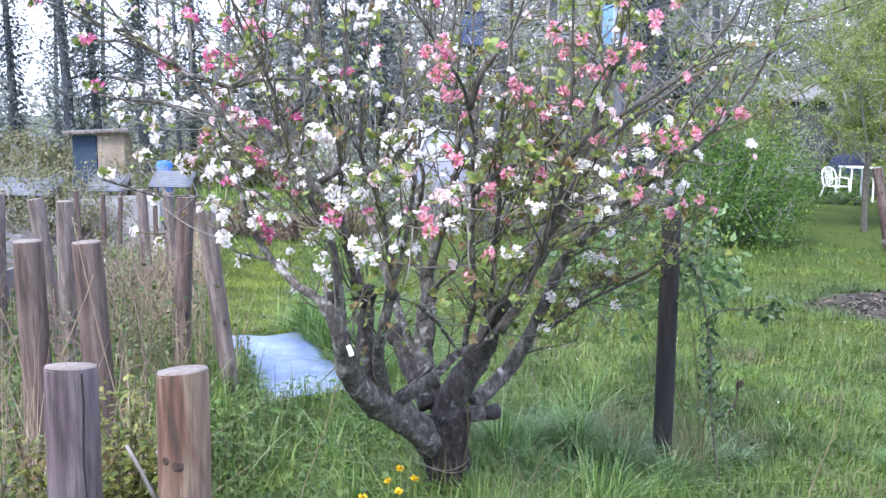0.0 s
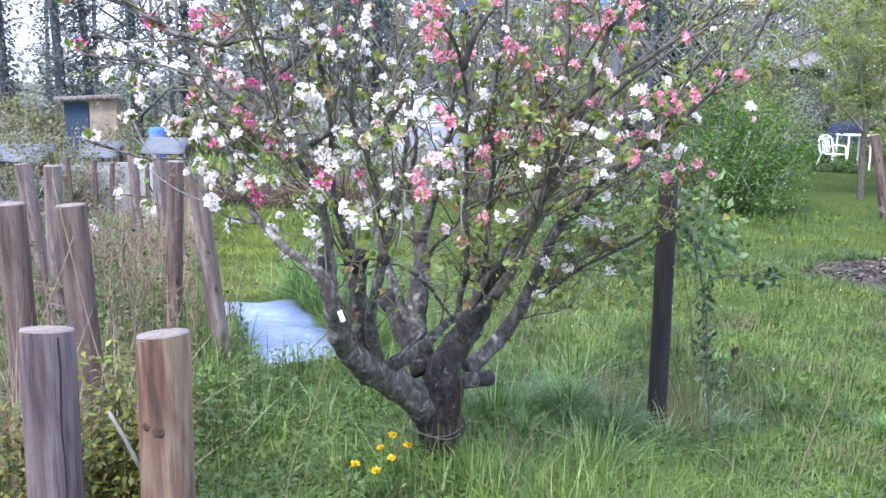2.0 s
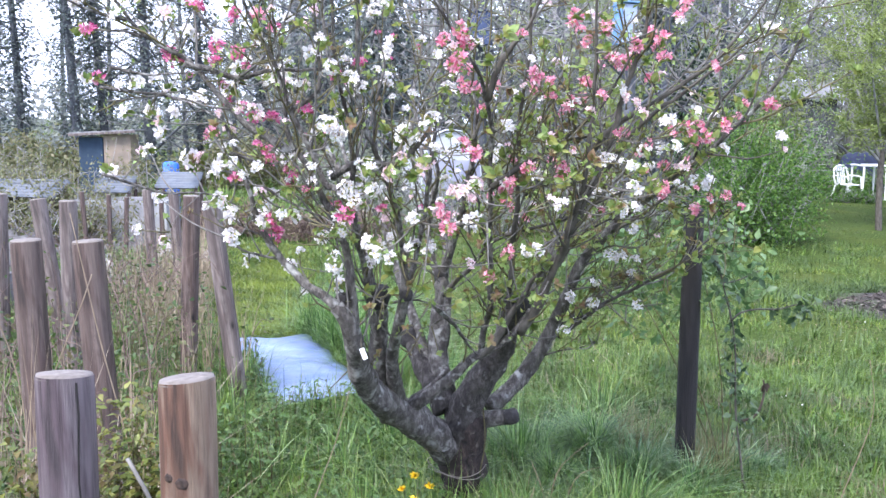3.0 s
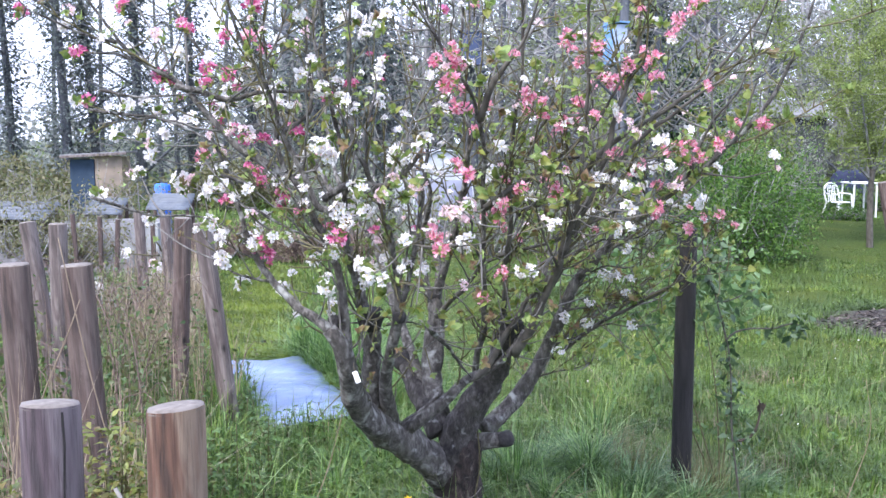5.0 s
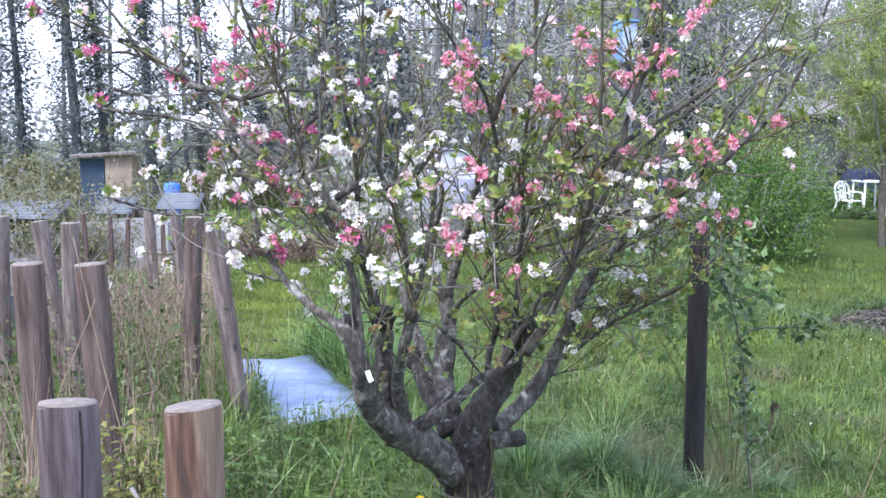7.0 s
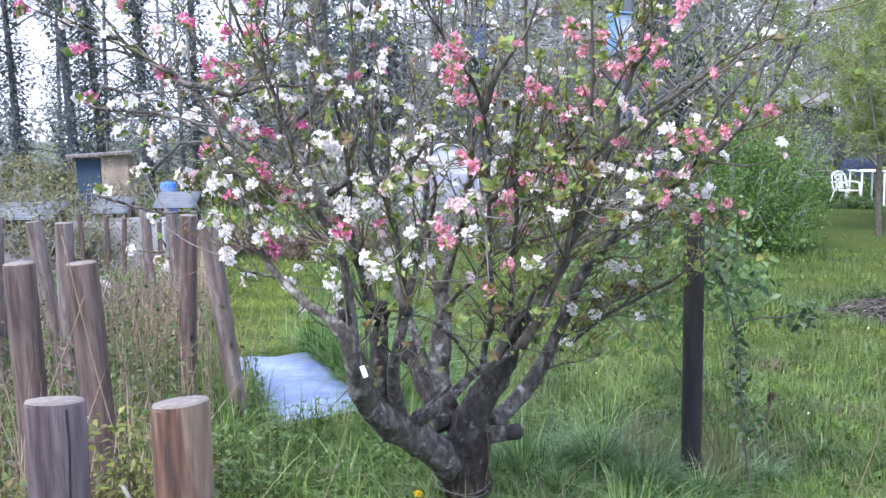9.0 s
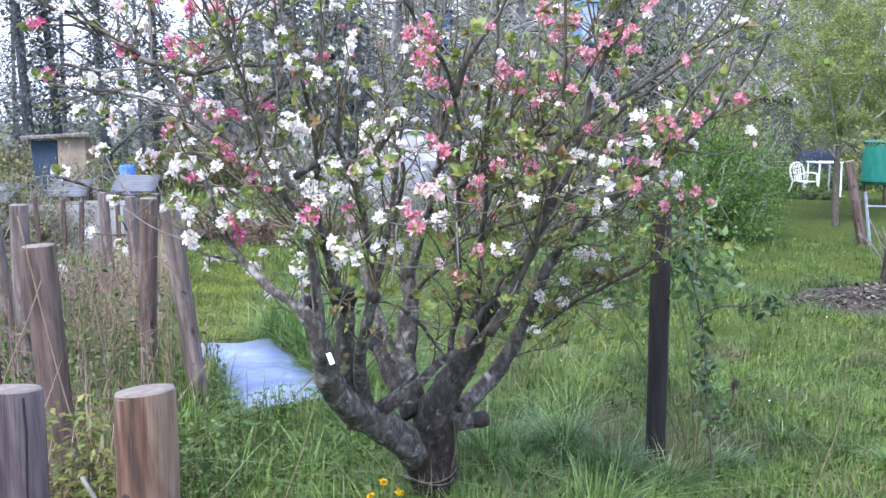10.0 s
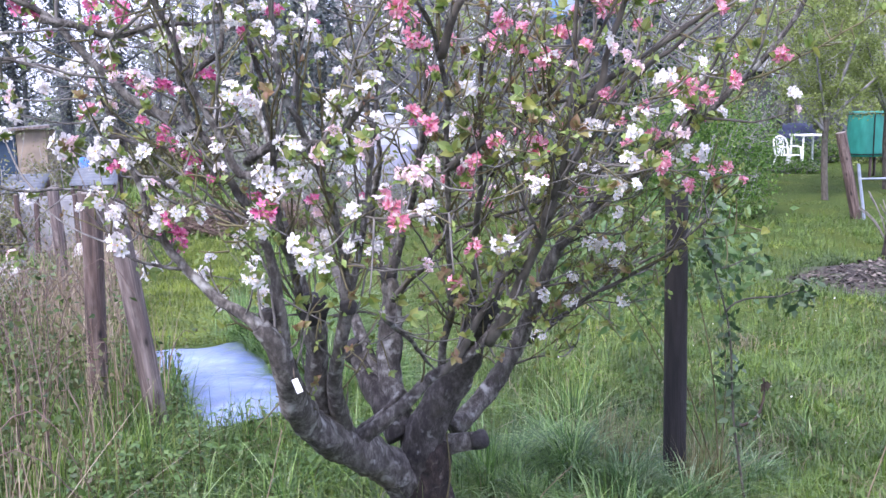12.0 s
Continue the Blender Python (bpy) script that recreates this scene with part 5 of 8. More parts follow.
LEAF_CLUSTERS = [-0.47, 3.50, 1.75, -0.41, 3.31, 1.69, -0.36, 3.10, 1.66, -0.73, 3.67, 1.85, -0.72, 3.15, 1.51, -0.71, 3.26, 1.54, -0.27, 3.36, 1.64, -0.20, 3.15, 1.53, -0.16, 3.15, 1.50, -0.09, 3.17, 1.73, -0.07, 3.48, 1.73, -0.00, 3.16, 1.71, 0.11, 3.43, 1.49, 0.13, 3.27, 1.20, -0.06, 3.57, 1.04, -0.13, 3.09, 1.15, 0.33, 3.30, 1.79, 0.37, 3.31, 1.69, 0.08, 3.27, 1.87, 0.28, 3.22, 1.80, 0.44, 3.56, 2.14, 0.45, 3.24, 2.00, 0.63, 3.29, 1.45, 0.50, 3.23, 1.40, 0.44, 3.40, 1.82, 0.58, 3.37, 1.63, 0.45, 3.52, 1.41, 0.25, 3.31, 1.08, 0.66, 3.33, 1.45, -0.33, 3.06, 2.00, -0.26, 3.43, 2.05]
ALL_LINES = np.vstack([l[::2] for l, r in TREE_LINES[1:]])
for kind, flat, size in (("white", WHITE_LEFT, 1.05), ("white", WHITE_MIDDLE, 1.1), ("white", WHITE_CENTRE, 1.0), ("white", WHITE_RIGHT, 0.95), ("pink", PINK, 0.9), ("coral", CORAL_MIDDLE, 0.95), ("coral", CORAL_RIGHT, 0.95), ("blush", BLUSH, 0.95), ("leaf", LEAF_CLUSTERS, 1.2), ("leaf", LEAF_LOW, 1.25)):
    for p in np.array(flat).reshape(-1, 3):
        d = np.linalg.norm(ALL_LINES - p, axis=1) + 0.6 * np.maximum(0, ALL_LINES[:, 2] - p[2] + 0.02)
        root = ALL_LINES[int(np.argmin(d))]
        mid = (root + p) / 2 + np.array([0, 0, -0.02])
        line = curve_points([root, mid, p], 0.03)
        v, t = tube(line, np.linspace(0.0034, 0.0018, len(line)), 5)
        twigs.add(v - TREE_AT, t)
        way = (p - root) + np.array([0, -0.05, 0.06])
        if kind == "leaf":
            put_on_tree("sprig", ROSETTES[int(rng.choice((0, 1, 2, 3, 3, 4)))], p, way, size * rng.uniform(0.8, 1.2))
            continue
        me = BLOSSOM[kind][int(rng.integers(len(BLOSSOM[kind])))]
        put_on_tree("blossom", me, p, way, size * rng.uniform(0.72, 1.02), BLOSSOM_WORDS[kind])
        spurs.append((p + rng.normal(0, 0.02, 3), p - root + np.array([0, 0, 0.01])))

order = rng.permutation(len(spurs))
n_flower = n_leaf = 0
extra_places, extra_ways = [], []
for k in order:
    p, w = spurs[k]
    low = p[2] < 1.25
    right = p[0] > 0.05
    chance = 0.0 if p[2] < 1.2 else 0.03 if (low and right) else 0.15 if right else 0.31
    if p[2] < 0.78 and p[0] < 0.35:
        continue
    if right and p[2] > 1.35 and rng.random() < 0.15:
        continue
    if rng.random() < chance and n_flower < 700:
        u = rng.random()
        if right:
            kind = "white" if u < 0.3 else "coral" if u < 0.66 else "blush"
        else:
            kind = "white" if u < 0.72 else "blush" if u < 0.9 or low else "pink"
        put_on_tree("blossom", BLOSSOM[kind][int(rng.integers(len(BLOSSOM[kind])))], p, w + np.array([0, -0.005, 0.01]), rng.uniform(0.4, 0.75) * (0.8 if kind == "pink" else 1.0), BLOSSOM_WORDS[kind])
        n_flower += 1
    elif n_leaf < 520:
        put_on_tree("sprig", ROSETTES[int(rng.choice(6, p=[0.2, 0.2, 0.18, 0.18, 0.12, 0.12] if right else [0.13, 0.13, 0.12, 0.12, 0.25, 0.25]))], p, w, rng.uniform(0.75, 1.5) * (1.15 if right else 0.8))
        n_leaf += 1
    else:
        extra_places.append(p)
        extra_ways.append(w)
if extra_places:
    ep = np.repeat(np.array(extra_places), 3, axis=0) + rng.normal(0, 0.008, (len(extra_places) * 3, 3))
    v, t = leaf_spray(ep, 0.021, rng)
    big_mesh("foliage", v - TREE_AT, t, APPLE_LEAF, TREE, "stuff", "small fresh green leaves")
twigs.build("twig_growth", TWIG, TREE, "stuff", "fine grey-brown twigs")
young.build("young_growth", YOUNG_TWIG, TREE, "stuff", "greenish young shoots")

tag_at = pose(-0.332, 3.205, 0.893, 84, -20, 8)
tag = thing("plant_tag", tag_at, "small white plastic label hanging on the limb", "label")
part("card", box_bm(0.017, 0.04, 0.0015, bevel=0.0005), PLASTIC_WHITE, tag)
part("string", rod_bm((0, 0.018, 0.001), (0.006, 0.045, -0.03), 0.0008, 5), DRY, tag)

wire = thing("wire_loop", (-0.01, 4.045, 0.16), "loose rusty wire looped round the trunk", "wire")
ang = np.linspace(0, 6.283, 40)
for k, (rr, dz) in enumerate(((0.125, 0.0), (0.13, 0.02))):
    ring = np.stack([rr * np.cos(ang), rr * np.sin(ang), dz + 0.015 * np.sin(ang * 2 + k)], 1)
    v, t = tube(ring, np.full(40, 0.0016), 5)
    big_mesh("loop", v, t, WIRE, wire)
tail = curve_points([(0.10, -0.07, 0.0), (0.12, -0.09, 0.15), (0.11, -0.08, 0.3), (0.105, -0.05, 0.4)], 0.03)
v, t = tube(tail, np.full(len(tail), 0.003), 5)
big_mesh("tail", v, t, YOUNG_TWIG, wire)

# ---------------------------------------------------------------- far woods and neighbours
def ivy_tree(name, base, top_lean, height, r, seed, label, ivy=True, leaf=WOOD_LEAF, leaves=2600, leaf_size=0.07, limbs=9, low=1.6, crown_r=2.6, ivy_top=0.75, ivy_mat=None, twig_density=1.0):
    """A woodland tree: trunk, boughs, fine twigs, scattered leaves, ivy up the trunk."""
    g = np.random.default_rng(seed)
    b = np.array([base[0], base[1], -0.1])
    th = thing(name, tuple(b), label, "tree", "woodland trees")
    line = curve_points([(0, 0, -0.2), (top_lean * 0.2, 0, height * 0.3), (top_lean * 0.6, 0.1, height * 0.65), (top_lean, 0.2, height)], 0.5)
    rad = np.linspace(r, r * 0.2, len(line))
    v, t = tube(line, rad, 10, 0.06, seed)
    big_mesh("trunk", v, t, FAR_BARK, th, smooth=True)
    fine = Heap()
    ends = []
    for k in range(limbs):
        u = low / height + (1 - low / height) * (k + g.uniform(0, 0.8)) / limbs
        p = np.array([np.interp(u, np.linspace(0, 1, len(line)), line[:, c]) for c in range(3)])
        az = g.uniform(0, 6.283)
        L = crown_r * (1.1 - 0.5 * u) * g.uniform(0.6, 1.1)
        d = np.array([math.cos(az), math.sin(az), g.uniform(0.1, 0.7)])
        c = [p, p + d * L * 0.4 + np.array([0, 0, 0.1]), p + d * L + np.array([0, 0, g.uniform(-0.3, 0.5)])]
        bl = curve_points(c, 0.3)
        vv, tt = tube(bl, np.linspace(r * 0.28 * (1.1 - u), 0.012, len(bl)), 6)
        big_mesh("bough", vv, tt, FAR_BARK, th)
        for q in range(int(14 * twig_density)):
            s = bl[int(g.integers(len(bl) // 4, len(bl)))]
            e = g.normal(0, 1, 3)
            e[2] = e[2] * 0.6 - 0.05
            e = s + e / np.linalg.norm(e) * g.uniform(0.3, 1.0)
            m = (s + e) / 2 + g.normal(0, 0.06, 3)
            vv, tt = tube(np.array([s, m, e]), [0.011, 0.008, 0.004], 3)
            fine.add(vv, tt)
            ends += [m, e, (m + e) / 2, (s + m) / 2]
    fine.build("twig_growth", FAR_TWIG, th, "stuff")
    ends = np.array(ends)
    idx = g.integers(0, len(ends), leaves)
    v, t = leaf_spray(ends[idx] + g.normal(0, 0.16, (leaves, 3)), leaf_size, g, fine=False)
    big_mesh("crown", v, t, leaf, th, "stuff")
    if ivy:
        n = int(5200 * ivy_top * height / 9)
        u = g.uniform(0, ivy_top, n)
        a = g.uniform(0, 6.283, n)
        p = np.stack([np.interp(u, np.linspace(0, 1, len(line)), line[:, c]) for c in range(3)], 1)
        rr = r * (0.9 + 2.3 * np.abs(g.normal(0, 0.6, n))) * (1.15 - 0.6 * u) * (1 + 0.35 * np.sin(9 * u + seed))
        p += np.stack([rr * np.cos(a), rr * np.sin(a), np.zeros(n)], 1)
        f = np.stack([np.cos(a), np.sin(a), g.normal(-0.5, 0.4, n)], 1)
        v, t = spread(CHIP_V, CHIP_T, p, turns(f, g.uniform(-0.8, 0.8, n)), g.uniform(0.07, 0.15, n))
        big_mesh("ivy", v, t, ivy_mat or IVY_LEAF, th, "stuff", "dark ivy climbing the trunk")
    return th


for i, (x, y, h, r, lean) in enumerate(((-12.6, 26, 12, 0.13, -0.5), (-11.0, 26, 13, 0.17, -0.7), (-10.4, 26.6, 12, 0.14, -0.9), (-8.9, 26, 13, 0.18, -0.5),
                                         (-15.4, 30, 12, 0.13, -0.3), (-6.3, 29, 12, 0.14, 0.2), (-7.7, 27, 12, 0.15, -0.2))):
    ivy_tree("woodland_tree", (x, y), lean, h, r, 400 + i, "tall bare woodland tree clad in dark ivy against the sky", leaves=5500, leaf_size=0.05, limbs=15, low=0.8, twig_density=1.3)
for i, (x, y, h, r, lean) in enumerate(((-12.0, 31, 11, 0.1, 0.2), (-10.0, 33, 11, 0.1, -0.3), (-8.0, 32, 11, 0.11, 0.3), (-14.5, 33, 11, 0.1, 0.2), (-6.8, 35, 11, 0.1, 0.1), (-11.6, 36, 11, 0.1, -0.2))):
    ivy_tree("woodland_tree", (x, y), lean, h, r, 415 + i, "slim dark woodland tree with a haze of fine twigs", leaves=6500, leaf_size=0.06, ivy=False, limbs=18, low=0.8, crown_r=2.4, twig_density=1.3)
for i, (x, y, h, r, lean) in enumerate(((-3.4, 23, 11, 0.22, 0.3), (-1.95, 20, 10, 0.3, 0.2), (-4.9, 27, 11, 0.2, 0.1), (0.45, 21, 11, 0.2, 0.1), (1.35, 26, 11, 0.17, 0.2), (-0.6, 30, 11, 0.16, -0.2), (2.6, 14.25, 9, 0.10, 0.1), (3.3, 15.0, 9, 0.08, 0.1))):
    ivy_tree("woodland_tree", (x, y), lean, h, r, 430 + i, "woodland tree with ivy and thin grey branches", leaves=3600, leaf_size=0.065, ivy=(i in (0, 1)), limbs=20, low=1.0, twig_density=2.0)
for i, (x, y, h, r, lean) in enumerate(((3.75, 17.5, 10, 0.16, 0.1), (5.0, 24, 11, 0.2, 0.3), (6.8, 27, 11, 0.2, 0.4), (8.4, 29, 11, 0.2, -0.3), (3.0, 28, 11, 0.2, 0.1), (10.5, 30, 11, 0.2, 0.3), (13.0, 29, 11, 0.22, 0.2), (15.5, 31, 11, 0.22, 0.2), (4.2, 33, 11, 0.2, 0.2))):
    ivy_tree("woodland_tree", (x, y), lean, h, r, 460 + i, "slim woodland tree with grey twigs and fresh spring leaves", leaves=9000, leaf_size=0.085, ivy=(i == 0), limbs=18, low=0.5, crown_r=2.9, twig_density=1.3,
             leaf=WOOD_LEAF if i % 2 else WILLOW_LEAF)


def far_wood():
    """The closed wall of woods behind everything."""
    g = np.random.default_rng(77)
    n = 90000
    x = np.concatenate([g.uniform(-60, 60, n // 2), g.uniform(-13, 30, n - n // 2)])
    y = 48 + 0.004 * x ** 2 + g.normal(0, 2.5, n)
    open_sky = 0.15 / (1 + np.exp((x - 4) / 1.0)) + 0.35 / (1 + np.exp((x + 2) / 1.5)) + 0.5 / (1 + np.exp((x + 12) / 2.0))
    top = 12.0 * (1 - 0.69 * open_sky) * (0.85 + 0.15 * np.sin(x * 0.7) * np.sin(x * 0.23 + 1))
    z = top * g.uniform(0, 1, n) ** (1.0 + 0.7 * open_sky)
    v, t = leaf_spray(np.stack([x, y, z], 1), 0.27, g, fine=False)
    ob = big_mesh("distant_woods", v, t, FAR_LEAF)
    tagged(ob, "distant wood in early leaf, greyed with painted haze", "woods", kind="stuff")
    h = Heap()
    for k in range(170):
        bx = g.uniform(-5, 40)
        by = 46 + g.uniform(-4, 3)
        hh = g.uniform(7, 12)
        ln = np.array([(bx, by, -0.1), (bx + g.normal(0, 0.15), by, hh * 0.5), (bx + g.normal(0, 0.4), by, hh)])
        vv, tt = tube(ln, [0.16, 0.12, 0.04], 6)
        h.add(vv, tt)
        for q in range(22):
            s = ln[0] + (ln[2] - ln[0]) * g.uniform(0.2, 0.95)
            e = s + np.array([g.normal(0, 1.1), g.normal(0, 0.5), g.uniform(0.3, 1.6)])
            vv, tt = tube(np.array([s, e]), [0.04, 0.012], 3)
            h.add(vv, tt)
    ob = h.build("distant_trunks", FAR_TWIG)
    tagged(ob, "thin trunks of the distant wood, greyed with painted haze", "woods", kind="stuff")


far_wood()


def thicket(name, centre, size, count, leaf, mat, seed, label, category="bush", stems=16, twig=FAR_TWIG, fine=True, ragged=0.25):
    """A shrub: stems from the ground, side twigs and leaves in uneven clumps."""
    g = np.random.default_rng(seed)
    th = thing(name, (centre[0], centre[1], float(ground_z(centre[0], centre[1])) - 0.02), label, category)
    h, spots = Heap(), []
    for k in range(stems):
        a = g.uniform(0, 6.283)
        rr = math.sqrt(g.uniform(0, 1))
        tip = np.array([size[0] * rr * math.cos(a), size[1] * rr * math.sin(a), size[2] * math.sqrt(max(0.05, 1 - rr * rr * 0.8)) * g.uniform(0.75, 1.05)])
        foot = np.array([tip[0] * 0.18, tip[1] * 0.18, 0.0])
        mid = (foot + tip) / 2 + np.array([tip[0] * 0.12, tip[1] * 0.12, size[2] * 0.05])
        ln = curve_points([foot, mid, tip], size[2] / 8)
        vv, tt = tube(ln, np.linspace(0.016, 0.004, len(ln)), 5)
        h.add(vv, tt)
        for q in range(8):
            s = ln[int(g.integers(len(ln) // 3, len(ln)))]
            e = s + g.normal(0, 1, 3) * np.array(size) * 0.2
            e[2] = max(e[2], 0.06)
            vv, tt = tube(np.array([s, (s + e) / 2 + g.normal(0, 0.01, 3), e]), [0.006, 0.004, 0.002], 3)
            h.add(vv, tt)
            spots += [e, (s + e) / 2]
    h.build("stem_growth", twig, th, "stuff")
    spots = np.array(spots)
    p = spots[g.integers(0, len(spots), count)] + g.normal(0, ragged, (count, 3)) * np.array(size) * 0.28
    p[:, 2] = np.maximum(p[:, 2], 0.05)
    v, t = leaf_spray(p, leaf, g, fine=fine)
    big_mesh("foliage", v, t, mat, th, "stuff")
    return th


thicket("leafy_bush", (3.92, 12.9), (1.12, 0.9, 1.7), 30000, 0.04, BUSH_LEAF, 501, "bright green leafy rounded bush on the lawn", stems=46, ragged=0.34)
thicket("evergreen_bush", (4.9, 19.6), (0.95, 0.9, 2.9), 13000, 0.13, DARK_LEAF, 502, "dark bluish evergreen shrub", stems=26, fine=False)
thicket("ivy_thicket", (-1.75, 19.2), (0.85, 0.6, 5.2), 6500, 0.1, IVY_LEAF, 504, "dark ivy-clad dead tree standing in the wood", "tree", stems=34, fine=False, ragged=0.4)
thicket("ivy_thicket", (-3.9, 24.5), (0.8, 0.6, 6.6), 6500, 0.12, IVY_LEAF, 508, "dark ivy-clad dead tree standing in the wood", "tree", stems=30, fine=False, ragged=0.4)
thicket("grey_thicket", (4.6, 25.0), (3.0, 1.0, 7.0), 3200, 0.06, WOOD_LEAF, 517, "tall haze of bare grey twigs at the edge of the wood", "thicket", stems=90, fine=False, ragged=0.5)
thicket("spring_shrub", (5.7, 16.5), (0.5, 0.6, 2.6), 4000, 0.07, WILLOW_LEAF, 503, "yellow-green shrub in fresh leaf", stems=26, fine=False)
thicket("shrub", (1.9, 19.0), (1.6, 0.9, 1.5), 4500, 0.08, WOOD_LEAF, 505, "thin grey-green shrub behind the polytunnel", stems=30, fine=False)
thicket("shrub", (-2.3, 18.0), (1.3, 0.9, 1.3), 4200, 0.08, WOOD_LEAF, 506, "thin grey-green shrub behind the polytunnel", stems=30, fine=False)
thicket("shrub", (12.5, 22.5), (2.2, 1.2, 2.6), 6000, 0.1, WILLOW_LEAF, 507, "tall yellow-green hedge shrub", stems=30, fine=False)
thicket("shrub", (8.0, 25.5), (2.0, 1.0, 2.3), 5000, 0.1, WOOD_LEAF, 509, "dull grey-green hedge shrub", stems=30, fine=False)
thicket("shrub", (9.5, 26.2), (1.5, 0.6, 2.3), 3600, 0.08, WOOD_LEAF, 513, "thin grey-green shrub in front of the far shed", stems=46, fine=False)
thicket("weed_patch", (-3.1, 8.5), (0.55, 0.35, 0.42), 2600, 0.035, HEDGE_LEAF, 514, "low olive-green weeds before the dry stalks", "weeds", stems=40)
thicket("low_shrub", (10.1, 22.6), (1.7, 0.5, 0.62), 4200, 0.07, BUSH_LEAF, 511, "low green weeds along the lawn edge", "weeds", stems=40, fine=False)
thicket("low_shrub", (8.75, 20.0), (0.75, 0.25, 0.3), 1500, 0.06, BUSH_LEAF, 512, "low green weeds in front of the garden chair", "weeds", stems=30, fine=False)
for i, x in enumerate((-15.5, -13.2, -11.2, -9.2, -5.6, -3.6)):
    thicket("hedge_shrub", (x, 22.0 + 0.3 * (i % 2)), (1.5, 0.8, 1.15 + 0.15 * (i % 3)), 4200, 0.09, HEDGE_LEAF, 520 + i, "low dull green hedge shrub", "hedge", stems=26, fine=False)
for i, (x, y, hh) in enumerate(((-5.75, 12.3, 1.12), (-5.15, 12.45, 1.05), (-6.5, 12.4, 1.15), (-4.75, 13.9, 1.1), (-7.2, 14.4, 1.25), (-5.5, 11.3, 0.9), (-6.4, 11.2, 0.95), (-4.9, 11.45, 0.8))):
    thicket("twiggy_shrub", (x, y), (0.9, 0.6, hh), 3400, 0.045, HEDGE_LEAF, 540 + i, "thin twiggy shrub with small olive leaves", stems=26)


for i, (x, y, hh) in enumerate(((-1.1, 13.6, 0.85), (-0.15, 14.7, 0.8), (0.6, 13.9, 0.85), (1.9, 13.6, 0.9), (2.9, 14.2, 1.0))):
    thicket("currant_bush", (x, y), (0.75, 0.5, hh), 2200, 0.05, WOOD_LEAF, 560 + i, "low grey-green currant bush on the lawn edge", stems=24)


for i, (x, y, hh) in enumerate(((-2.1, 12.6, 0.4), (-2.9, 12.9, 0.5), (-3.5, 12.4, 0.45), (-1.5, 12.9, 0.45))):
    thicket("dead_weed_clump", (x, y), (0.7, 0.45, hh), 1500, 0.035, THATCH, 580 + i, "brown clump of last year's dead weeds at the lane end", "weeds", stems=60, twig=BRAMBLE_STEM)


# willow-like sapling by the gate and a taller one beside it
def sapling(name, base, height, spread_r, leaves, mat, seed, label, leaf=0.034, stems=9, r=0.05):
    g = np.random.default_rng(seed)
    th = thing(name, (base[0], base[1], float(ground_z(base[0], base[1])) - 0.03), label, "tree")
    line = curve_points([(0.05, 0, -0.1), (0.0, 0, height * 0.2), (0.02, 0, height * 0.32)], 0.15)
    v, t = tube(line, np.linspace(r, r * 0.75, len(line)), 9, 0.06, seed)
    big_mesh("trunk", v, t, DARK_LIMB, th, smooth=True)
    h, spots = Heap(), []
    for k in range(stems):
        a = 6.283 * k / stems + g.uniform(-0.3, 0.3)
        out = spread_r * g.uniform(0.35, 1.0)
        s = line[-1 - int(g.integers(0, 3))]
        e = np.array([out * math.cos(a), out * math.sin(a), height * g.uniform(0.75, 1.05)])
        ln = curve_points([s, s * 0.5 + e * 0.5 + np.array([out * 0.25 * math.cos(a), out * 0.25 * math.sin(a), 0]), e], 0.12)
        vv, tt = tube(ln, np.linspace(r * 0.45, 0.006, len(ln)), 6)
        h.add(vv, tt)
        for q in range(26):
            p = ln[int(g.integers(2, len(ln)))]
            w = g.normal(0, 1, 3)
            w[2] = abs(w[2]) * 0.7
            w = p + w / np.linalg.norm(w) * g.uniform(0.2, 0.7)
            vv, tt = tube(np.array([p, (p + w) / 2 + g.normal(0, 0.02, 3), w]), [0.008, 0.006, 0.003], 3)
            h.add(vv, tt)
            for u in np.linspace(0.1, 1, 7):
                spots.append(p + (w - p) * u)
    h.build("branch_growth", FAR_TWIG, th, "stuff")
    spots = np.array(spots)
    p = spots[g.integers(0, len(spots), leaves)] + g.normal(0, 0.05, (leaves, 3))
    v, t = leaf_spray(p, leaf, g, fine=False)
    big_mesh("crown", v, t, mat, th, "stuff")


sapling("willow_sapling", (6.9, 15.0), 4.6, 1.9, 46000, WILLOW_LEAF, 601, "slender young willow with fine yellow-green leaves", r=0.058)
sapling("willow_sapling", (8.6, 16.2), 5.0, 2.0, 42000, WILLOW_LEAF, 602, "slender young willow with fine yellow-green leaves", r=0.07)
sapling("willow_sapling", (10.6, 18.0), 5.2, 2.2, 22000, WILLOW_LEAF, 603, "slender young willow with fine yellow-green leaves", r=0.07)


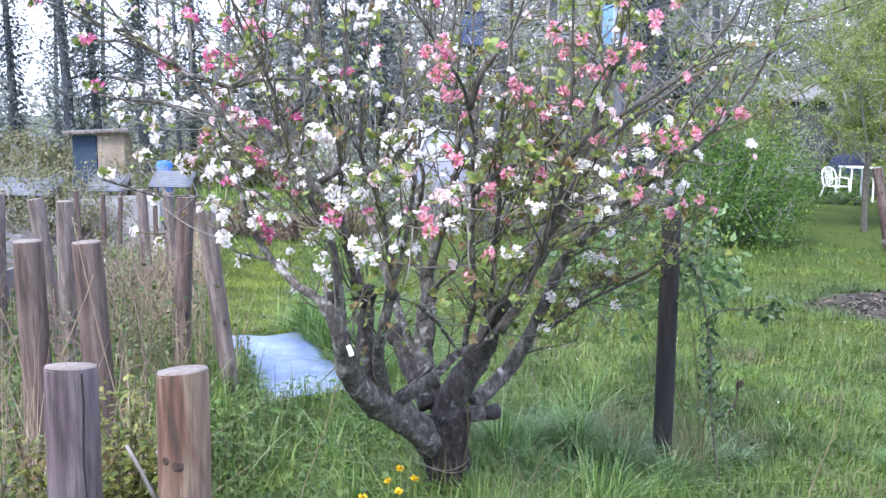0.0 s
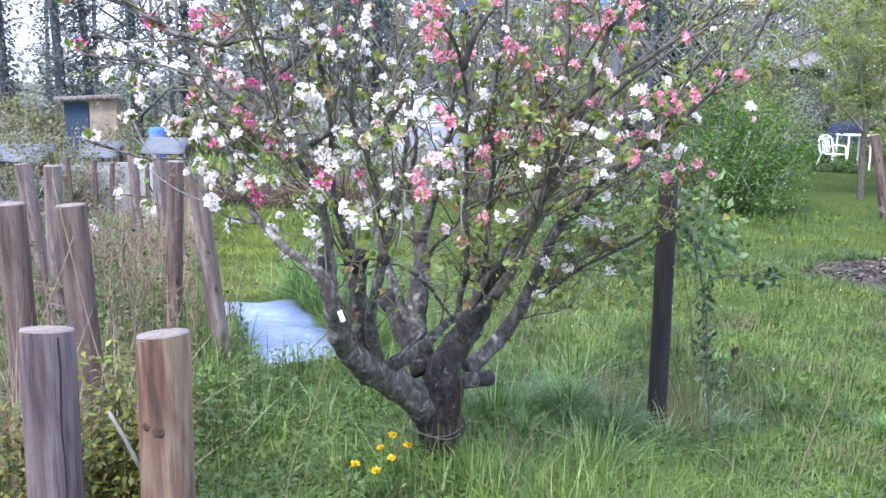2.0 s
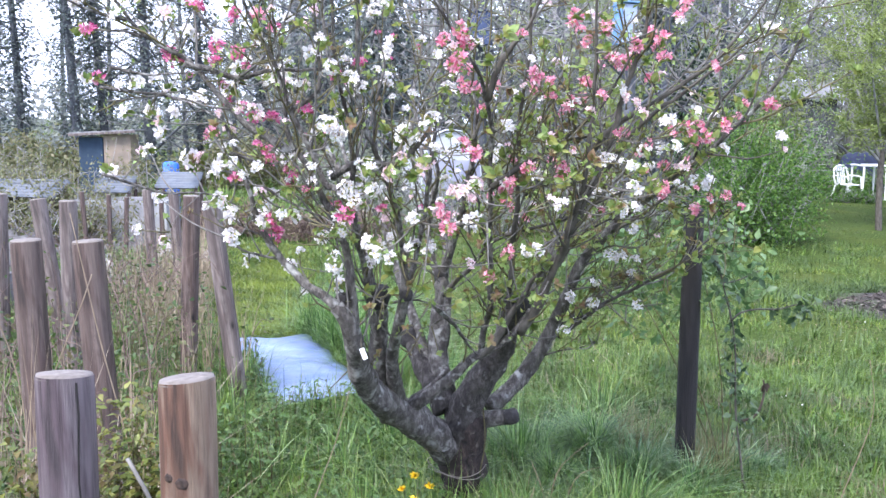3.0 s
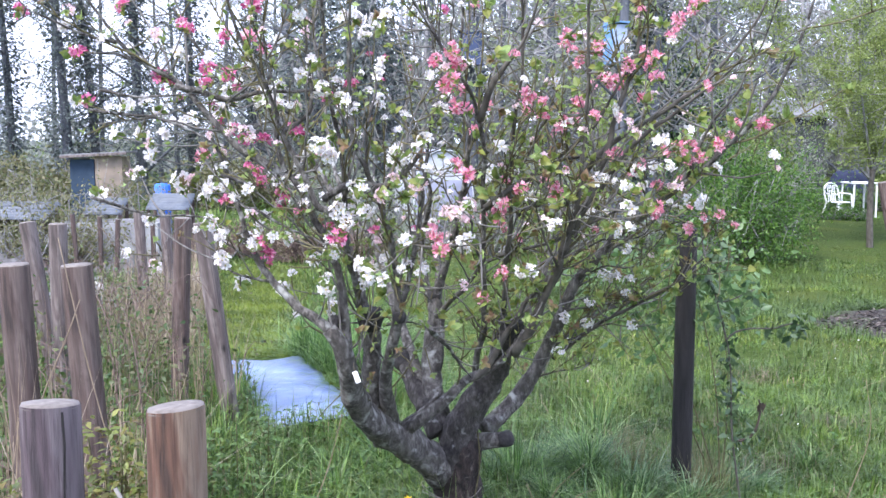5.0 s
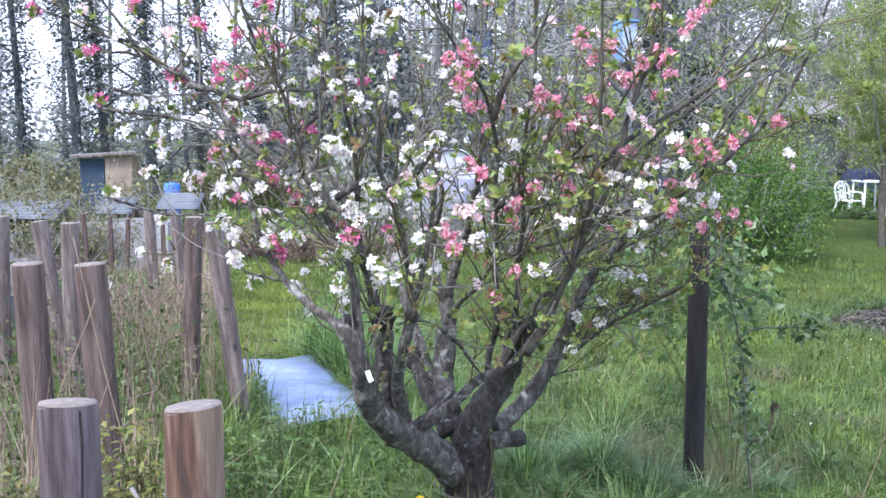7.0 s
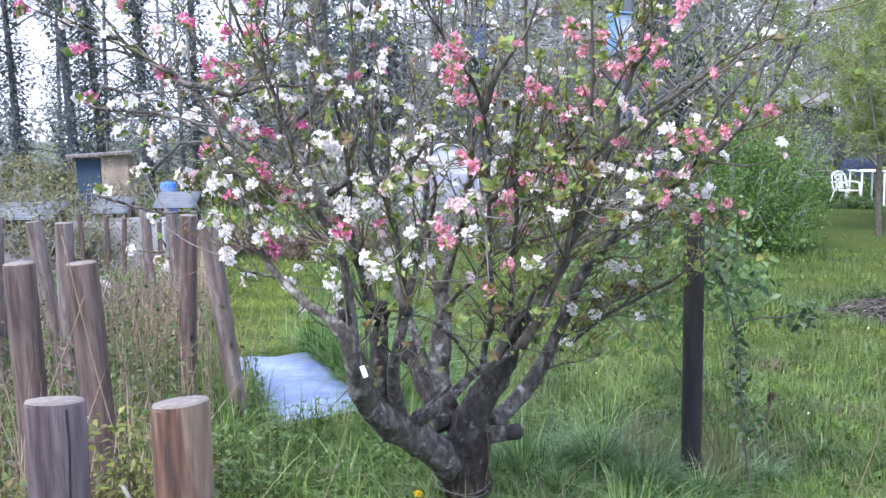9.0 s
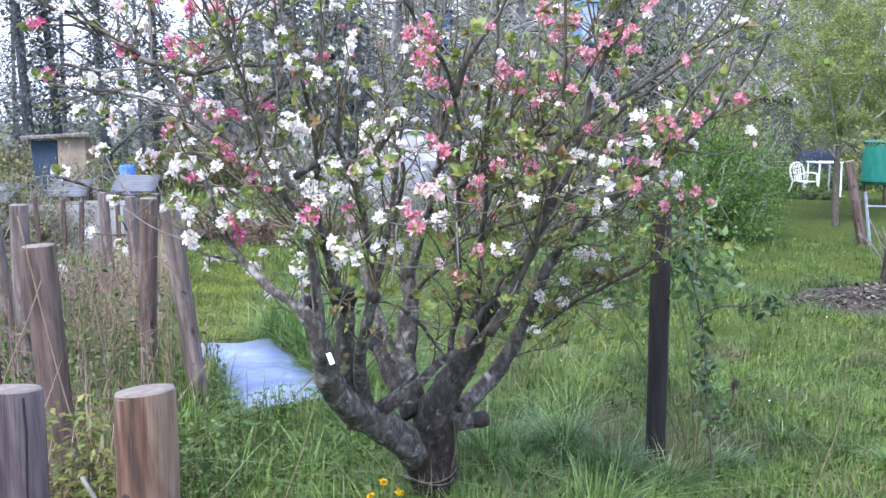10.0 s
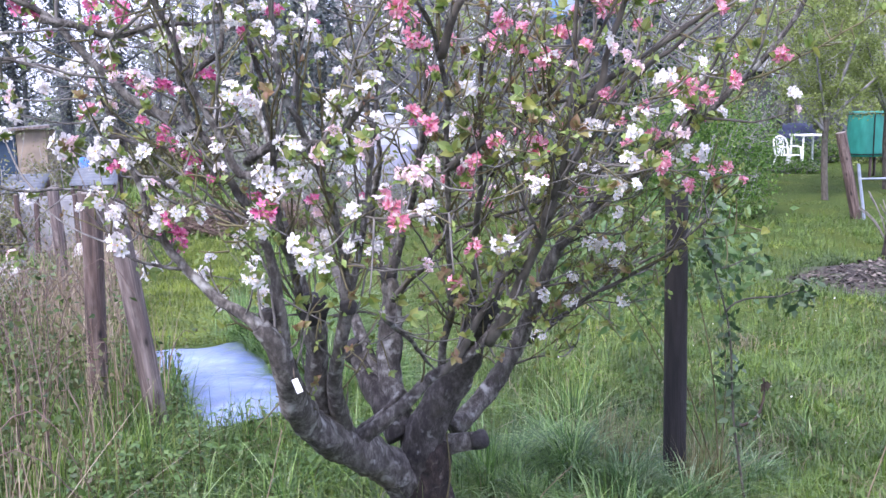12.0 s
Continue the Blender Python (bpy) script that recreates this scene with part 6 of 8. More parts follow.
# ---------------------------------------------------------------- small hut, tin, tarpaulins, polytunnel
def hut():
    th = thing("garden_hut", pose(-7.62, 19.3, 0, 0, 0, 8), "small tan boarded hut with blue side and felt roof", "shed")
    part("front_panel", box_bm(0.56, 0.04, 1.34, (0.3, 0, 0.67), 0.006), TAN_BOARD, th)
    part("side_panel", box_bm(0.5, 0.04, 1.26, (-0.25, 0.02, 0.63), 0.006), BLUE_BOARD, th, "dark blue boarded panel")
    part("side_panel", box_bm(0.04, 0.8, 1.32, (0.56, 0.42, 0.66), 0.006), TAN_BOARD, th)
    part("side_panel", box_bm(0.04, 0.8, 1.22, (-0.48, 0.44, 0.61), 0.006), BLUE_BOARD, th)
    part("back_panel", box_bm(1.06, 0.04, 1.26, (0.04, 0.84, 0.63), 0.006), TAN_BOARD, th)
    part("roof", box_bm(1.36, 1.15, 0.05, (0.03, 0.4, 1.375), 0.01, pose(0, 0, 0, 0, -3.5, 0)), ROOF_FELT, th, "grey felt roof")
    part("fascia", box_bm(1.36, 0.025, 0.05, (0.03, -0.19, 1.35), 0.004, pose(0, 0, 0, 0, -3.5, 0)), POST_PALE, th)


hut()


def tin_sheet(x, y, w, h, z0, yaw, label):
    n, rows = 4, 81
    verts, faces = [], []
    for i in range(n + 1):
        for j in range(rows):
            u = (i / n - 0.5) * w
            verts.append((u, 0.02 * math.sin(j / (rows - 1) * h * 75), j / (rows - 1) * h))
    for i in range(n):
        for j in range(rows - 1):
            b = i * rows + j
            faces.append((b, b + rows, b + rows + 1, b + 1))
    th = thing("corrugated_sheet", pose(x, y, 0, 0, 0, yaw), label, "metal sheet", "tin sheets")
    ob = mesh_object("sheet", verts, faces, TIN, th)
    ob.matrix_local = pose(0, 0, z0, -68, 0, 0) @ Matrix.Translation((0, 0, -h / 2))
    ob.modifiers.new("thickness", 'SOLIDIFY').thickness = 0.003
    for sx in (-w * 0.45, w * 0.45):
        for sy in (-h * 0.35, h * 0.35):
            part("leg", rod_bm((sx, sy, -0.02), (sx, sy, z0 - 0.02 + 0.36 * sy), 0.025, 8), POST_BROWN, th)


tin_sheet(-4.80, 12.6, 0.52, 0.5, 0.76, 6, "blue-grey corrugated tin lying flat on short stakes")
tin_sheet(-5.8, 12.0, 1.1, 0.5, 0.74, -3, "dull grey corrugated tin lying flat on short stakes")
tin_sheet(-4.02, 13.0, 0.6, 0.5, 0.8, 4, "blue-grey corrugated tin lying flat on short stakes")


def heap_cover(name, at, size, mat, seed, label, category):
    """A cover drawn over a heap: a rumpled dome that falls to the ground."""
    g = np.random.default_rng(seed)
    n, m = 28, 10
    verts, faces = [(0, 0, size[2])], []
    ph = g.uniform(0, 6.28, 4)
    for j in range(1, m + 1):
        u = j / m
        for i in range(n):
            a = 6.2832 * i / n
            w = 1 + 0.07 * math.sin(3 * a + ph[0]) + 0.05 * math.sin(5 * a + ph[1]) * u
            rr = min(1.0, u * 1.25) ** 0.8
            z = size[2] * (1 - max(0, (u - 0.35) / 0.65) ** 1.2) * (1 - 0.12 * u) + 0.03 * math.sin(4 * a + ph[2] + 5 * u)
            if j == m:
                z = 0.0
            verts.append((size[0] * rr * w * math.cos(a), size[1] * rr * w * math.sin(a), max(0, z)))
    for i in range(n):
        k = (i + 1) % n
        faces.append((0, 1 + i, 1 + k))
        for j in range(m - 1):
            faces.append((1 + j * n + i, 1 + (j + 1) * n + i, 1 + (j + 1) * n + k, 1 + j * n + k))
    ob = mesh_object(name, verts, faces, mat)
    ob.matrix_world = pose(at[0], at[1], float(ground_z(at[0], at[1])) - 0.01, 0, 0, g.uniform(0, 90))
    tagged(ob, label, category)


def blue_barrel():
    th = thing("blue_barrel", (-4.62, 14.5, float(ground_z(-4.62, 14.5))), "bright blue round plastic water barrel", "barrel")
    v, t = tube(np.array([(0, 0, -0.02), (0, 0, 0.04), (0, 0, 0.3), (0, 0, 0.34), (0, 0, 0.38), (0, 0, 0.66), (0, 0, 0.7), (0, 0, 0.74), (0, 0, 0.96), (0, 0, 1.0), (0, 0, 1.01)]),
                np.array([0.12, 0.128, 0.132, 0.138, 0.132, 0.132, 0.138, 0.132, 0.124, 0.1, 0.02]), 24)
    big_mesh("body", v, t, BLUE_TARP, th, smooth=True)
    v, t = tube(np.array([(0.06, 0, 1.0), (0.06, 0, 1.03)]), [0.03, 0.028], 12)
    big_mesh("cap", v, t, BLUE_BOARD, th, label="dark screw cap")


blue_barrel()


heap_cover("navy_tarpaulin", (10.4, 23.6), (1.1, 0.6, 0.98), NAVY_TARP, 702, "dark navy tarpaulin over stacked goods", "tarpaulin")
for i, (x, y, s) in enumerate(((-3.25, 9.6, 0.1), (-3.75, 9.4, 0.14), (-4.3, 9.2, 0.18), (-3.0, 10.8, 0.1), (-5.0, 9.4, 0.2), (-3.5, 10.9, 0.16))):
    heap_cover("white_sack", (x, y), (s * 1.3, s, s * 1.5), SACK, 710 + i, "pale crumpled garden sack on the ground", "sack")


def raised_bed(x, y, w, d, h, yaw, mat, label):
    th = thing("raised_bed", pose(x, y, 0, 0, 0, yaw), label, "planter", "raised beds")
    for sy in (-1, 1):
        part("board", box_bm(w, 0.04, h, (0, sy * d / 2, h / 2), 0.006), mat, th)
    for sx in (-1, 1):
        part("board", box_bm(0.04, d - 0.04, h, (sx * (w / 2 - 0.02), 0, h / 2), 0.006), mat, th)
    part("earth", box_bm(w - 0.08, d - 0.04, 0.05, (0, 0, h - 0.07), 0.01), SOIL, th, "dark earth")


raised_bed(-4.9, 8.3, 1.8, 0.8, 0.3, 3, CONCRETE, "pale grey raised bed beyond the fence")
heap_cover("earth_mound", (-5.4, 11.2), (1.3, 0.5, 0.3), STONE, 731, "low pale mound of stony earth beyond the fence", "mound")
heap_cover("earth_mound", (-4.0, 11.8), (0.7, 0.4, 0.24), STONE, 732, "low pale mound of stony earth beyond the fence", "mound")
raised_bed(-4.5, 12.15, 1.3, 0.6, 0.6, 2, PALE_BOARD, "pale grey painted raised bed behind thin stakes")
raised_bed(-4.5, 7.4, 1.2, 0.5, 0.5, 5, TERRACOTTA, "red-brown plank raised bed")


def rubble(x, y, r, seed):
    """A rough broken stone, half sunk."""
    g = np.random.default_rng(seed)
    bm = bmesh.new()
    bmesh.ops.create_icosphere(bm, subdivisions=2, radius=1.0)
    cuts = [Vector(g.normal(0, 1, 3)).normalized() for _ in range(7)]
    for v in bm.verts:
        for c in cuts:
            over = v.co.dot(c) - 0.72
            if over > 0:
                v.co -= c * over
        v.co = Vector((v.co.x * r * 1.2, v.co.y * r, v.co.z * r * 0.75))
    me = bpy.data.meshes.new("stone")
    bm.to_mesh(me)
    bm.free()
    me.materials.append(STONE)
    ob = new("stone", me)
    ob.matrix_world = pose(x, y, float(ground_z(x, y)) + r * 0.35, 0, 0, g.uniform(0, 180))
    tagged(ob, "pale grey broken stone lying in dry grass", "stone", "rubble stones")


for i, (x, y, r) in enumerate(((-4.3, 8.75, 0.12), (-4.05, 8.9, 0.09), (-3.85, 8.7, 0.11), (-4.6, 9.0, 0.14), (-3.6, 8.95, 0.08), (-3.4, 9.2, 0.1), (-4.2, 9.3, 0.12), (-3.15, 9.3, 0.07), (-4.75, 9.5, 0.13), (-3.9, 9.7, 0.1), (-5.2, 10.5, 0.16), (-4.6, 10.6, 0.13), (-5.6, 10.3, 0.14), (-4.1, 10.4, 0.12), (-4.9, 10.9, 0.15))):
    rubble(x, y, r, 900 + i)


def polytunnel():
    w, h, L = 0.55, 1.52, 3.4
    th = thing("polytunnel", pose(-0.12, 16.0, 0, 0, 0, 10), "low white polytunnel with a greyish lavender end", "polytunnel")
    n = 26

    def arch(s):
        out = []
        for i in range(n + 1):
            a = math.pi * i / n
            c, q = math.cos(a), math.sin(a)
            out.append((s * w * math.copysign(abs(c) ** 0.75, c), s * h * abs(q) ** 0.7))
        return out
    rows = 14
    verts, faces = [], []
    for j in range(rows + 1):
        sag = 1 - 0.015 * math.sin(math.pi * (j % 4) / 4)
        for x, z in arch(sag):
            verts.append((x, L * j / rows, z))
    for j in range(rows):
        for i in range(n):
            b = j * (n + 1) + i
            faces.append((b, b + n + 1, b + n + 2, b + 1))
    ob = mesh_object("cover", verts, faces, COVER_WHITE, th)
    ob.modifiers.new("thickness", 'SOLIDIFY').thickness = 0.004
    part("end_panel", box_bm(w * 1.86, 0.02, 1.0, (0, 0.02, 0.5), 0.004), COVER_END, th, "lavender-grey lower end panel")
    for y0, nm in ((0.05, "end_sheet"), (L - 0.05, "end_sheet")):
        pts = [(x * 0.985, y0 + 0.02 * math.sin(7 * x), z * 0.985) for x, z in arch(1)]
        mesh_object(nm, pts + [(0, y0, 0.02)], [(i, i + 1, n + 1) for i in range(n)], COVER_WHITE, th)
    for k in range(4):
        ring = np.array([(x * 1.004, L * k / 3, z * 1.004) for x, z in arch(1)])
        v, t = tube(ring, np.full(len(ring), 0.009), 6)
        big_mesh("hoop", v, t, COVER_WHITE, th)


polytunnel()


def garden_chair():
    th = thing("garden_chair", pose(8.83, 20.6, 0.0, 0, 0, 205) @ Matrix.Scale(0.88, 4), "white moulded plastic garden chair with an arched back", "chair")
    w, d, sh = 0.42, 0.4, 0.4
    part("seat", box_bm(w, d, 0.035, (0, 0, sh), 0.014), PLASTIC_WHITE, th)
    for sx in (-1, 1):
        part("front_leg", rod_bm((sx * 0.26, 0.24, 0), (sx * 0.22, 0.2, sh + 0.2), 0.022, 10), PLASTIC_WHITE, th)
        part("back_leg", rod_bm((sx * 0.25, -0.3, 0), (sx * 0.21, -0.19, sh), 0.022, 10), PLASTIC_WHITE, th)
        arm = curve_points([(sx * 0.22, 0.2, sh + 0.2), (sx * 0.26, 0.05, sh + 0.22), (sx * 0.23, -0.2, sh + 0.22)], 0.05)
        v, t = tube(arm, np.full(len(arm), 0.02), 8)
        big_mesh("armrest", v, t, PLASTIC_WHITE, th, smooth=True)
    back = curve_points([(-0.22, -0.19, sh), (-0.25, -0.24, sh + 0.2), (-0.2, -0.28, sh + 0.4), (0, -0.3, sh + 0.48), (0.2, -0.28, sh + 0.4), (0.25, -0.24, sh + 0.2), (0.22, -0.19, sh)], 0.04)
    v, t = tube(back, np.full(len(back), 0.026), 8)
    big_mesh("back_frame", v, t, PLASTIC_WHITE, th, smooth=True)
    for k in range(5):
        x = -0.12 + 0.06 * k
        part("back_slat", box_bm(0.03, 0.012, 0.42, (x, -0.25, sh + 0.23), 0.004, pose(0, 0, 0, 12, 0, 0)), PLASTIC_WHITE, th)


garden_chair()


def garden_table():
    th = thing("garden_table", pose(9.33, 20.7, 0.0, 0, 0, 4), "plain white plastic garden table", "table")
    part("tabletop", box_bm(0.6, 0.6, 0.035, (0, 0, 0.79), 0.01), PLASTIC_WHITE, th)
    for sx in (-1, 1):
        for sy in (-1, 1):
            part("leg", rod_bm((sx * 0.27, sy * 0.27, 0), (sx * 0.26, sy * 0.26, 0.775), 0.022, 10), PLASTIC_WHITE, th)


garden_table()


def green_bin():
    th = thing("compost_bin", pose(9.75, 19.0, 0.0, 0, 0, 0), "teal green netted round compost bin", "bin")
    n, rows = 28, 10
    verts, faces = [], []
    for j in range(rows + 1):
        u = j / rows
        for i in range(n):
            a = 6.2832 * i / n
            r = 0.37 * (1 - 0.08 * u ** 3) * (1 + 0.02 * math.sin(8 * a))
            verts.append((r * math.cos(a), r * math.sin(a), 0.4 + 0.92 * u))
    for j in range(rows):
        for i in range(n):
            k = (i + 1) % n
            faces.append((j * n + i, j * n + k, (j + 1) * n + k, (j + 1) * n + i))
    faces.append(tuple(range(rows * n, rows * n + n)))
    faces.append(tuple(range(n))[::-1])
    mesh_object("cover", verts, faces, TEAL, th)
    for k in range(3):
        a = 2.09 * k + 0.4
        part("leg", rod_bm((0.3 * math.cos(a), 0.3 * math.sin(a), -0.03), (0.3 * math.cos(a), 0.3 * math.sin(a), 0.42), 0.03, 8), POST_BROWN, th)
    for zz in (0.45, 1.27):
        a = np.linspace(0, 6.2832, 33)
        v, t = tube(np.stack([0.375 * np.cos(a), 0.375 * np.sin(a), np.full(33, zz)], 1), np.full(33, 0.012), 6)
        big_mesh("hoop", v, t, POST_DARK, th)
    part("seam", box_bm(0.02, 0.02, 0.9, (-0.03, -0.37, 0.86), 0.004), POST_DARK, th)


green_bin()


def rail():
    th = thing("metal_gate", (6.24, 12.5, 0), "blue-grey tubular metal gate leaning on the post", "gate")
    part("upright", rod_bm((0.02, 0, -0.03), (-0.10, 0, 0.73), 0.022, 10), METAL_GREY, th)
    part("rail", rod_bm((-0.07, 0, 0.53), (2.2, 0.1, 0.5), 0.014, 10), METAL_GREY, th)
    part("upright", rod_bm((2.2, 0.1, -0.02), (2.2, 0.1, 0.62), 0.022, 10), METAL_GREY, th)


rail()


def stump():
    th = thing("tree_stump", (5.06, 9.6, 0), "short brown sawn stump with young shoots", "stump")
    line = np.array([(0, 0, -0.05), (0, 0, 0.05), (0, 0, 0.18), (0.01, 0, 0.34)])
    v, t = tube(line, [0.19, 0.16, 0.14, 0.145], 18, 0.1, 5)
    big_mesh("stem", v, t, BARK_LOW, th, smooth=True)
    v, t = tube(np.array([(0.01, 0, 0.335), (0.01, 0, 0.348)]), [0.13, 0.125], 18, 0.05, 6)
    big_mesh("sawn_top", v, t, END_GRAIN, th)
    g = np.random.default_rng(8)
    for k in range(16):
        a = g.uniform(0, 6.28)
        p = np.array([0.12 * math.cos(a), 0.12 * math.sin(a), 0.15])
        e = p + np.array([0.3 * math.cos(a), 0.2 * math.sin(a), g.uniform(0.25, 0.5)])
        v, t = tube(curve_points([p, (p + e) / 2 + np.array([0, 0, 0.05]), e], 0.06), np.full(len(curve_points([p, (p + e) / 2 + np.array([0, 0, 0.05]), e], 0.06)), 0.006), 5)
        big_mesh("shoot", v, t, TWIG, th)


stump()


def nest_box(at, mats, w, h, label, back):
    th = thing("nest_box", pose(at[0], at[1], at[2], 0, 0, at[3]), label, "nest box", "nest boxes")
    part("front", box_bm(w, 0.02, h, (0, -0.14, h / 2), 0.004), mats[0], th)
    for sx in (-1, 1):
        part("side", box_bm(0.02, 0.26, h, (sx * (w / 2 - 0.01), 0.0, h / 2), 0.004), mats[1], th)
    part("back", box_bm(w, 0.02, h * 1.1, (0, 0.14, h * 0.55), 0.004), mats[1], th)
    part("roof", box_bm(w * 1.15, 0.36, 0.025, (0, -0.01, h + 0.012), 0.004, pose(0, 0, 0, -6, 0, 0)), mats[1], th)
    part("floor", box_bm(w * 1.08, 0.33, 0.025, (0, -0.005, -0.012), 0.004), mats[1], th)
    part("bracket", rod_bm((0, 0.14, h * 0.5), (0, back, h * 0.5), 0.02, 8), POST_BROWN, th)


nest_box((2.43, 13.9, 2.86, 22), (BOX_PALE, BOX_EDGE), 0.23, 0.55, "pale blue painted nest box hung on a trunk", 0.3)
nest_box((0.44, 20.6, 3.4, -10), (BOX_DARK, BOX_DARK), 0.5, 0.68, "dark navy nest box hung on a trunk", 0.4)


def far_roof():
    th = thing("far_shed", pose(10.0, 27.5, 0, 0, 0, -4), "grey-roofed shed half hidden behind shrubs", "shed")
    part("wall", box_bm(2.6, 1.8, 2.5, (0, 0.9, 1.25), 0.01), GREY_BOARD, th)
    part("roof", box_bm(3.1, 2.3, 0.08, (0, 0.9, 2.75), 0.01, pose(0, 0, 0, 14, 0, 0)), ROOF_FELT, th, "pale grey roof")


far_roof()

# ---------------------------------------------------------------- brambles, dry stalks, sapling by the stake
def bramble_bank():
    g = np.random.default_rng(31)
    th = thing("bramble_bank", (-1.8, 5.0, 0), "tangled brambles with dry brown stems between the posts", "brambles", kind="stuff")
    o = np.array([-1.8, 5.0, 0])
    h, spots = Heap(), []
    for k in range(230):
        y = g.uniform(2.6, 8.6)
        x = g.uniform(-1.45, -1.2) - g.uniform(0, 1.35) * (0.4 + y / 9) - 0.07 * (y - 4)
        if off_line(x, y, LANE) < 0.5:
            continue
        z = float(ground_z(x, y))
        H = g.uniform(0.35, 0.95)
        az = g.uniform(0, 6.283)
        L = g.uniform(0.08, 0.42)
        c = [(x, y, z), (x + 0.3 * L * math.cos(az), y + 0.3 * L * math.sin(az), z + H * 0.7), (x + L * math.cos(az), y + L * math.sin(az), z + H), (x + 1.5 * L * math.cos(az), y + 1.5 * L * math.sin(az), z + H * g.uniform(0.5, 1.0))]
        ln = curve_points(c, 0.09)
        v, t = tube(ln - o, np.linspace(0.0036, 0.0016, len(ln)), 4)
        h.add(v, t)
        spots.append(ln[len(ln) // 4:])
    h.build("stem_growth", BRAMBLE_STEM, th, "stuff")
    spots = np.vstack(spots)
    n = 19000
    p = spots[g.integers(0, len(spots), n)] + g.normal(0, 0.05, (n, 3))
    w = np.exp(-((p[:, 2] - 0.15) / 0.38) ** 2)
    p = p[g.uniform(0, 1, n) < (0.1 + 0.9 * w) * np.clip(1.5 - 0.16 * p[:, 1], 0.3, 1)]
    v, t = leaf_spray(p - o, 0.034, g)
    big_mesh("foliage", v, t, BRAMBLE_LEAF, th, "stuff", "small dull green bramble leaves")


bramble_bank()


def dry_stalks():
    g = np.random.default_rng(33)
    n = 2900
    y = np.concatenate([g.uniform(6.2, 10.5, n * 7 // 8), g.uniform(3.2, 6.5, n - n * 7 // 8)])
    x = -1.75 - 0.16 * (y - 6) - np.abs(g.normal(0, 0.6, n)) + 0.25
    x[n * 7 // 8:] = -1.15 - np.abs(g.normal(0, 0.45, n - n * 7 // 8)) - 0.05 * (y[n * 7 // 8:] - 3)
    nx, ny = -1.15 - np.abs(g.normal(0, 0.28, 230)), g.uniform(2.3, 3.6, 230)
    x, y = np.concatenate([x, nx]), np.concatenate([y, ny])
    ok = off_line(x, y, LANE) > 0.5
    x, y = x[ok], y[ok]
    n = len(x)
    tall = np.zeros(n)
    x, y, tall = np.concatenate([x, g.uniform(-1.3, -0.93, 150)]), np.concatenate([y, g.uniform(2.2, 2.7, 150)]), np.concatenate([tall, np.full(150, 0.42)])
    n = len(x)
    v, t = blades(x, y, ground_z(x, y), tall + g.uniform(0.3, 0.9, n), g.uniform(0.004, 0.008, n), g, 0.33, 3)
    ob = big_mesh("dry_stalks", v, t, DRY)
    tagged(ob, "pale dry grass stalks standing behind the posts", "dry grass", kind="stuff")


dry_stalks()


def near_weed(at, height, seed, mat, label):
    g = np.random.default_rng(seed)
    th = thing("nettle_clump", at, label, "weed", "weeds by the posts")
    h = Heap()
    places = []
    for k in range(9):
        a, L = g.uniform(0, 6.28), g.uniform(0.02, 0.09)
        tip = np.array([L * math.cos(a), L * math.sin(a), height * g.uniform(0.7, 1.0)])
        ln = curve_points([(0.3 * tip[0], 0.3 * tip[1], 0), tip * np.array([0.5, 0.5, 0.55]), tip], 0.06)
        v, t = tube(ln, np.linspace(0.004, 0.002, len(ln)), 5)
        h.add(v, t)
        for q in range(2, len(ln)):
            for s in range(30):
                places.append(ln[q] + g.normal(0, 0.02, 3))
    h.build("stem_growth", YOUNG_TWIG, th, "stuff")
    f = g.normal(0, 1, (len(places), 3))
    f[:, 2] = f[:, 2] * 0.4 - 0.25
    v, t = spread(LEAF_V, LEAF_T, np.array(places), turns(f, g.uniform(-0.6, 0.6, len(places))), 0.022 * g.uniform(0.5, 1.3, len(places)))
    big_mesh("leaves", v, t, mat, th, "stuff")


near_weed((-0.70, 2.05, 0), 1.12, 801, NETTLE_LEAF, "yellow-green leafy weed between the near posts")
near_weed((-0.74, 2.12, 0), 1.08, 802, NETTLE_LEAF, "yellow-green leafy weed between the near posts")
near_weed((-0.65, 2.1, 0), 1.02, 804, NETTLE_LEAF, "yellow-green leafy weed between the near posts")
near_weed((-0.78, 2.05, 0), 1.0, 805, NETTLE_LEAF, "yellow-green leafy weed between the near posts")
near_weed((-0.96, 1.95, 0), 0.98, 806, BRAMBLE_LEAF, "dull green leafy weed beside the near posts")
# added dark clumps: their colour supplies the shadow behind the posts
for i, (x, y, h) in enumerate(((-1.0, 2.35, 0.8), (-1.15, 2.5, 0.72), (-1.3, 2.4, 0.85), (-0.9, 2.6, 0.62), (-1.42, 2.6, 0.7), (-1.1, 2.8, 0.6), (-0.78, 2.75, 0.5), (-1.55, 2.35, 0.8))):
    near_weed((x, y, 0), h, 810 + i, SHADE_WEED, "dark green leafy weed added as shadow fill behind the near posts")
near_weed((-0.84, 1.9, 0), 1.04, 803, NETTLE_LEAF, "yellow-green leafy weed beside the near posts")


